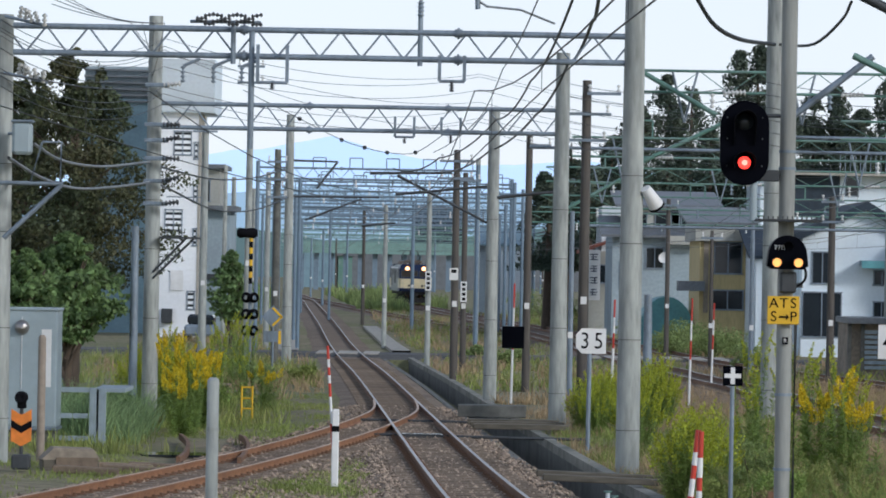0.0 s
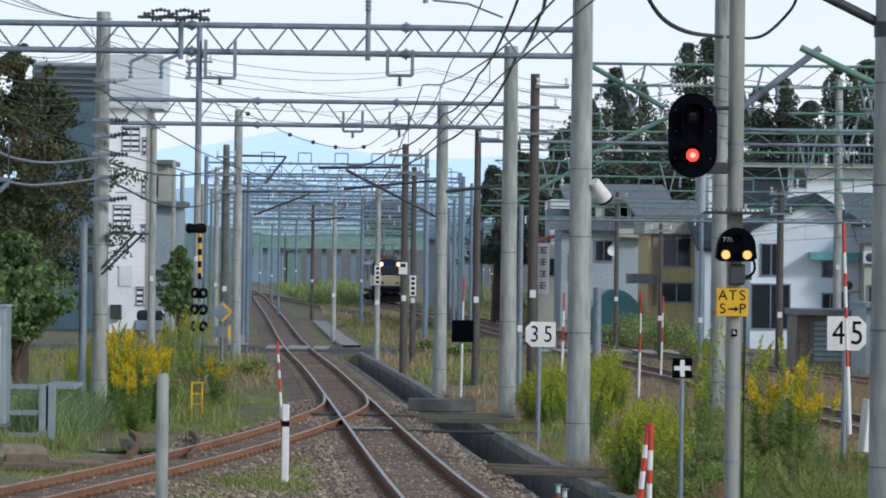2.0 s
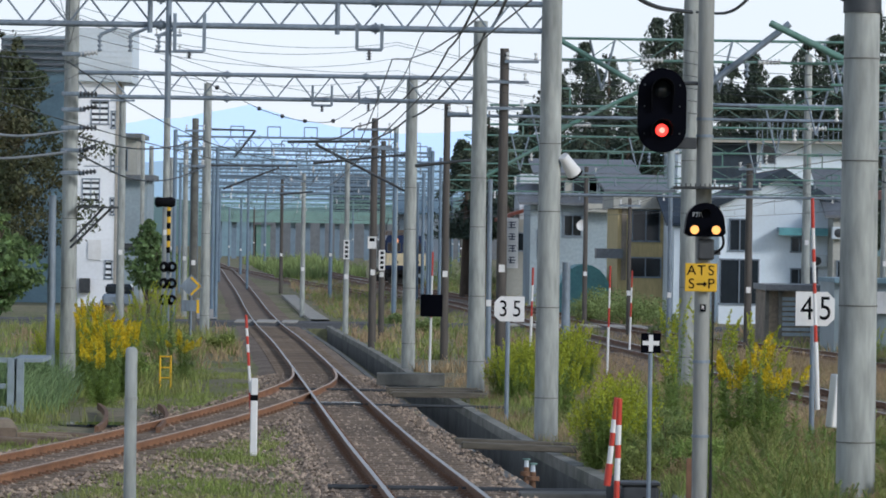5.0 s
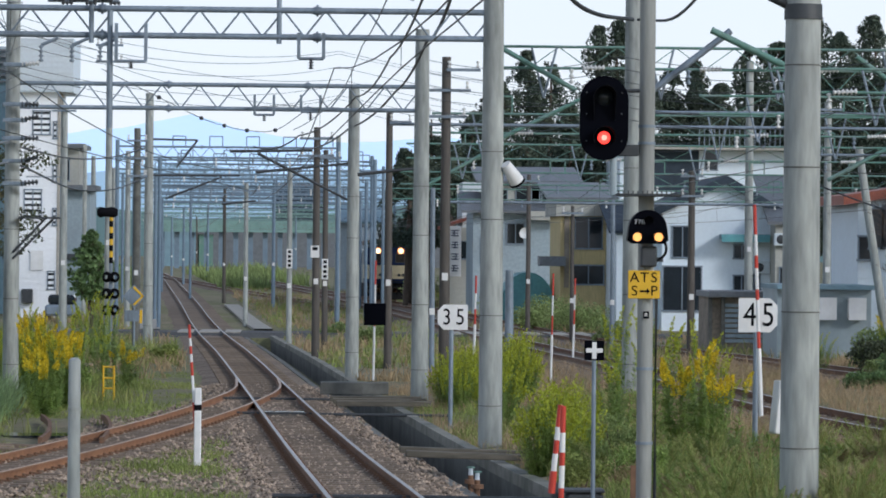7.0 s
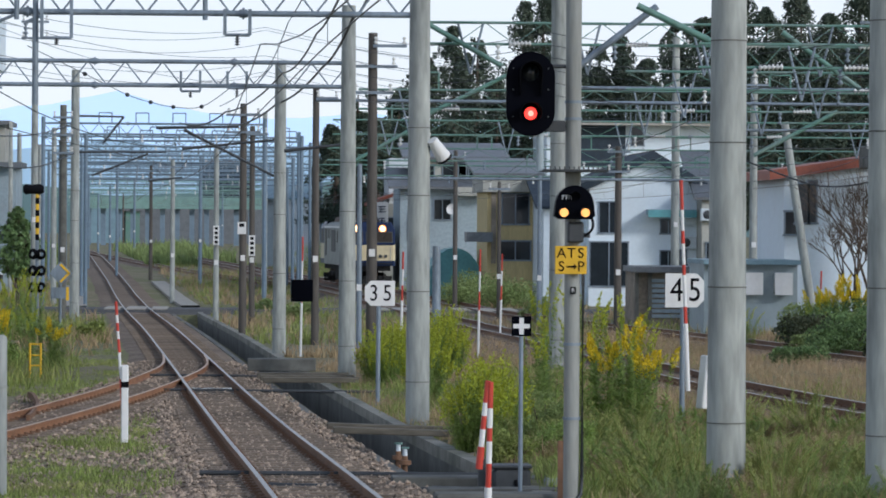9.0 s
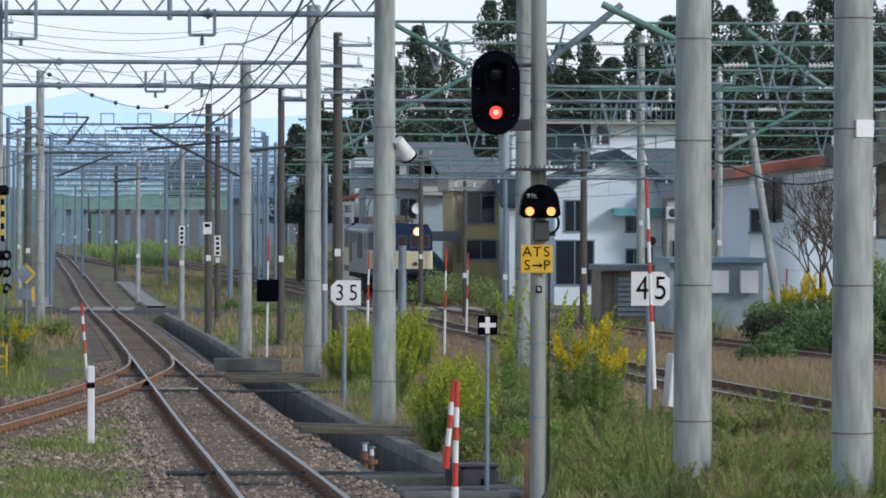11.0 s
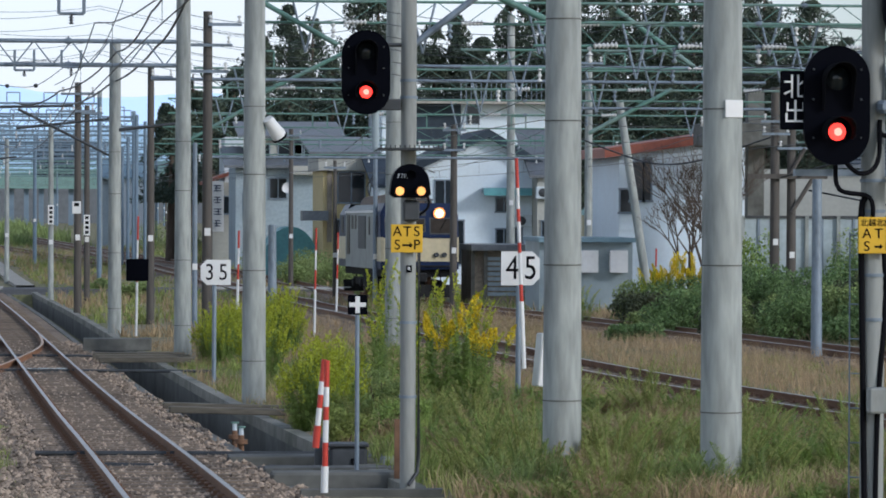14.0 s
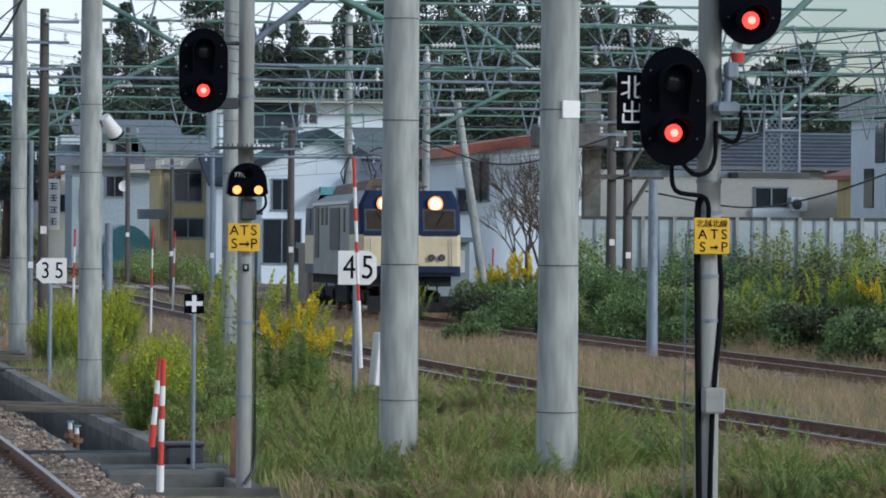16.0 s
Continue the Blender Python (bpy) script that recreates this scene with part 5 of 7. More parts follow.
for u, v, d in ((-25, -28, 149.88), (38, -46, 139.88)):  # small white boards with a column of marks
    p = spot(u, v, d)
    b = thing("line_board", "narrow white board with dark marks on a post", "sign", "line boards", at=pose(p.x, p.y, p.z))
    part("board", Shape().box((0, -0.0, 0), (0.24, 0.3, 0.78)), WHITE, b)
    for i in range(4):
        part("mark", Shape().box((0, -0.153, 0.28 - 0.185 * i), (0.13, 0.008, 0.11)), BLACK_MATT, b)
for u, v, d in ((20, -15, 128),):
    p = spot(u, v, d)
    b = thing("line_board", "white square board with a dark frame", "sign", "line boards", at=pose(p.x, p.y - 0.16, p.z))
    part("board", Shape().box((0, 0, 0), (0.3, 0.02, 0.42)), WHITE, b), part("mark", Shape().box((0, -0.014, 0.1), (0.18, 0.006, 0.12)), BLACK_MATT, b)
p = spot(127, -125, 99.95)
solid("dark_board", Shape().box((0, 0, 0), (0.6, 0.06, 0.6), bevel=0.01), BLACK, "black square board on a marker pole", "sign", at=pose(p.x, p.y, p.z))
p = spot(366, 128, 65)
cl = thing("yard_lamp", "white cylindrical floodlight clamped to a concrete pole", "lamp", at=pose(p.x, p.y - 0.05, p.z) @ pose(0, 0, 0, 25, -35, 0))
part("body", Shape().tube((0, 0, -0.2), (0, 0, 0.2), 0.14, 0.09, n=16), WHITE, cl), part("rim", Shape().tube((0, 0, -0.24), (0, 0, -0.2), 0.15, n=16), BLACK_MATT, cl)
part("bracket", Shape().tube((0, 0, 0.1), (-0.24, 0.05, 0.16), 0.03), STEEL, cl)


# crossing lamps on the tall pole
def crossing_lamps(u, d):
    p = spot(u, 0, d)
    ob = thing("crossing_warning", "level crossing warning mast with dark lamps and stripes", "crossing signal", at=pose(p.x, d - 0.25, 0))
    for k in range(8):
        part("stripe", Shape().tube((0.12, 0, 2.0 + 0.22 * k), (0.12, 0, 2.22 + 0.22 * k), 0.07, n=10), (BLACK_MATT, YELLOW)[k % 2], ob)
    part("mast", Shape().tube((0.12, 0, level(d) - 0.5), (0.12, 0, 2.0), 0.07, n=10), STEEL, ob)
    part("siren", Shape().turned((-0.4, 0, 3.85), (1, 0, 0), [(0, 0.1), (0.1, 0.2), (0.3, 0.16), (0.6, 0.2), (0.75, 0.12)], 12), BLACK_MATT, ob)
    for z in (1.5, 0.9, 0.3):
        part("lamp", Shape().turned((0.0, -0.1, z), (-0.4, -1, 0), [(0, 0.19), (0.03, 0.2), (0.06, 0.08), (0.2, 0.1)], 14).turned((0.25, -0.1, z), (0.4, -1, 0), [(0, 0.19), (0.03, 0.2), (0.06, 0.08), (0.2, 0.1)], 14), BLACK_MATT, ob)
    return ob


crossing_lamps(-345, 134)
p = spot(-297, -96, 140)
ws = thing("warning_sign", "yellow diamond road warning sign with plate below", "sign", at=pose(p.x, p.y - 0.6, p.z))
part("diamond", Shape().box((0, 0, 0), (0.62, 0.02, 0.62), Euler((0, radians(45), 0)).to_matrix().to_4x4()), STEEL, ws, "grey back of the sign"), part("edge", Shape().box((0.16, -0.02, 0.16), (0.5, 0.02, 0.08), Euler((0, radians(45), 0)).to_matrix().to_4x4()).box((0.16, -0.02, -0.16), (0.5, 0.02, 0.08), Euler((0, radians(-45), 0)).to_matrix().to_4x4()), YELLOW, ws)
part("plate", Shape().box((-0.08, 0, -0.75), (0.55, 0.02, 0.42)), STEEL, ws), part("band", Shape().box((0.26, -0.01, -0.78), (0.1, 0.02, 0.5)), YELLOW, ws), part("post", Shape().tube((0, 0.03, -2.2), (0, 0.03, 0.2), 0.04), STEEL, ws)


# ---- far and yard portals
def portal(u0, u1, v, d, material, label, gap=0.45, bays=10, r=0.05, post=0.11):
    a, b = spot(u0, v, d), spot(u1, v, d)
    ob = truss_beam(a, b, gap, bays, r, "yard_portal", label, material)
    for p in (a, b) if material is not GREEN_STEEL else ():
        z0 = floor_at(p.x, d) - 0.3
        part("post", Shape().tube((p.x, d, z0), (p.x, d, p.z + 0.3), post, n=8), material, ob)
    for i in range(1, bays, 2):
        p = a.lerp(b, i / bays)
        if d > 140 or i % 6 == 1 and d > 100:
            part("hanger", Shape().box((p.x, d, p.z + 0.25), (0.05, 0.05, 0.5)).box((p.x + 0.3, d, p.z + 0.5), (0.6, 0.05, 0.05)).box((p.x + 0.6, d, p.z + 0.25), (0.05, 0.05, 0.5)), material, ob)
        part("insulator", insulator_string(Shape(), (p.x + 0.3, d, p.z - gap), (p.x + 0.3, d, p.z - gap - 0.4), 3, 0.07), PORCELAIN if i % 4 == 1 else STEEL, ob)
        if d < 140:
            q = a.lerp(b, (i + 0.4) / bays)
            part("insulator", insulator_string(Shape(), (q.x, d - 0.08, q.z - gap), (q.x + 0.55, d - 0.08, q.z - gap + 0.02), 6, 0.08), PORCELAIN, ob)
            part("v_arm", Shape().tube((q.x - 0.6, d, q.z), (q.x - 0.9, d, q.z - gap - 0.7), 0.03, n=6).tube((q.x - 1.2, d, q.z), (q.x - 0.9, d, q.z - gap - 0.7), 0.03, n=6), STEEL, ob)
    return ob


FARL = "hazy grey catenary portal far down the line"
# far steel: the blue tint of distance haze is painted into these two colours
HAZY = mat("haze_tinted_grey_steel", (0.17, 0.235, 0.3), 0.7, vary=0.1, bump=0)
HAZY_GREEN = mat("haze_tinted_green_steel", (0.2, 0.33, 0.3), 0.7, vary=0.1, bump=0)
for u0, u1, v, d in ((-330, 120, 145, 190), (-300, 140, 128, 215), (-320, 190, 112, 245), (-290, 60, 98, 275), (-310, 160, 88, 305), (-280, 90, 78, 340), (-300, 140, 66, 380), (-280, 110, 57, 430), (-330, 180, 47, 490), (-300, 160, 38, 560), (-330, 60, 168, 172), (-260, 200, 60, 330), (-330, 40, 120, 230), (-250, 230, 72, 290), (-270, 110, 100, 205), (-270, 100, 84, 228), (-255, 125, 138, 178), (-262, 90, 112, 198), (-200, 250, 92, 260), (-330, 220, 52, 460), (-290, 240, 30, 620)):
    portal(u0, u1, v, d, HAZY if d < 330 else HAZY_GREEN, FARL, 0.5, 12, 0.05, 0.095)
rng = random.Random(5)
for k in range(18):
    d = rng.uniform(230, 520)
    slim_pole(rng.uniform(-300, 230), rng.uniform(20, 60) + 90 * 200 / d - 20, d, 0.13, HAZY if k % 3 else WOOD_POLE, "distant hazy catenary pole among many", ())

for u0, v0, u1, v1, d in ((-132, 161, 14, 164, 106), (-83, 158, 77, 77, 106), (-269, 117, -114, 118, 148), (-245, 76, -146, 115, 148), (-270, 181, -189, 180, 148), (-189, 180, -226, 131, 148), (-86, 124, 82, 142, 112), (94, 122, 199, 134, 95), (-145, 67, -85, 74, 150)):
    solid("cantilever_arm", Shape().tube(spot(u0, v0, d), spot(u1, v1, d), 0.045, 0.035, n=8), STEEL_DARK, "dark steel cantilever arm reaching over a track", "bracket", "cantilever arms")

GL = "green painted steel catenary portal over the yard"
for u0, u1, v, d, gap, bays in ((345, 1700, 352, 86  , 0.5, 13), (225, 1900, 232, 104, 0.55, 16), (180, 1850, 178, 126, 0.5, 16), (170, 1500, 128, 150, 0.5, 15), (830, 1900, 318, 78, 0.5, 14), (150, 1200, 98, 178, 0.5, 14), (700, 1900, 268, 92, 0.45, 10)):
    portal(u0, u1, v, d, GREEN_STEEL, GL, gap, bays, 0.034, 0.12)
for u0, v0, u1, v1, d in ((345, 350, 480, 275, 85.8), (350, 190, 500, 265, 103), (617, 277, 755, 384, 80), (210, 100, 350, 180, 125), (720, 385, 900, 300, 79), (930, 120, 1080, 200, 103), (980, 340, 1120, 240, 85), (1500, 250, 1640, 380, 73), (1560, 150, 1700, 260, 90)):
    a, b = spot(u0, v0, d), spot(u1, v1, d)
    solid("steel_strut", Shape().tube(a, b, 0.06 if d > 82 else 0.075, n=8), GREEN_STEEL if d != 80 else STEEL, "sloping steel brace of a yard portal", "brace", "portal braces")
for v, d, u0, u1 in ((212, 99, 150, 1250), (238, 96, 620, 1450), (75, 120, 240, 900), (165, 118, 900, 1700)):
    solid("feeder_pipe", Shape().tube(spot(u0, v, d), spot(u1, v, d), 0.045, n=8), STEEL, "long pale grey steel feeder pipe over the yard", "pipe", "feeder pipes")
# heavy dark brace at the head of the nearest pole and the near pole's arm
base = braced_pole.matrix_basis.translation
part("brace", Shape().tube(spot(884, 418, 43.0) - base, spot(690, 512, 43.0) - base, 0.06, n=10), STEEL_DARK, braced_pole)
part("clamp", Shape().tube(spot(884, 405, 43) - base, spot(884, 432, 43) - base, 0.225, n=20), STEEL_DARK, braced_pole)
# transformer gear on the two poles beside the tree
p = spot(-745, 210, 64.6)
tf = thing("transformer_box", "grey box with a bracket platform on a pole", "transformer", at=pose(p.x, p.y - 0.25, p.z))
part("pole_bracket", Shape().tube((0, 0.1, 0.1), (-0.36, 0.62, 0.1), 0.03).tube((-0.36, 0.62, 0.14), (-0.36, 0.62, -0.85), 0.03).tube((-0.36, 0.62, -0.78), (0, 0, -0.78), 0.03), STEEL, tf)
part("tank", Shape().box((0, 0, 0), (0.34, 0.32, 0.56), bevel=0.05), GREY_PAINT, tf), part("lid", Shape().box((0, 0, 0.3), (0.38, 0.36, 0.05), bevel=0.02), STEEL, tf)
part("frame", Shape().line([(0.35, 0, -0.05), (0.68, 0, -0.05), (0.68, 0, -0.75), (0.15, 0, -0.75), (0.35, 0, -0.05)], 0.025).line([(-0.4, 0, -0.78), (0.72, 0, -0.78)], 0.04).line([(0.7, 0, -0.8), (-0.3, 0, -1.75)], 0.045), STEEL, tf)
for u, v in ((-757, 425), (-757, 325)):
    row = thing("bushing_row", "row of white ribbed insulators on a pole", "insulator", "pole insulators")
    part("cross_arm", Shape().tube(spot(u - 26, v + 2, 64.75), spot(u + 52, v - 14, 64.65), 0.03), STEEL, row)
    for k in range(5):
        p = spot(u + 11 * k, v - 3 * k, 64.6)
        part("insulator", insulator_string(Shape(), p + Vector((0, 0, 0.05 * math.sin(3 * k))), p + Vector((0.06 * math.cos(5 * k), -0.2, 0.2)), 3, 0.05), PORCELAIN, row)
for v in (310, 240, 212, 180, 140, 100):
    p = spot(-500, v, 89.6)
    row = thing("bushing_row", "ribbed insulator clamped to a pole", "insulator", "pole insulators")
    part("insulator", insulator_string(Shape(), p, p + Vector((0.45, -0.1, 0.05 * (v % 3))), 5, 0.075), PORCELAIN if v % 4 else STEEL_DARK, row)
    part("clamp", Shape().box(p - Vector((0.15, 0, 0)), (0.6, 0.1, 0.1), bevel=0.02), STEEL, row)
row = thing("bushing_row", "cluster of dark insulators above the beam", "insulator", "pole insulators")
part("cross_arm", Shape().tube(spot(-455, 424, 64.6), spot(-330, 424, 64.6), 0.03), STEEL, row)
for k in range(16):
    p = spot(-445 + 14 * (k % 8), 430 - 10 * (k // 8) + 4 * (k % 3), 64.5)
    part("insulator", insulator_string(Shape(), p, p + Vector((0.22, 0, 0.05 * math.sin(k * 2.1))), 3, 0.045), STEEL_DARK, row)
for u in (-466, -412, -362):
    p = spot(u, 345, 64.9)
    row = thing("bushing_row", "grey drop insulator under the beam", "insulator", "pole insulators")
    part("insulator", insulator_string(Shape(), p, p - Vector((0, 0, 0.32)), 4, 0.05), STEEL, row)
    part("arm", Shape().tube(p, spot(u + 30, 358, 64.9), 0.03), STEEL, row)
p = spot(-490, 40, 90)
pl = thing("pole_platform", "dark maintenance step bracketed to a pole", "platform", at=pose(p.x, p.y - 0.2, p.z))
part("deck", Shape().box((0.35, 0, 0), (1.0, 0.5, 0.05)), STEEL_DARK, pl), part("strut", Shape().tube((0.7, 0, 0), (-0.3, 0, -1.0), 0.03).tube((0.5, 0, 0), (-0.3, 0, -0.85), 0.03), STEEL_DARK, pl), part("rail", Shape().line([(0.85, 0, 0), (0.85, 0, 1.0), (0, 0, 1.0)], 0.015), STEEL, pl)


# ---- buildings
def wall_box(parent, x0, x1, y0, y1, z0, z1, material, name="wall", label=""):
    return part(name, Shape().box(((x0 + x1) / 2, (y0 + y1) / 2, (z0 + z1) / 2), (x1 - x0, y1 - y0, z1 - z0)), material, parent, label)


def window(parent, x, y, z, w, h, sashes=2):
    fr = Shape()
    for a, b, s in ((x, z + h / 2, (w + 0.1, 0.07)), (x, z - h / 2, (w + 0.14, 0.08))):
        fr.box((a, y - 0.03, b), (s[0], 0.08, s[1]))
    for i in range(sashes + 1):
        fr.box((x - w / 2 + w * i / sashes, y - 0.03, z), (0.06, 0.08, h))
    f = part("window", fr, STEEL, parent)
    part("pane", Shape().box((x, y - 0.008, z), (w, 0.02, h)), GLASS_DARK, f)
    return f


def siding(parent, x0, x1, y, z0, z1, step, material):
    s = Shape()
    z = z0
    while z < z1:
        h = min(step, z1 - z)
        s.add([(x0, y - 0.035, z), (x1, y - 0.035, z), (x1, y - 0.005, z + h), (x0, y - 0.005, z + h)], [(0, 1, 2, 3)])
        s.add([(x0, y, z), (x1, y, z), (x1, y - 0.035, z), (x0, y - 0.035, z)], [(0, 1, 2, 3)])
        z += step
    return part("lap_siding", s, material, parent)


def gable(parent, x0, x1, y0, y1, z_eave, z_ridge, material, over=0.4, ridge=0.5, thick=0.16, wall=None):
    """A roof whose gable faces the yard, with its ridge along y."""
    xr = x0 + (x1 - x0) * ridge
    if wall:
        part("gable_wall", Shape().plate([(x0, z_eave), (x1, z_eave), (xr, z_ridge)], y0, y0 + 0.2), wall, parent)
    s = Shape()
    for xa in (x0 - over, x1 + over):
        xe = x0 if xa < xr else x1
        ze = z_eave - over * (z_ridge - z_eave) / abs(xr - xe)
        s.plate([(xa, ze), (xr, z_ridge), (xr, z_ridge + thick), (xa, ze + thick)], y0 - over, y1 + over)
    return part("roof", s, material, parent)


def shed_roof(parent, x0, x1, y0, y1, z0, z1, material, over=0.3, thick=0.14):
    """A roof that falls towards the yard: low at the front."""
    s = Shape().add([(x0 - over, y0 - over, z0), (x1 + over, y0 - over, z0), (x1 + over, y1, z1), (x0 - over, y1, z1), (x0 - over, y0 - over, z0 + thick), (x1 + over, y0 - over, z0 + thick), (x1 + over, y1, z1 + thick), (x0 - over, y1, z1 + thick)], [(0, 1, 2, 3), (7, 6, 5, 4), (0, 4, 5, 1), (1, 5, 6, 2), (2, 6, 7, 3), (3, 7, 4, 0)])
    return part("roof", s, material, parent)


def X(u, d):
    return u / FAR * d


def Z(v, d):
    return EYE + v / FAR * d


def house(label):
    return thing("house", label, "house", "houses round the yard")


def aircon(parent, x, y, z, w=0.85):
    a = part("air_conditioner", Shape().box((x, y - 0.16, z), (w, 0.32, 0.6), bevel=0.03), PLASTER, parent, "white outdoor air conditioner")
    part("fan_grille", Shape().turned((x - 0.1, y - 0.33, z), (0, -1, 0), [(0, 0.22), (0.012, 0.2), (0.014, 0.0)], 14), STEEL_DARK, a)


d = 205.0
ho = house("tall narrow white sided building with small windows")
G = level(d) - 0.6
wall_box(ho, X(-505, d), X(-434, d), d, d + 6, G, Z(352, d), BRIGHT_SIDING)
siding(ho, X(-505, d), X(-434, d), d, G, Z(260, d), 0.32, BRIGHT_SIDING)
wall_box(ho, X(-505, d), X(-408, d), d - 0.5, d + 6, Z(262, d), Z(356, d), SIDING_WHITE, "upper_storey")
siding(ho, X(-505, d), X(-408, d), d - 0.5, Z(264, d), Z(356, d), 0.32, PLASTER)
wall_box(ho, X(-436, d), X(-432, d), d - 0.05, d + 3, G, Z(262, d), SLAB, "corner_post")
for u, v, w, h in ((-464, 208, 30, 42), (-478, 65, 30, 50), (-440, 42, 6, 30), (-440, 118, 6, 30), (-440, 195, 6, 30), (-445, -70, 12, 32)):
    window(ho, X(u, d), d, Z(v, d), w / FAR * d, h / FAR * d, 2 if w > 20 else 1)
part("sign", Shape().box((X(-470, d), d - 0.08, Z(-35, d)), (0.7, 0.06, 1.1)), WHITE, ho, "white notice with faint marks")
part("ac_box", Shape().box((X(-486, d), d - 0.3, Z(-98, d)), (0.6, 0.5, 0.8), bevel=0.03), STEEL_DARK, ho)
ho = house("grey lapped upper building behind the tree with dark louvred roof")
d = 214.0
wall_box(ho, X(-640, d), X(-500, d), d, d + 8, level(d) - 0.6, Z(285, d), PALE_ROOF)
for i in range(6):
    part("louvre", Shape().box((X(-570, d), d - 0.1, Z(335 - 11 * i, d)), (X(140, d), 0.35, 0.1)), GREY_ROOF, ho)
wall_box(ho, X(-640, d), X(-500, d), d + 0.2, d + 8, Z(285, d), Z(342, d), GREY_WALL, "roof_screen")
ho = house("low grey house with flat roof and canopy beside the crossing")
d = 222.0
wall_box(ho, X(-436, d), X(-378, d), d, d + 7, level(d) - 0.6, Z(90, d), GREY_WALL)
wall_box(ho, X(-436, d), X(-398, d), d + 0.5, d + 7, Z(90, d), Z(165, d), BEIGE, "upper_storey")
part("roof", Shape().box((X(-404, d), d + 2, Z(94, d)), (X(76, d), 5.4, 0.3)), GREY_ROOF, ho), part("roof", Shape().box((X(-415, d), d + 3.4, Z(168, d)), (X(54, d), 7, 0.25)), GREY_ROOF, ho)
part("band", Shape().box((X(-405, d), d - 0.1, Z(-28, d)), (X(66, d), 0.3, 0.35)), STEEL_DARK, ho)
window(ho, X(-424, d), d + 0.5, Z(125, d), 0.6, 1.3, 1), window(ho, X(-428, d), d, Z(58, d), 0.6, 1.0, 1)

# the dark green footbridge and sheds far down the line
d = 520.0
fb = thing("road_bridge", "long green girder bridge across the far yard", "bridge")
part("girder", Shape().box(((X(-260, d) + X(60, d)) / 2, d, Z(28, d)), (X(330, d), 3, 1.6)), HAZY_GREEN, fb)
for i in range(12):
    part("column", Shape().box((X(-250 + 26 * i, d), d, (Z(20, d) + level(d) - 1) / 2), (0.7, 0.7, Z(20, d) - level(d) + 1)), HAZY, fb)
d = 560.0
for u0, u1, v, m, l in ((-260, -185, 22, PALE_ROOF, "pale hazy blue shed far down the line"), (-188, -160, 14, GREEN_STEEL, "small bright green hut far down the line"), (-160, 60, 30, GREY_ROOF, "dark long shed under the far bridge"), (-50, 35, 100, BLUE_ROOF, "grey block of flats far behind the yard"), (60, 300, 40, GREY_ROOF, "dark low works building far behind the yard")):
    ho = house(l)
    dd = d + (160 if v > 60 else 0)
    wall_box(ho, X(u0, dd), X(u1, dd), dd, dd + 12, level(dd) - 1, Z(v, dd), m)
    part("roof", Shape().box((X((u0 + u1) / 2, dd), dd + 6, Z(v + 2, dd)), (X(u1 - u0 + 6, dd), 13, 0.4)), GREY_ROOF, ho)

# houses across the yard
d = 300.0
ho = house("pale house with light blue sheet roof across the yard")
wall_box(ho, X(95, d), X(150, d), d, d + 8, level(d) - 0.6, Z(36, d), PLASTER)
shed_roof(ho, X(62, d), X(148, d), d, d + 7, Z(36, d), Z(67, d), PALE_ROOF)
wall_box(ho, X(64, d), X(95, d), d + 0.5, d + 8, level(d) - 0.6, Z(36, d), GREY_WALL, "side_wall")
d = 226.0
ho = house("small cream house with brown roof and tall white signboard")
wall_box(ho, X(250, d), X(300, d), d, d + 8, level(d) - 0.6, Z(30, d), BEIGE)
part("roof", Shape().plate([(X(244, d), Z(26, d)), (X(302, d), Z(48, d)), (X(302, d), Z(54, d)), (X(244, d), Z(32, d))], d - 0.6, d + 8.4), RED_ROOF, ho)
wall_box(ho, X(284, d), X(322, d), d + 3, d + 11, level(d) - 0.6, Z(112, d), PLASTER, "tall_wall")
sg = part("signboard", Shape().box((X(266, d), d - 0.6, Z(-12, d)), (0.85, 0.08, 3.1)), WHITE, ho, "tall white signboard with dark characters as bars")
for i in range(4):
    zc = Z(-12, d) + 1.1 - 0.72 * i
    for k in range(3):
        part("mark", Shape().box((X(267, d), d - 0.65, zc + 0.17 - 0.16 * k), (0.46 - 0.1 * ((k + i) % 2), 0.02, 0.06)), NAVY, sg)
    part("mark", Shape().box((X(267, d) + 0.06 * (i % 3 - 1), d - 0.652, zc), (0.06, 0.02, 0.4)), NAVY, sg)
window(ho, X(290, d), d, Z(-10, d), 0.9, 1.1)
ho = house("grey two-storey house with tiled hip roof and balcony")
d = 212.0
wall_box(ho, X(300, d), X(452, d), d, d + 9, level(d) - 0.6, Z(58, d), GREY_WALL)
shed_roof(ho, X(300, d), X(452, d), d, d + 5, Z(56, d), Z(92, d), GREY_ROOF, 0.7)
wall_box(ho, X(330, d), X(470, d), d + 2, d + 9, Z(60, d), Z(112, d), BEIGE, "upper_storey")
shed_roof(ho, X(325, d), X(480, d), d + 2, d + 9, Z(110, d), Z(140, d), GREY_ROOF, 0.6)
for u, v, w, h in ((345, 85, 1.2, 1.0), (400, 88, 1.4, 1.0), (330, -10, 1.0, 1.5), (425, 92, 1.2, 1.0), (375, 20, 1.0, 1.2)):
    window(ho, X(u, d), d + (2 if v > 60 else 0), Z(v, d), w, h)
part("balcony", Shape().box((X(430, d), d - 0.4, Z(52, d)), (X(60, d), 0.9, 0.5)), BEIGE, ho)
part("dish", Shape().turned((X(392, d), d - 0.4, Z(20, d)), (-0.4, -1, 0.3), [(0, 0), (0.06, 0.2), (0.14, 0.33)], 14), WHITE, ho, "white satellite dish")
d = 188.0
ho = house("yellow plywood walled house with small porch roofs")
wall_box(ho, X(455, d), X(536, d), d, d + 8, level(d) - 0.6, Z(52, d), TIMBER_YELLOW)
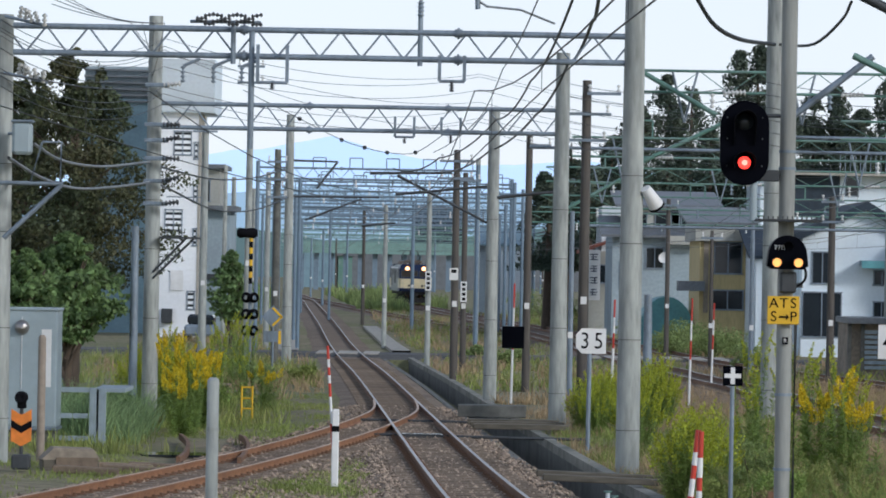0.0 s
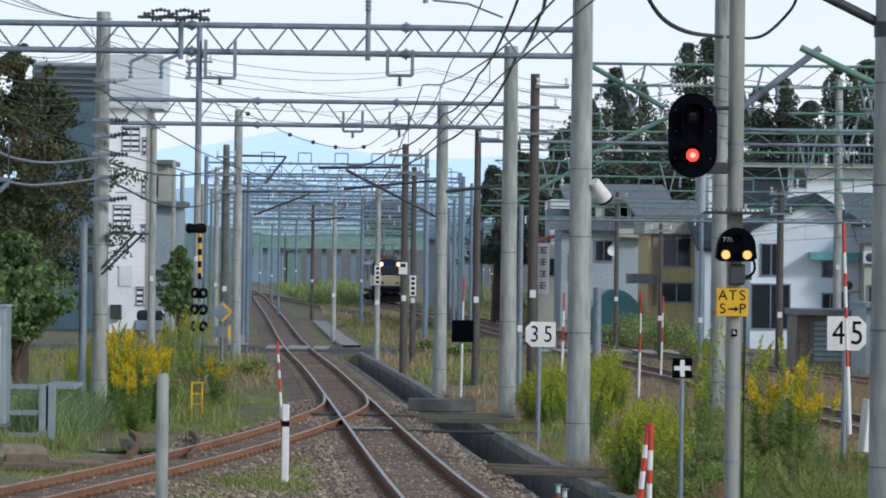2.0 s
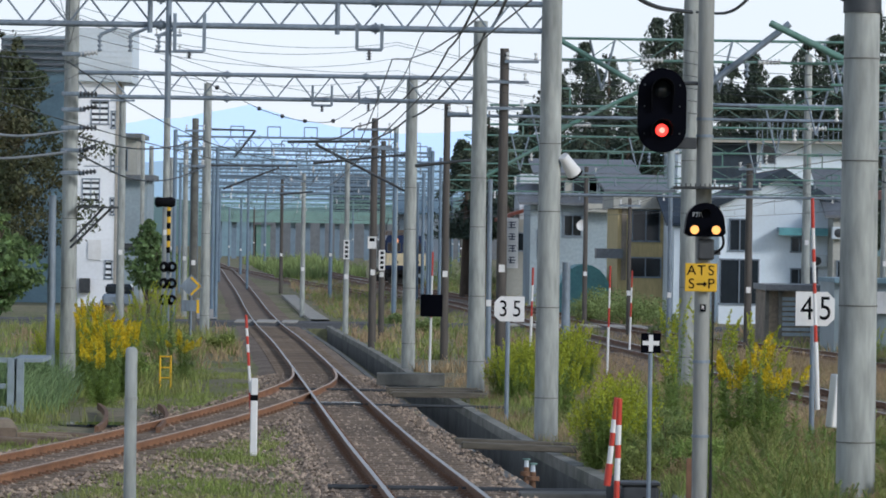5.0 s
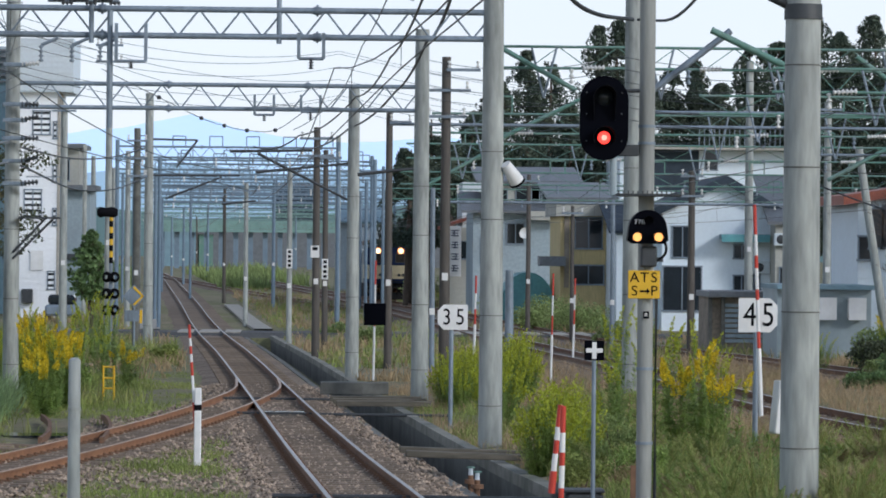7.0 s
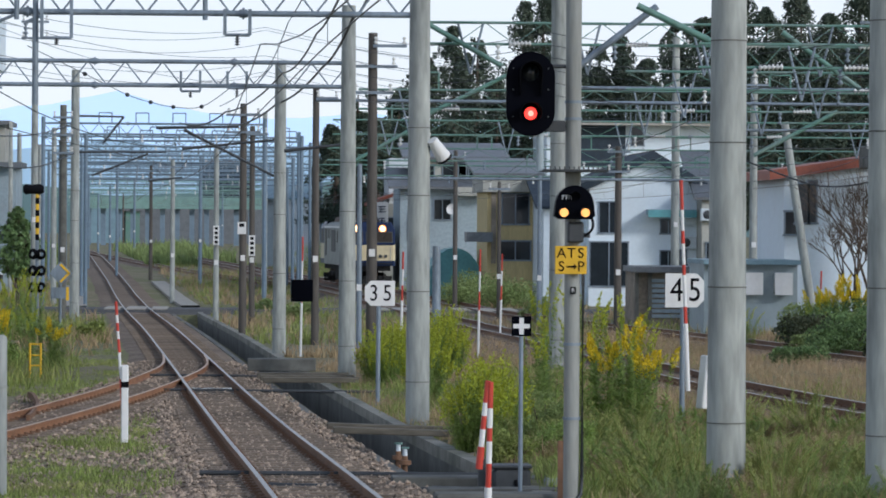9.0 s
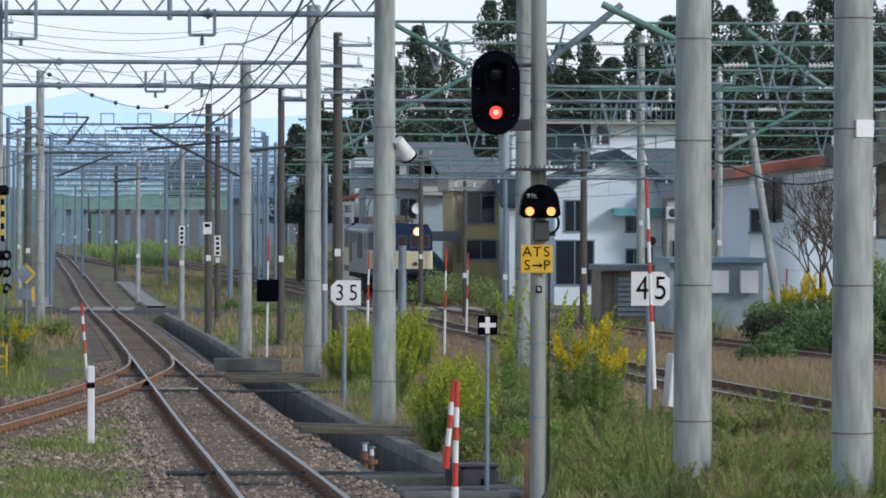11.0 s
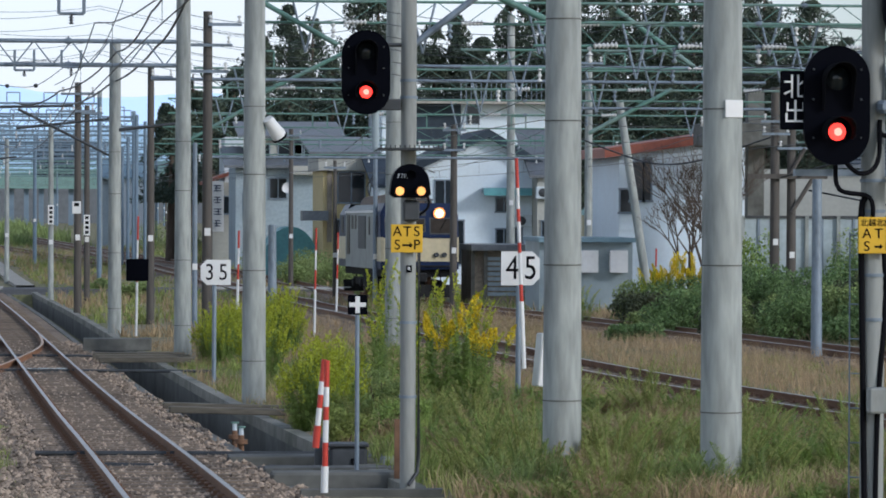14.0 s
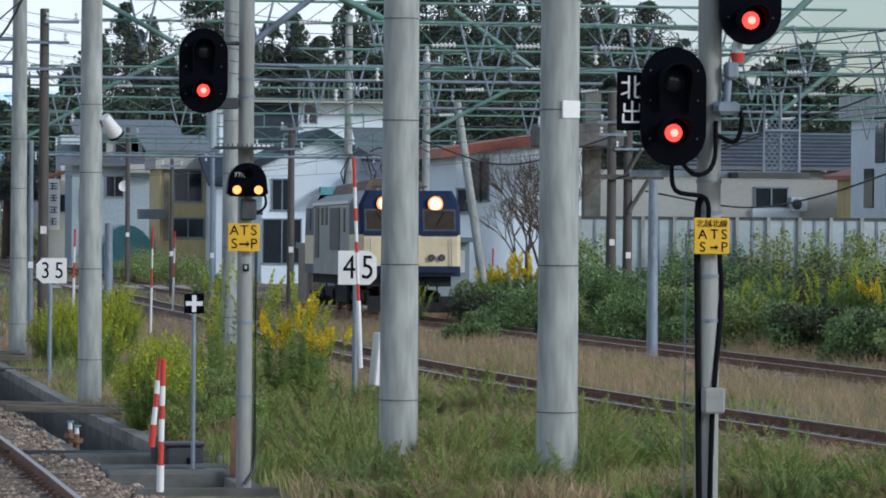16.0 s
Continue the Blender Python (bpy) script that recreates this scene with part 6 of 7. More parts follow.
wall_box(ho, X(446, d), X(540, d), d - 0.4, d + 8, Z(52, d), Z(82, d), BEIGE, "upper_storey")
shed_roof(ho, X(440, d), X(545, d), d - 0.4, d + 8, Z(80, d), Z(112, d), GREY_ROOF)
part("porch_roof", Shape().box((X(438, d), d - 0.7, Z(-28, d)), (X(46, d), 1.6, 0.5)), GREY_ROOF, ho)
part("post", Shape().box((X(466, d), d - 0.06, Z(-10, d)), (0.25, 0.1, Z(50, d) - Z(-80, d))), WOOD, ho)
window(ho, X(505, d), d, Z(22, d), 1.4, 1.6), window(ho, X(505, d), d, Z(-52, d), 1.6, 1.0)
d = 192.0
ts = thing("tarpaulin_shelter", "teal domed sheeting shelter beside the yard", "shelter")
ts_rows = [[(X(398, d) + 1.55 * math.cos(a), y, level(d, 11) - 0.3 + 2.75 * abs(math.sin(a)) ** 0.8) for a in np.linspace(0, math.pi, 13)] for y in (d, d + 4)]
part("cover", Shape().sheet(ts_rows).add(ts_rows[0], [tuple(range(13))]), TEAL, ts)

d = 180.0
ho = house("white gabled house with slate blue roof and green awning")
x0, x1 = X(636, d), X(836, d)
wall_box(ho, x0, x1, d, d + 9, level(d) - 0.6, Z(60, d), SIDING_WHITE)
gable(ho, x0, x1, d, d + 9, Z(60, d), Z(112, d), BLUE_ROOF, 0.6, 0.56, 0.42, SIDING_WHITE)
wall_box(ho, X(560, d), x0, d + 1.5, d + 9, level(d) - 0.6, Z(25, d), SIDING_WHITE, "side_wing")
shed_roof(ho, X(556, d), X(650, d), d + 1.5, d + 8, Z(22, d), Z(78, d), BLUE_ROOF)
for u, v, w, h in ((672, 8, 1.0, 1.55), (672, -75, 1.9, 2.2), (778, -8, 0.8, 0.7), (778, -64, 0.8, 0.75), (800, -62, 0.6, 0.75)):
    window(ho, X(u, d), d, Z(v, d), w, h)
part("awning", Shape().box((X(780, d), d - 0.6, Z(18, d)), (X(84, d), 1.2, 0.25)), PALE_ROOF, ho, "blue green awning"), part("awning_edge", Shape().box((X(780, d), d - 1.2, Z(15, d)), (X(86, d), 0.06, 0.35)), TEAL, ho)
aircon(ho, X(812, d), d, Z(-36, d))
d = 178.0
ho = house("house with dark roof and an air conditioner on its wall")
wall_box(ho, X(838, d), X(892, d), d, d + 8, level(d) - 0.6, Z(42, d), BEIGE)
shed_roof(ho, X(834, d), X(896, d), d, d + 6, Z(40, d), Z(128, d), GREY_ROOF, 0.3)
aircon(ho, X(850, d), d, Z(14, d)), window(ho, X(862, d), d, Z(-52, d), 0.9, 0.9)
d = 262.0
ho = house("large white flat-roofed building behind the houses")
wall_box(ho, X(560, d), X(900, d), d, d + 12, level(d) - 0.6, Z(172, d), SIDING_WHITE)
part("dark_panel", Shape().box((X(660, d), d - 0.05, Z(140, d)), (X(80, d), 0.1, Z(172, d) - Z(90, d))), BLUE_ROOF, ho)
window(ho, X(722, d), d, Z(152, d), 0.9, 1.3, 1), part("parapet", Shape().box((X(730, d), d + 5, Z(175, d)), (X(345, d), 13, 0.3)), SLAB, ho)
roof_rail = Shape()
for i in range(26):
    roof_rail.box((X(700 + 9 * i, d), d - 0.2, Z(195, d)), (0.05, 0.05, Z(214, d) - Z(175, d)))
roof_rail.box((X(812, d), d - 0.2, Z(214, d)), (X(225, d), 0.06, 0.08))
part("roof_rail", roof_rail, STEEL, ho)

# low shed, hut with ventilators, the white lapped shed
d = 140.0
ho = thing("timber_shed", "low grey slatted timber shed with flat roof", "shed")
wall_box(ho, X(722, d), X(850, d), d, d + 4, level(d) - 0.5, Z(-88, d), WOOD), part("roof", Shape().box((X(786, d), d + 1.7, Z(-84, d)), (X(138, d), 4.6, 0.22)), GREY_ROOF, ho)
for i in range(8):
    part("slat", Shape().box((X(792, d), d - 0.05, Z(-104 - 9 * i, d)), (X(92, d), 0.06, 0.13)), GREY_WALL, ho)
for u in (722, 745, 846):
    part("post", Shape().box((X(u, d), d - 0.1, Z(-140, d)), (0.14, 0.14, Z(-88, d) - Z(-195, d))), CONCRETE_DARK, ho)
d = 128.0
ho = thing("equipment_hut", "pale blue grey equipment hut with two white ventilators", "hut")
wall_box(ho, X(842, d), X(1010, d), d, d + 4, level(d) - 0.5, Z(-72, d), GREY_PAINT), part("roof", Shape().box((X(926, d), d + 1.9, Z(-70, d)), (X(174, d), 4.6, 0.16)), PALE_ROOF, ho)
for u in (929, 982):
    part("ventilator", Shape().plate([(0, 0), (0.62, 0), (0.62, 0.78), (0, 0.78)], 0, 0.01, pose(X(u, d) - 0.3, d - 0.45, Z(-128, d))).box((X(u, d), d - 0.22, Z(-108, d)), (0.6, 0.44, 0.75), bevel=0.06), WHITE, ho, "white hooded ventilator")
d = 136.0
ho = house("long white lap-sided shed with rusty red roof edge")
x0, x1 = X(985, d), X(1215, d)
wall_box(ho, x0, x1, d, d + 9, level(d) - 0.5, Z(85, d), SIDING_WHITE), siding(ho, x0 + 0.05, x1, d, level(d) - 0.5, Z(85, d), 0.36, SIDING_WHITE)
part("gable_wall", Shape().plate([(x0, Z(85, d)), (x1, Z(85, d)), (x1, Z(122, d))], d, d + 9), SIDING_WHITE, ho)
part("roof_edge", Shape().plate([(x0 - 0.6, Z(76, d)), (x1 + 0.2, Z(116, d)), (x1 + 0.2, Z(133, d)), (x0 - 0.6, Z(93, d))], d - 0.4, d + 9.3), RED_ROOF, ho, "rusty red roof edge")
for u, v, w, h in ((1017, 35, 0.5, 1.5), (1036, 38, 0.3, 1.6), (1000, 0, 0.6, 0.9)):
    window(ho, X(u, d), d - 0.04, Z(v, d), w, h, 1)
solid("lean_pole", Shape().tube((X(985, 131), 131, Z(180, 131)), (X(1045, 131), 131, level(131) - 0.4), 0.14, 0.17, n=10), CONCRETE, "leaning pale concrete stay pole before a shed", "pole")
solid("concrete_canopy", Shape().box((X(1215, 132), 133, Z(120, 132)), (X(150, 132), 3, 0.85), bevel=0.05).box((X(1240, 132), 133, Z(20, 132)), (0.6, 0.6, Z(120, 132) - level(132) + 1)), CONCRETE_DARK, "dark stained concrete canopy slab", "canopy")
tri = Shape()
tri.box((X(1288, 116), 115.83, Z(45, 116)), (2.6, 0.2, 0.16))
tri.tube((X(1335, 116), 115.8, Z(42, 116)), (X(1296, 116), 115.8, Z(-20, 116)), 0.07).tube((X(1320, 116), 115.8, Z(95, 116)), (X(1290, 116), 115.8, Z(42, 116)), 0.06)
solid("pole_trestle", tri, WOOD_POLE, "dark timber trestle joining two poles", "trestle")

# boundary wall and the houses behind it
d = 122.0
fence = thing("panel_wall", "grey boundary wall of concrete panels and posts", "wall")
for i in range(13):
    u = 1180 + 58 * i
    part("panel", Shape().box((X(u, d), d, Z(-85, d)), (X(56, d), 0.1, Z(-30, d) - Z(-140, d))), PANEL_PALE, fence)
    part("top_rail", Shape().box((X(u, d), d - 0.02, Z(-28, d)), (X(58, d), 0.16, 0.09)), STEEL_DARK, fence)
    part("post", Shape().box((X(u - 29, d), d - 0.08, Z(-82, d)), (0.12, 0.16, Z(-26, d) - Z(-138, d))), CONCRETE, fence)
    part("post", Shape().box((X(u, d), d - 0.06, Z(-82, d)), (0.08, 0.06, Z(-30, d) - Z(-134, d))), STEEL, fence)
d = 150.0
ho = house("grey house with window and air conditioner behind the wall")
wall_box(ho, X(1210, d), X(1780, d), d, d + 9, level(d) - 0.5, Z(58, d), BEIGE), shed_roof(ho, X(1400, d), X(1790, d), d, d + 7, Z(60, d), Z(128, d), GREY_ROOF, 0.5)
for i in range(9):
    part("roof_rib", Shape().box((X(1595, d), d - 0.4 + 0.8 * i, Z(60 + 7.4 * i, d) + 0.2), (X(396, d), 0.08, 0.07)), BLUE_ROOF, ho)
window(ho, X(1563, d), d, Z(10, d), 1.4, 0.85), aircon(ho, X(1612, d), d, Z(-2, d), 0.7), part("lintel", Shape().box((X(1570, d), d - 0.1, Z(-18, d)), (2.0, 0.2, 0.4)), PLASTER, ho)
ho = house("brown walled house with a red sheet roof")
d = 142.0
wall_box(ho, X(1745, d), X(1990, d), d, d + 5, level(d) - 0.5, Z(50, d), TIMBER_YELLOW), gable(ho, X(1740, d), X(1990, d), d, d + 5, Z(50, d), Z(100, d), RED_ROOF, 0.4, 0.7, wall=BEIGE)
window(ho, X(1775, d), d, Z(10, d), 0.9, 1.3)
d = 130.0
ho = house("pale plastered two-storey house with flat eaves")
wall_box(ho, X(1711, d + 9), X(2000, d), d, d + 9, level(d) - 0.5, Z(160, d), PLASTER), part("eave", Shape().box((X(1711, d + 9) + 3.2, d + 4.5, Z(185, d)), (7.2, 9.8, 0.9)), CONCRETE, ho)
for y, z in ((3.0, 30), (6.2, 30), (4.6, 115)):
    part("side_window", Shape().box((X(1711, d + 9) - 0.02, d + y, Z(z, d)), (0.08, 1.3, 1.5)), GLASS_DARK, ho)

# cars and clutter by the crossing
d = 196.0
car = thing("parked_car", "small pale grey car parked by the crossing", "car", at=pose(X(-425, d), d, level(d) - 0.25))
part("body", Shape().box((0, 0, 0.65), (1.6, 3.6, 0.6), bevel=0.12), STEEL, car), part("cabin", Shape().box((0, 0.2, 1.2), (1.4, 2.2, 0.55), bevel=0.15), GLASS_DARK, car)
for x in (-0.72, 0.72):
    for y in (-1.1, 1.1):
        part("wheel", Shape().turned((x - 0.09, y, 0.3), (1, 0, 0), [(0, 0), (0, 0.3), (0.18, 0.3), (0.18, 0)], 16), BLACK_MATT, car)


# ---- trackside things on the near left
def cabinet():
    d = 73.0
    z0 = Z(-318, d)
    x1 = X(-680, d)
    ob = thing("equipment_cabinet", "tall blue grey steel signalling cabinet with round hooded vent", "cabinet", at=pose(x1 - 0.75, d + 0.5, z0))
    h = Z(-91, d) - z0
    part("body", Shape().box((0, 0, h / 2 + 0.1), (1.5, 1.0, h - 0.2), bevel=0.03), GREY_PAINT, ob)
    part("roof", Shape().box((0, 0, h), (1.56, 1.06, 0.06), bevel=0.02), GREY_PAINT, ob)
    part("base", Shape().box((0, 0, 0.02), (1.4, 0.9, 0.24)), CONCRETE_DARK, ob)
    part("door", Shape().box((0.54, -0.51, h * 0.62), (0.2, 0.02, h * 0.45)).box((0.05, -0.51, h / 2), (0.012, 0.02, h - 0.3)), WHITE, ob)
    part("vent_hood", Shape().turned((0.05, -0.5, h * 0.86), (0, -1, -0.15), [(0, 0.15), (0.08, 0.14), (0.14, 0.08), (0.16, 0)], 16), RAIL_TOP, ob, "shiny metal hood")
    part("sill", Shape().box((0, -0.02, 0.18), (1.54, 1.04, 0.06)), STEEL, ob)


cabinet()
p = spot(-706, -333, 66)
solid("short_post", Shape().turned((0, 0, -0.4), (0, 0, 1), [(0, 0.075), (2.35, 0.07), (2.4, 0.04), (2.4, 0)], 14), mat("rust_stained_concrete", (0.3, 0.25, 0.2), 0.9, vary=0.2), "brown stained concrete post beside a cabinet", "post", at=pose(p.x, p.y, p.z))
p = spot(-740, -372, 61)
om = thing("switch_indicator", "orange arrow plate with black lamp on a switch stand", "switch stand", at=pose(p.x, p.y, p.z))
part("stand", Shape().tube((0, 0, 0), (0, 0, 1.0), 0.03).box((0, 0, 0.1), (0.3, 0.3, 0.25), bevel=0.03), STEEL_DARK, om)
pl = part("plate", Shape().plate([(-0.17, 0.45), (0, 0.36), (0.17, 0.45), (0.17, 0.98), (0, 0.88), (-0.17, 0.98)], -0.05, -0.03), ORANGE, om, "orange arrow plate")
part("chevron", Shape().plate([(-0.17, 0.68), (0, 0.58), (0.17, 0.68), (0.17, 0.8), (0, 0.7), (-0.17, 0.8)], -0.055, -0.05), BLACK_MATT, pl)
part("lamp", Shape().turned((0, 0.05, 1.17), (0, -1, 0), [(0, 0.1), (0.2, 0.11), (0.22, 0.06), (0.18, 0)], 14).box((0, 0, 1.04), (0.14, 0.14, 0.1)), BLACK_MATT, om)
p = spot(-655, -365, 62)
wb = thing("switch_cover", "weathered brown timber cover over a switch machine", "box", at=pose(p.x, p.y, p.z - 0.08, 0, 0, 12))
part("base", Shape().box((0, 0, 0.08), (0.95, 0.6, 0.2), bevel=0.02), DARK_WOOD, wb)
part("lid", Shape().plate([(-0.5, 0.18), (0.5, 0.18), (0.38, 0.36), (-0.28, 0.38)], -0.3, 0.3), WOOD, wb, "paler sloping lid")
part("side_board", Shape().box((0.1, -0.315, 0.14), (0.7, 0.03, 0.16)), TIMBER, wb)
for k, (dx, dy, turn) in enumerate(((0.85, 0.3, 8), (1.15, -0.5, -14), (1.5, 0.7, 5), (0.4, -1.2, -6))):
    x, y = p.x + dx, p.y + dy
    solid("loose_timber", Shape().box((0, 0, 0), (1.1, 0.2, 0.13), bevel=0.02), TIMBER, "old loose sleeper timber lying by the switch", "timber", "loose timbers", at=pose(x, y, floor_at(x, y) + 0.07, 0, 2, turn))
fe = thing("guard_fence", "low grey steel guard rail fence beside the cabinet", "fence")
for u0, u1, v in ((-690, -612, -232), (-690, -612, -278), (-690, -612, -318)):
    part("rail", Shape().box(((X(u0, 74) + X(u1, 74)) / 2, 74, Z(v, 74)), (X(u1 - u0, 74), 0.06, 0.1)), GREY_WALL, fe)
for u in (-612, -600):
    part("post", Shape().box((X(u, 74), 74, Z(-280, 74)), (0.2, 0.08, 1.15), bevel=0.01), GREY_WALL, fe)
part("rail", Shape().box((X(-585, 74), 75, Z(-232, 74)), (X(54, 74), 2, 0.08)), GREY_WALL, fe)
ys = thing("yellow_stand", "small yellow steel stand in the grass", "stand", at=pose(X(-342, 90), 90, floor_at(X(-342, 90), 90)))
for x in (-0.13, 0.13):
    part("leg", Shape().tube((x, 0, -0.1), (x, 0, 0.85), 0.025), YELLOW, ys)
for z in (0.3, 0.55, 0.82):
    part("rung", Shape().tube((-0.13, 0, z), (0.13, 0, z), 0.02), YELLOW, ys)
for u, v, d in ((-640, 0, 172), (-672, 0, 112), (-668, 0, 122)):
    p = spot(u, v, d)
    p.z = floor_at(p.x, d) + 0.1
    solid("blue_sheet", Shape().turned((p.x, p.y, p.z - 0.15), (0.2, 0, 1), [(0, 0.3), (0.12, 0.26), (0.2, 0.1), (0.22, 0)], 9), mat("blue_plastic", (0.12, 0.35, 0.6), 0.5, vary=0.3, scale=4), "crumpled blue plastic sheet in the weeds", "sheet", "blue plastic sheets")
cb = spot(835, -290, 58)
solid("white_box", Shape().box((0, 0, 0.05), (0.2, 0.25, 0.85), Euler((0, 0.1, 0.3)).to_matrix().to_4x4(), bevel=0.02), WHITE, "white tilted trackside equipment box in grass", "box", at=pose(cb.x + 0.12, cb.y, cb.z))


# ---- plants
def blades(name, where, material, label, heights, width, lean=0.5, seed=1):
    """Grass blades, each a bent tapering strip. where: rows of x, y, z."""
    r = np.random.default_rng(seed)
    p = np.array(where)
    n = len(p)
    h = r.uniform(*heights, n) * np.array([0.75 + 0.9 * max(-0.45, noise.noise((q[0] * 0.9, q[1] * 0.45, seed))) for q in where])
    a = r.uniform(0, 2 * np.pi, n)
    l = r.uniform(0.1, lean, n) * h
    w = r.uniform(0.6, 1.3, n) * width
    dx, dy = np.cos(a), np.sin(a)
    b = r.uniform(0, 2 * np.pi, n)
    sx, sy = np.cos(b) * w, np.sin(b) * w
    v = np.empty((n, 5, 3))
    v[:, 0] = p - np.stack([sx, sy, 0.05 + 0 * h], 1)
    v[:, 1] = p + np.stack([sx, sy, -0.05 + 0 * h], 1)
    mid = p + np.stack([dx * l * 0.35, dy * l * 0.35, h * 0.6], 1)
    v[:, 2] = mid + 0.7 * np.stack([sx, sy, 0 * h], 1)
    v[:, 3] = mid - 0.7 * np.stack([sx, sy, 0 * h], 1)
    v[:, 4] = p + np.stack([dx * l, dy * l, h], 1)
    k = 5 * np.arange(n)
    faces = np.concatenate([np.stack([k, k + 1, k + 2, k + 3], 1)]).tolist() + np.stack([k + 3, k + 2, k + 4], 1).tolist()
    me = bpy.data.meshes.new(name)
    me.from_pydata(v.reshape(-1, 3).tolist(), [], faces)
    me.materials.append(material)
    return tagged(new(name, me), label, "grass", kind="stuff")


def scatter(count, o0, o1, y0, y1, seed, power=1.0, patch=0.0, scale=0.25, bias=0.0, line=None, clump=0.0):
    """Places beside a track line, thinned into patches, clear of rails and drain."""
    r = random.Random(seed)
    out = []
    while len(out) < count:
        y = y0 + (y1 - y0) * r.random() ** power
        c = curve_x(line or MAIN, y)
        x = c + r.uniform(o0, o1)
        if patch and noise.noise((x * scale, y * scale * 0.5, seed * 3.1)) + bias < patch * (r.random() - 0.5):
            if r.random() < 0.97:
                continue
        o = x - curve_x(MAIN, y)
        if (-1.7 if y > 75 else -1.2 - 0.5 * abs(math.sin(y * 0.9))) < o < 2.9 or (y > 169 and -3.5 < o < 3.7):
            continue
        if any(abs(x - curve_x(q, y)) < 1.25 for q in (YARD_NEAR, LOCO_LINE)) or (y < 96 and abs(x - curve_x(BRANCH, y)) < 1.0) or 163 < y < 169.5 or (63 < y < 79 and -520 < x / y * FAR < -315 and r.random() < 0.985):
            continue
        z = floor_at(x, y)
        k = 1 + int(clump * r.random())
        for _ in range(k):
            out.append((x + r.gauss(0, 0.08), y + r.gauss(0, 0.08), z))
    return out


blades("short_grass", scatter(60000, -10, -1.2, 36, 110, 3, 1.6, 0.5, 0.5, 0.05, clump=5), GRASS, "short green grass and clover beside the rails", (0.03, 0.15), 0.008, 1.2, 3)
blades("weedy_grass", scatter(24000, 2.9, 8.2, 36, 85, 4, 1.4, 0.5, 0.5, 0.05, clump=10), GRASS, "tall green weedy grass between the tracks", (0.08, 0.4), 0.008, 1.3, 4)
blades("dry_grass", scatter(30000, 2.9, 8.6, 36, 100, 5, 1.4, 0.5, 0.4, 0.05, clump=10), GRASS_DRY, "dry straw-coloured grass between the tracks", (0.06, 0.38), 0.007, 1.3, 5)
blades("low_grass", scatter(15000, 7.5, 24, 38, 120, 11, 1.5, 0.5, 0.35, 0.02, clump=8), GRASS, "low green grass round the yard tracks", (0.06, 0.28), 0.01, 1.2, 11)
blades("dry_grass", scatter(80000, 8, 24, 40, 120, 6, 1.4, 0.5, 0.3, 0.22, clump=12), GRASS_DRY, "pale brown dry grass between the yard lines", (0.1, 0.5), 0.0045, 1.7, 6)
blades("weedy_grass", scatter(22000, -24, -3, 70, 160, 7, 1.3, 0.5, 0.3, 0.05, clump=8), GRASS, "green weeds left of the line", (0.15, 0.6), 0.014, 1.0, 7)
blades("silver_grass", scatter(6000, -9.0, -6.0, 74, 90, 8, 1.0, 0, clump=14), GRASS_BLUE, "tall arching silver grass clumps by the fence", (0.4, 1.1), 0.012, 1.3, 8)
blades("far_weeds", scatter(20000, -10, 22, 118, 330, 9, 1.3, 0.5, 0.12, 0.1, clump=9), GRASS, "distant green weeds beside the yard tracks", (0.15, 0.55), 0.02, 1.2, 9)
blades("far_dry_weeds", scatter(16000, -10, 22, 105, 300, 19, 1.4, 0.5, 0.12, 0.0, clump=9), GRASS_DRY, "distant dry weeds beside the yard tracks", (0.15, 0.6), 0.02, 1.2, 19)
blades("far_reeds", scatter(9000, -6, 12, 310, 440, 10, 1.0, 0.3, 0.08, 0.1, clump=9), SAGE, "pale green tall reeds far down the line", (0.5, 1.7), 0.06, 0.6, 10)


def leaf_cloud(centres, radii, count, size, rng, flat=0.6):
    """Many small leaves round the given lobes; returns corners and faces."""
    k = rng.integers(0, len(centres), count)
    dirs = rng.normal(size=(count, 3))
    dirs /= np.linalg.norm(dirs, axis=1)[:, None]
    rad = rng.uniform(0.35, 1.0, count) ** 0.5
    p = np.array(centres)[k] + dirs * (np.array(radii)[k] * rad[:, None])
    a = rng.normal(size=(count, 3))
    a /= np.linalg.norm(a, axis=1)[:, None]
    b = np.cross(a, rng.normal(size=(count, 3)))
    b /= np.linalg.norm(b, axis=1)[:, None]
    s = size * rng.uniform(0.5, 1.3, count)[:, None]
    v = np.stack([p - a * s, p + b * s * flat, p + a * s, p - b * s * flat], 1)
    return v.reshape(-1, 3), (4 * np.arange(count)[:, None] + np.arange(4)[None])


def leaves(name, v, f, material, parent, label=""):
    me = bpy.data.meshes.new(name)
    me.from_pydata(v.tolist(), [], f.tolist())
    me.materials.append(material)
    ob = new(name, me)
    ob.parent = parent
    return tagged(ob, label)


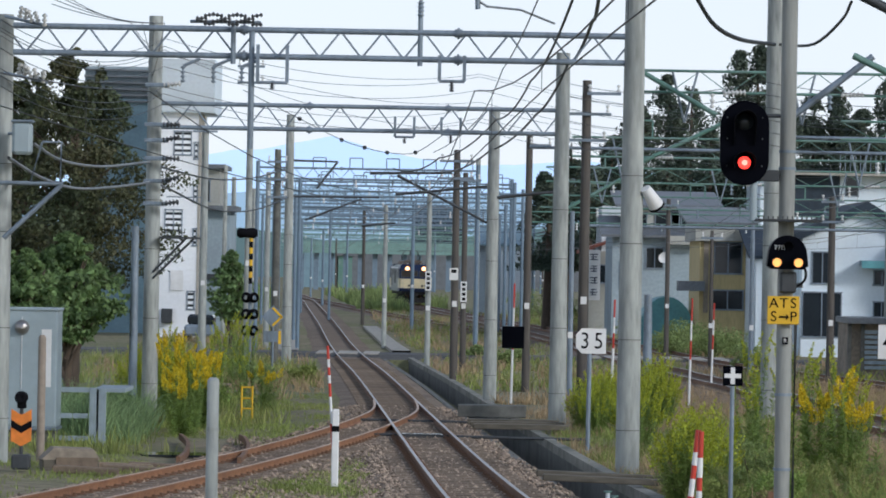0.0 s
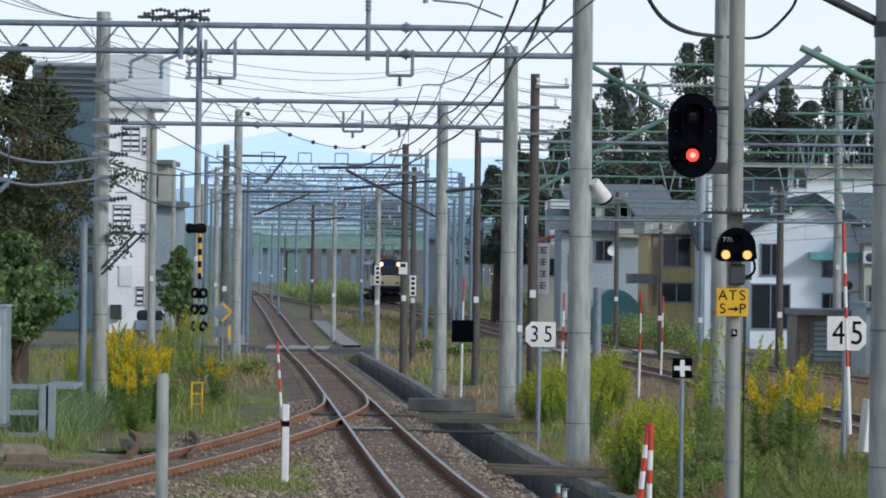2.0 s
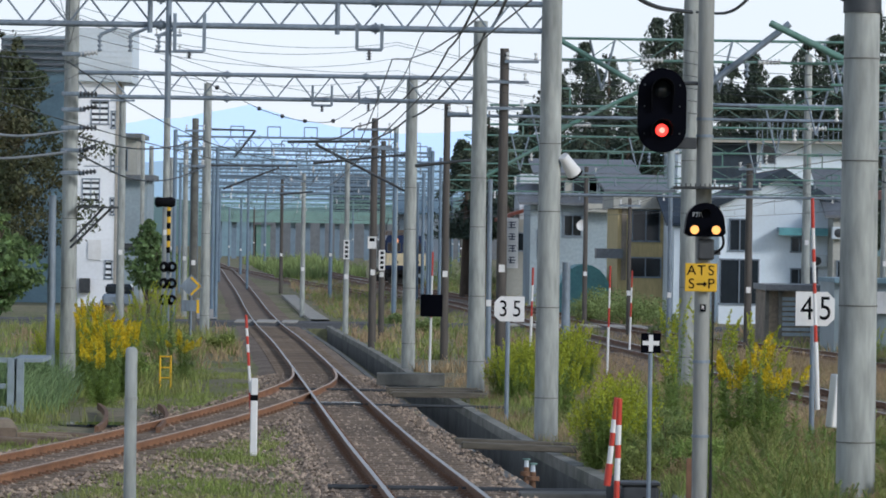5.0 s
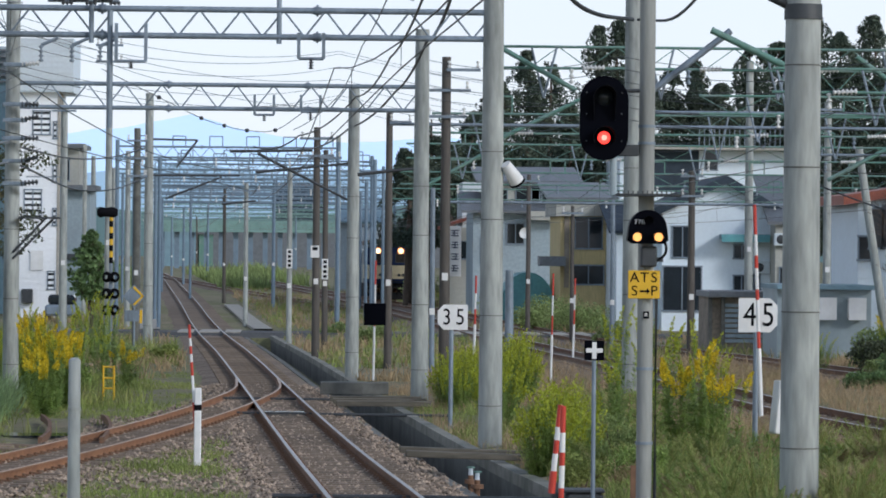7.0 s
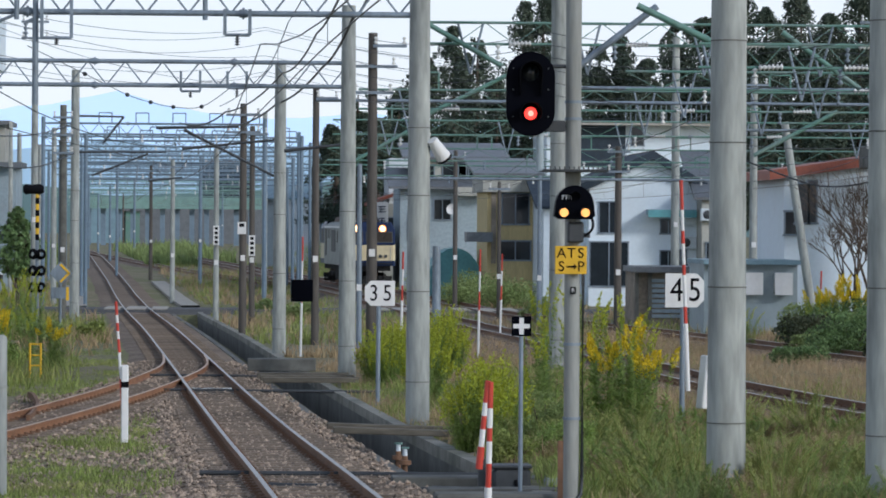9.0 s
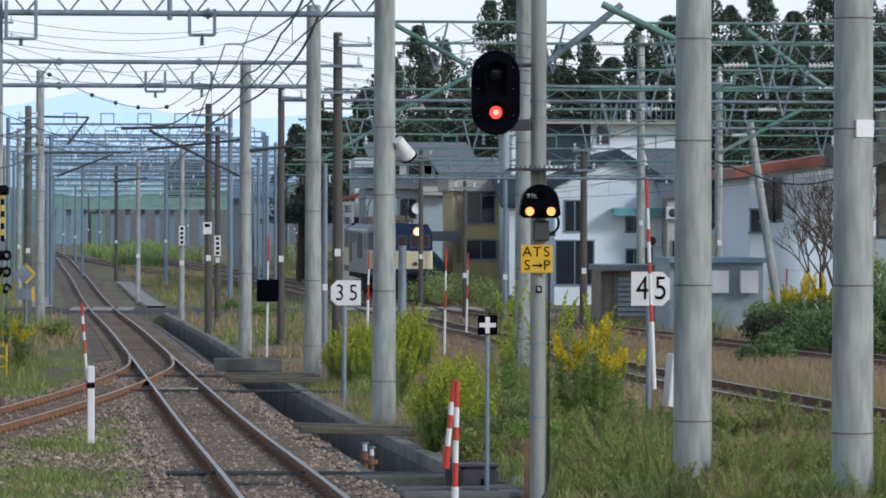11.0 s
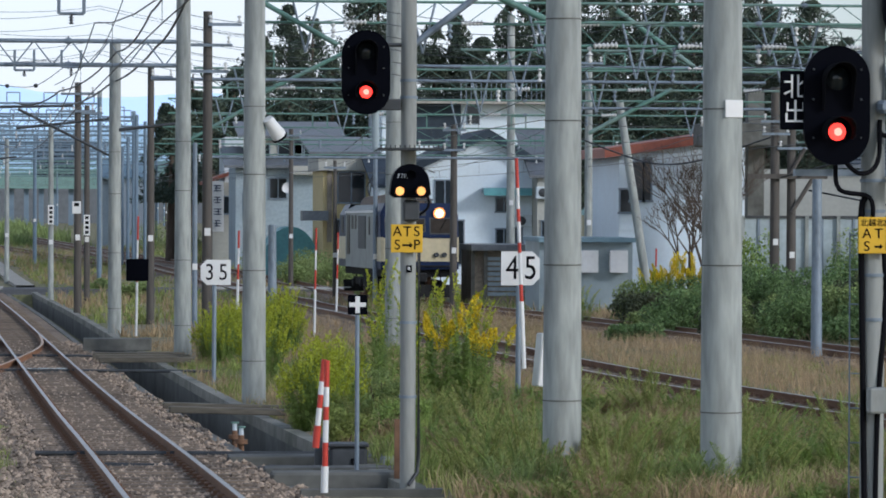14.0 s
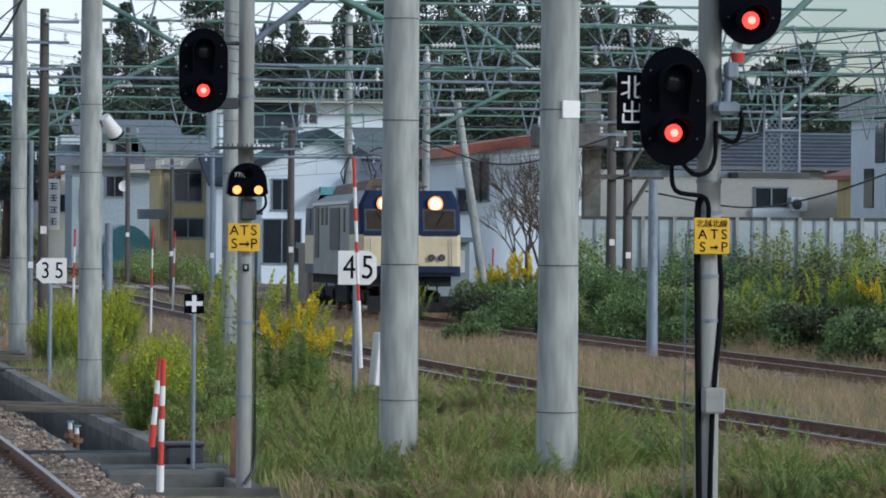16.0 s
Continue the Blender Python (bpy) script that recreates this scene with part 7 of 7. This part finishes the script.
def crown(envelope, h, low, count, size, rng, freq, gap, flat=0.6):
    """Leaves inside an uneven outline, thinned into ragged clumps with gaps between."""
    pts = []
    off = rng.uniform(0, 50)
    while len(pts) < count:
        t = rng.uniform(0, 1)
        a = rng.uniform(0, 6.283)
        q = envelope(t) * (0.8 + 0.75 * noise.noise((math.cos(a) * 1.3 + off, math.sin(a) * 1.3, t * 7))) * rng.uniform(0, 1) ** 0.6
        p = (q * math.cos(a), q * math.sin(a), low + (h - low) * t - 0.12 * q)
        if noise.noise((p[0] * freq + off, p[1] * freq, p[2] * freq * 1.5)) > gap:
            pts.append(p)
    p = np.array(pts)
    a = rng.normal(size=(count, 3))
    a /= np.linalg.norm(a, axis=1)[:, None]
    b = np.cross(a, rng.normal(size=(count, 3)))
    b /= np.linalg.norm(b, axis=1)[:, None]
    s = size * rng.uniform(0.5, 1.3, count)[:, None]
    v = np.stack([p - a * s, p + b * s * flat, p + a * s, p - b * s * flat], 1)
    return v.reshape(-1, 3), (4 * np.arange(count)[:, None] + np.arange(4)[None])


def broad_tree(u, d, v_top, half_px, material, label, seed, v_low=-60, count=9000, leaf=0.16):
    rng = np.random.default_rng(seed)
    x, z0, zt, w = X(u, d), floor_at(X(u, d), d) - 0.2, Z(v_top, d), X(half_px, d)
    ob = thing("tree", label, "tree", "trees", at=pose(x, d, z0))
    h = zt - z0
    low = Z(v_low, d) - z0
    trunk = Shape().tube((0, 0, 0), (0.1, 0, h * 0.5), min(0.28, 0.12 * w), min(0.17, 0.08 * w), n=9).tube((0.1, 0, h * 0.5), (0.0, 0.1, h * 0.9), min(0.17, 0.08 * w), 0.05, n=8)
    for i in range(16):
        z, a = low + (h - low) * rng.uniform(0.1, 0.8), rng.uniform(0, 6.28)
        trunk.tube((0, 0, max(0.6, z - 1.2)), (w * 0.7 * math.cos(a), w * 0.7 * math.sin(a), z), 0.08, 0.02, n=5)
    part("trunk", trunk, BARK, ob)
    shape = lambda t: 1.45 * w * min(1.0, ((1 - t) * 1.8) ** 0.6) * (0.65 + 0.35 * min(1, t * 4))
    tagged(leaves("crown", *crown(shape, h, low, count, leaf, rng, 2.6 / w, -0.03), material, ob), kind="stuff")
    return ob


broad_tree(-655, 100, 372, 128, BROADLEAF, "large dark broadleaf tree turning brown beside the poles", 21, -40, 42000, 0.06)
broad_tree(-765, 104, 352, 110, BROADLEAF, "dark broadleaf tree behind the cabinet", 15, -60, 26000, 0.07)
broad_tree(-665, 88, 45, 75, BUSH, "smaller green leafy tree under the dark tree", 12, -140, 12000, 0.085)
broad_tree(-745, 84, 20, 60, BUSH, "green leafy shrub tree by the cabinet", 16, -160, 8000, 0.085)
broad_tree(-374, 175, 20, 30, BUSH, "small green tree beside the crossing", 13, -100, 4000, 0.12)
broad_tree(1610, 240, 300, 95, NEEDLES, "dark evergreen tree behind the far houses", 14, 60, 8000, 0.28)
broad_tree(1500, 250, 230, 90, NEEDLES, "dark evergreen grove behind the far houses", 18, 60, 8000, 0.28)
broad_tree(1750, 250, 210, 100, BROADLEAF, "dark mixed trees behind the far houses", 19, 60, 7000, 0.28)


def cedar(u, d, v_top, half_px, seed, count=9500, v_low=0):
    rng = np.random.default_rng(seed)
    x, z0, zt, w = X(u, d), floor_at(X(u, d), d) - 0.2, Z(v_top, d), X(half_px, d)
    ob = thing("cedar_tree", "tall dark cedar with ragged drooping branches behind houses", "tree", "cedars behind the houses", at=pose(x, d, z0))
    h, low = zt - z0, Z(v_low, d) - z0
    trunk = Shape().tube((0, 0, 0), (0.2 * math.sin(seed), 0, h * 0.99), 0.35, 0.05, n=8)
    for i in range(20):
        t, a = rng.uniform(0, 0.9), rng.uniform(0, 6.28)
        z, q = low + (h - low) * t, w * (1 - t) ** 0.6 * 0.8
        trunk.tube((0, 0, z), (q * math.cos(a), q * math.sin(a), z - 0.2 * q), 0.05, 0.015, n=4)
    part("trunk", trunk, BARK, ob)
    shape = lambda t: 1.9 * w * min(1, (1 - t) * 1.25) ** 0.6 * (0.82 + 0.18 * math.sin(t * 23 + seed)) + 0.35
    tagged(leaves("crown", *crown(shape, h, low, count, 0.17, rng, 0.55, -0.14, 0.45), NEEDLES, ob), kind="stuff")


for k, (u, v, w, d) in enumerate(((185, 170, 32, 235), (225, 225, 42, 250), (262, 180, 40, 245), (300, 235, 50, 275), (345, 290, 50, 270), (392, 345, 50, 290), (432, 330, 44, 285), (470, 250, 48, 275), (520, 390, 55, 300), (556, 400, 55, 300), (600, 330, 45, 285), (650, 315, 45, 290), (692, 330, 40, 290), (740, 290, 48, 285), (792, 352, 52, 300), (845, 372, 55, 300), (900, 390, 50, 300), (950, 350, 55, 290), (1010, 380, 58, 300), (1065, 340, 50, 290), (1120, 400, 60, 300), (1190, 380, 60, 300), (1250, 360, 60, 290), (1330, 330, 60, 290), (1400, 260, 50, 285), (900, 290, 70, 312), (980, 300, 70, 312), (1040, 280, 70, 312), (1095, 310, 70, 312), (1150, 290, 70, 312), (1220, 300, 70, 312), (1285, 280, 70, 312), (1345, 250, 70, 312), (1430, 220, 60, 312), (330, 190, 55, 300), (410, 210, 60, 305), (495, 200, 60, 305), (580, 230, 60, 305), (670, 230, 60, 305), (760, 220, 60, 305), (830, 260, 60, 305))):
    cedar(u, d, v + (34 if u > 850 else 0), w * (1.25 if u > 640 else 1.0), 40 + k, 14000 if u > 640 else 9500)


def goldenrod(label, seed, stems, height, spread, flower, plume, leaf, bushy=0.0):
    """Stems in a sheaf, leafy like plumes, each ending in a feathery head (its length, width and count)."""
    rng = np.random.default_rng(seed)
    ob = thing("goldenrod", label, "wildflowers", "goldenrod clumps")
    st = Shape()
    lv, fv = [], []
    number, longest = leaf
    for i in range(stems):
        a, q = rng.uniform(0, 6.28), spread * rng.uniform(0, 1) ** 0.6
        h = height * rng.uniform(0.66, 1.05) * (1 - 0.5 * bushy * (q / spread) ** 2)
        b = np.array((q * 0.55 * math.cos(a), q * 0.55 * math.sin(a), -0.1))
        t = np.array((q * math.cos(a) * 1.2, q * math.sin(a) * 1.2, h))
        st.tube(b, t, 0.007, 0.003, n=4, caps=False)
        for j in range(number):
            k = rng.uniform(0.02, 1.0)
            p = b + (t - b) * k
            c = rng.uniform(0, 6.28)
            l = rng.uniform(0.6, 1.2) * longest * (1.1 - 0.75 * k * k)
            e = p + np.array((l * math.cos(c), l * math.sin(c), rng.uniform(0.0, 0.6) * l))
            w = np.array((-math.sin(c), math.cos(c), 0.3)) * (0.006 + 0.05 * l)
            lv += [p, (p + e) / 2 + w, e, (p + e) / 2 - w]
        length, wide, n = plume
        length *= rng.uniform(0.7, 1.2)
        nod = np.array((math.cos(a), math.sin(a), 0)) * 0.45 * length
        for j in range(n):
            k = rng.uniform(0, 1)
            w = wide * (1 - k) ** 0.8 * min(1.0, 0.35 + 4 * k) + 0.008
            c, r = rng.uniform(0, 6.28), rng.uniform(0.1, 1) ** 0.55
            p = t + np.array((0, 0, (k - 0.45) * length)) + nod * k * k + np.array((w * r * math.cos(c), w * r * math.sin(c), 0.35 * w * r))
            u1 = np.array((math.cos(c), math.sin(c), 0.5)) * 0.014 + rng.normal(size=3) * 0.006
            u2 = rng.normal(size=3) * 0.007
            fv += [p - u1, p - u2, p + u1, p + u2]
    tagged(part("stalk", st, WEED, ob), kind="stuff")
    tagged(leaves("foliage", np.array(lv), np.arange(len(lv)).reshape(-1, 4), WEED, ob), kind="stuff")
    tagged(leaves("bloom", np.array(fv), np.arange(len(fv)).reshape(-1, 4), flower, ob, "yellow flower plumes" if flower is FLOWER else "greenish yellow buds"), kind="stuff")
    return ob


GOLD = [goldenrod("bright yellow goldenrod in full bloom among weeds", 61, 10, 1.15, 0.46, FLOWER, (0.24, 0.1, 250), (190, 0.15)), goldenrod("rounded yellow-green goldenrod just coming into bloom", 62, 110, 0.98, 0.42, FLOWER_GREEN, (0.24, 0.055, 46), (44, 0.1), 1.0), goldenrod("tall leafy goldenrod with feathery yellow-green tips", 63, 8, 1.4, 0.36, FLOWER_GREEN, (0.42, 0.06, 160), (260, 0.13))]
SPOTS = [  # kind, bearing, height of its top, distance
    (0, -440, -95, 88), (0, -462, -120, 86), (2, -425, -150, 84), (1, -478, -110, 92), (0, -452, -160, 82), (0, -448, -118, 90), (0, -430, -135, 87), (0, -470, -95, 92), (0, -418, -165, 84), (0, -455, -185, 80), (1, -520, -100, 97), (1, -505, -125, 94), (2, -495, -90, 96), (1, -540, -115, 96), (2, -400, -110, 100), (2, -380, -85, 120), (2, -360, -90, 124), (2, -340, -105, 126), (0, -310, -175, 96), (2, -350, -150, 104),
    (1, 438, -232, 54), (1, 470, -225, 54.5), (1, 372, -148, 88), (1, 390, -140, 90), (1, 285, -175, 84), (1, 262, -180, 86), (1, 300, -170, 88),
    (2, 556, -100, 62), (2, 634, -95, 62), (1, 350, -140, 74), (0, 672, -170, 58), (2, 716, -175, 58), (0, 736, -190, 57), (2, 700, -125, 62), (2, 575, -190, 57),
    (0, 1058, -100, 107), (0, 1078, -92, 107), (0, 1098, -86, 107), (0, 1118, -95, 107), (0, 1136, -92, 107), (0, 1150, -100, 107), (2, 1045, -120, 107), (2, 1500, -125, 86), (2, 915, -150, 104), (2, 1590, -128, 87), (2, 1660, -112, 86), (2, 1722, -98, 84), (0, 1765, -92, 83), (2, 1690, -115, 84), (2, 1800, -90, 80),
]
used = [False] * 3
for k, (kind, u, v, d) in enumerate(SPOTS):
    h = (1.3, 1.15, 1.7)[kind]
    x = X(u, d)
    g = floor_at(x, d)
    m = pose(x, d, g, 0, 0, (k * 67) % 360) @ Matrix.Diagonal((1.0, 1.0, max(0.55, min(1.6, (Z(v, d) - g) / h)), 1))
    if not used[kind]:
        GOLD[kind].matrix_basis, used[kind] = m, True
    else:
        ob = copy_thing(GOLD[kind], Matrix.Translation(m.translation) @ m.to_quaternion().to_matrix().to_4x4())
        ob.scale = m.to_scale()


def shrub(u, v, d, w, h, seed, material=None, label="dense green shrub beside the rails", count=2600, leaf=0.05):
    rng = np.random.default_rng(seed)
    x = X(u, d)
    z0 = floor_at(x, d)
    ob = thing("shrub", label, "shrub", "shrubs", at=pose(x, d, z0))
    centres = [(rng.uniform(-w, w) * 0.7, rng.uniform(-w, w) * 0.5, h * rng.uniform(0.1, 0.75)) for _ in range(14)]
    radii = [(w * 0.4, w * 0.35, h * 0.3)] * 14
    st = Shape()
    for c in centres:
        st.tube((0, 0, -0.1), c, 0.02, 0.006, n=4)
    tagged(part("stalk", st, BARK, ob), kind="stuff")
    tagged(leaves("foliage", *leaf_cloud(centres, radii, count, leaf, rng), material or BUSH, ob), kind="stuff")


k = 0
for row in (0, 1):  # the overgrown bank under the boundary wall, nearer towards the right
    for u in range(1025, 1960, 34 if row else 40):
        k += 1
        d = float(np.interp(u, (1000, 1185, 1497, 1780, 1950), (103, 95, 89, 79, 74))) + 6 * row + 1.5 * math.sin(u)
        h = (1.0 if u < 1100 else 1.35) if row == 0 else (1.4 if u < 1180 else 2.0 + 0.3 * smooth_step(1600, 1780, u))
        shrub(u + 12 * row, 0, d, 1.15, h * (0.85 + 0.25 * math.sin(u * 0.7 + row)), 100 + k, (BUSH, BROADLEAF, SAGE, BUSH)[(k + row) % 4], "overgrown green shrub on the bank below the wall", 6000, 0.045)
for u, d, w, h in ((600, 50, 0.45, 0.55), (560, 55, 0.5, 0.8), (500, 49, 0.4, 0.5), (1020, 92, 0.8, 0.5), (1175, 95, 0.7, 0.55), (120, 150, 0.8, 0.8), (60, 165, 0.8, 0.7), (420, 184, 1.7, 1.7), (360, 196, 1.8, 1.8), (480, 174, 1.6, 1.5), (392, 178, 1.6, 1.3), (452, 180, 1.7, 1.8), (505, 178, 1.2, 1.3), (150, 262, 1.8, 2.6), (215, 236, 1.7, 2.6), (560, 158, 1.2, 1.0), (1240, 120, 1.0, 2.9), (1420, 120.5, 1.1, 3.1), (1560, 120.5, 0.9, 3.0), (1490, 120.5, 0.7, 3.0), (1625, 120.5, 0.9, 3.1), (1690, 120.5, 1.0, 3.0), (1755, 120.5, 1.0, 3.1), (-600, 84, 0.9, 0.8), (-420, 98, 1.0, 0.8), (-330, 118, 0.8, 0.8), (-245, 122, 0.5, 0.6)):
    k += 1
    shrub(u, 0, d, w, h, 100 + k, (SAGE if d > 150 else (BUSH, WEED, SAGE, GRASS)[k % 4]), "leafy green weed clump among the grass", 6000 if d < 60 else 3000, 0.02 if d < 60 else 0.055)

def feather_weed(label, seed, material, stems, height, spread, lean):
    """Rank weeds: leaning stems, each a soft plume of fine narrow leaves."""
    rng = np.random.default_rng(seed)
    ob = thing("weed_clump", label, "weeds", "rank weeds by the track")
    st, lv = Shape(), []
    way = rng.uniform(0, 6.28)
    for i in range(stems):
        a, q = rng.uniform(0, 6.28), spread * rng.uniform(0, 1) ** 0.6
        h = height * rng.uniform(0.5, 1.05) * (1 - 0.4 * (q / spread) ** 2)
        b = np.array((q * math.cos(a), q * math.sin(a), -0.08))
        tip = np.array((math.cos(way) * 0.6 + math.cos(a) * 0.7, math.sin(way) * 0.6 + math.sin(a) * 0.7, 0)) * lean * h
        bend = lambda k: b + np.array((0, 0, h * (k - 0.18 * k * k))) + tip * k * k
        st.line([bend(0), bend(0.5), bend(1)], 0.005, 4)
        for j in range(165):
            k = rng.uniform(0.05, 1.0) ** 0.8
            p, c = bend(k), rng.uniform(0, 6.28)
            l = rng.uniform(0.5, 1.2) * 0.115 * (1.15 - 0.9 * k * k)
            e = p + np.array((l * math.cos(c), l * math.sin(c), rng.uniform(0.1, 0.9) * l))
            w = np.array((-math.sin(c), math.cos(c), 0.4)) * rng.uniform(0.002, 0.0048)
            lv += [p, (p + e) / 2 + w, e, (p + e) / 2 - w]
    tagged(part("stalk", st, WEED, ob), kind="stuff")
    tagged(leaves("foliage", np.array(lv), np.arange(len(lv)).reshape(-1, 4), material, ob), kind="stuff")
    return ob


WEEDS = [feather_weed("feathery olive green weed clump leaning over", 91, FEATHER, 26, 0.85, 0.42, 0.45), feather_weed("dusty grey-green weed clump with plumed stems", 92, SAGE, 24, 0.75, 0.45, 0.35), feather_weed("fresh green leafy weed clump", 93, WEED, 26, 0.6, 0.45, 0.3), feather_weed("withered brown weed clump among the grass", 94, GRASS_DRY, 18, 0.5, 0.4, 0.5)]
r = random.Random(77)
placed = 0
while placed < 170:  # rank weeds in lumps between the tracks, close by
    y = 36.0 + 24 * r.random() ** 1.3
    lo, hi = curve_x(MAIN, y) + 3.5, curve_x(YARD_NEAR, y) - 1.7
    x = lo + (hi - lo) * r.random()
    if noise.noise((x * 0.4, y * 0.25, 8)) < -0.12:
        continue
    kind = (0, 1, 0, 2, 0, 3, 3, 2)[placed % 8]
    m = pose(x, y, floor_at(x, y), 0, 0, r.uniform(0, 360))
    size = r.uniform(0.55, 1.15) if placed < 105 else r.uniform(1.1, 1.55)
    ob = WEEDS[kind] if placed in (0, 1, 3, 5) else copy_thing(WEEDS[kind], m)
    ob.matrix_basis = m
    ob.scale = (1.25, 1.25, size) if size < 1.1 else (1.0, 1.0, size)
    placed += 1


def bare_tree(u, d, h, seed):
    r = random.Random(seed)
    s = Shape()

    def grow(p, dirn, l, rad, n):
        q = p + dirn * l
        s.tube(p, q, rad, rad * 0.7, n=5, caps=False)
        if n:
            for _ in range(3 if n > 1 else 2):
                grow(q, (dirn + Vector((r.uniform(-0.75, 0.75), r.uniform(-0.5, 0.5), r.uniform(-0.1, 0.45)))).normalized(), l * r.uniform(0.6, 0.85), rad * 0.6, n - 1)
    grow(Vector((0, 0, -0.2)), Vector((0.05, 0, 1)), h * 0.32, 0.09, 6)
    ob = thing("bare_tree", "leafless thin branched tree before the white shed", "tree", "trees", at=pose(X(u, d), d, floor_at(X(u, d), d)))
    tagged(part("branchwork", s, BARK, ob), kind="stuff")


bare_tree(1135, 125, 5.2, 3), bare_tree(1165, 126, 5.6, 8), bare_tree(1110, 124, 4.2, 12)


def motions():
    rows = []
    for t, y, less, aside in ((0, 342, 0, 0), (3.5, 292, 0, 0), (7, 241, 0, 0), (9, 211, 0, 0), (11, 181, 0.6, -0.05), (12.5, 159, 1.2, 0), (14.5, 131.5, 1.6, 0.1), (16, 106.5, 0.9, 0)):
        yc = y + 9.2
        x0, x1 = curve_x(LOCO_LINE, yc - 6), curve_x(LOCO_LINE, yc + 6)
        z0, z1 = level(yc - 6, x0), level(yc + 6, x1)
        turn = math.degrees(math.atan2(-(x1 - x0), 12)) - less
        back = pose((x0 + x1) / 2 + aside, yc, (z0 + z1) / 2, math.degrees(math.atan2(z1 - z0, 12)), 0, turn)
        rows.append((t, back @ pose(0, -9.2, 0)))
    walk(loco, rows)


motions()
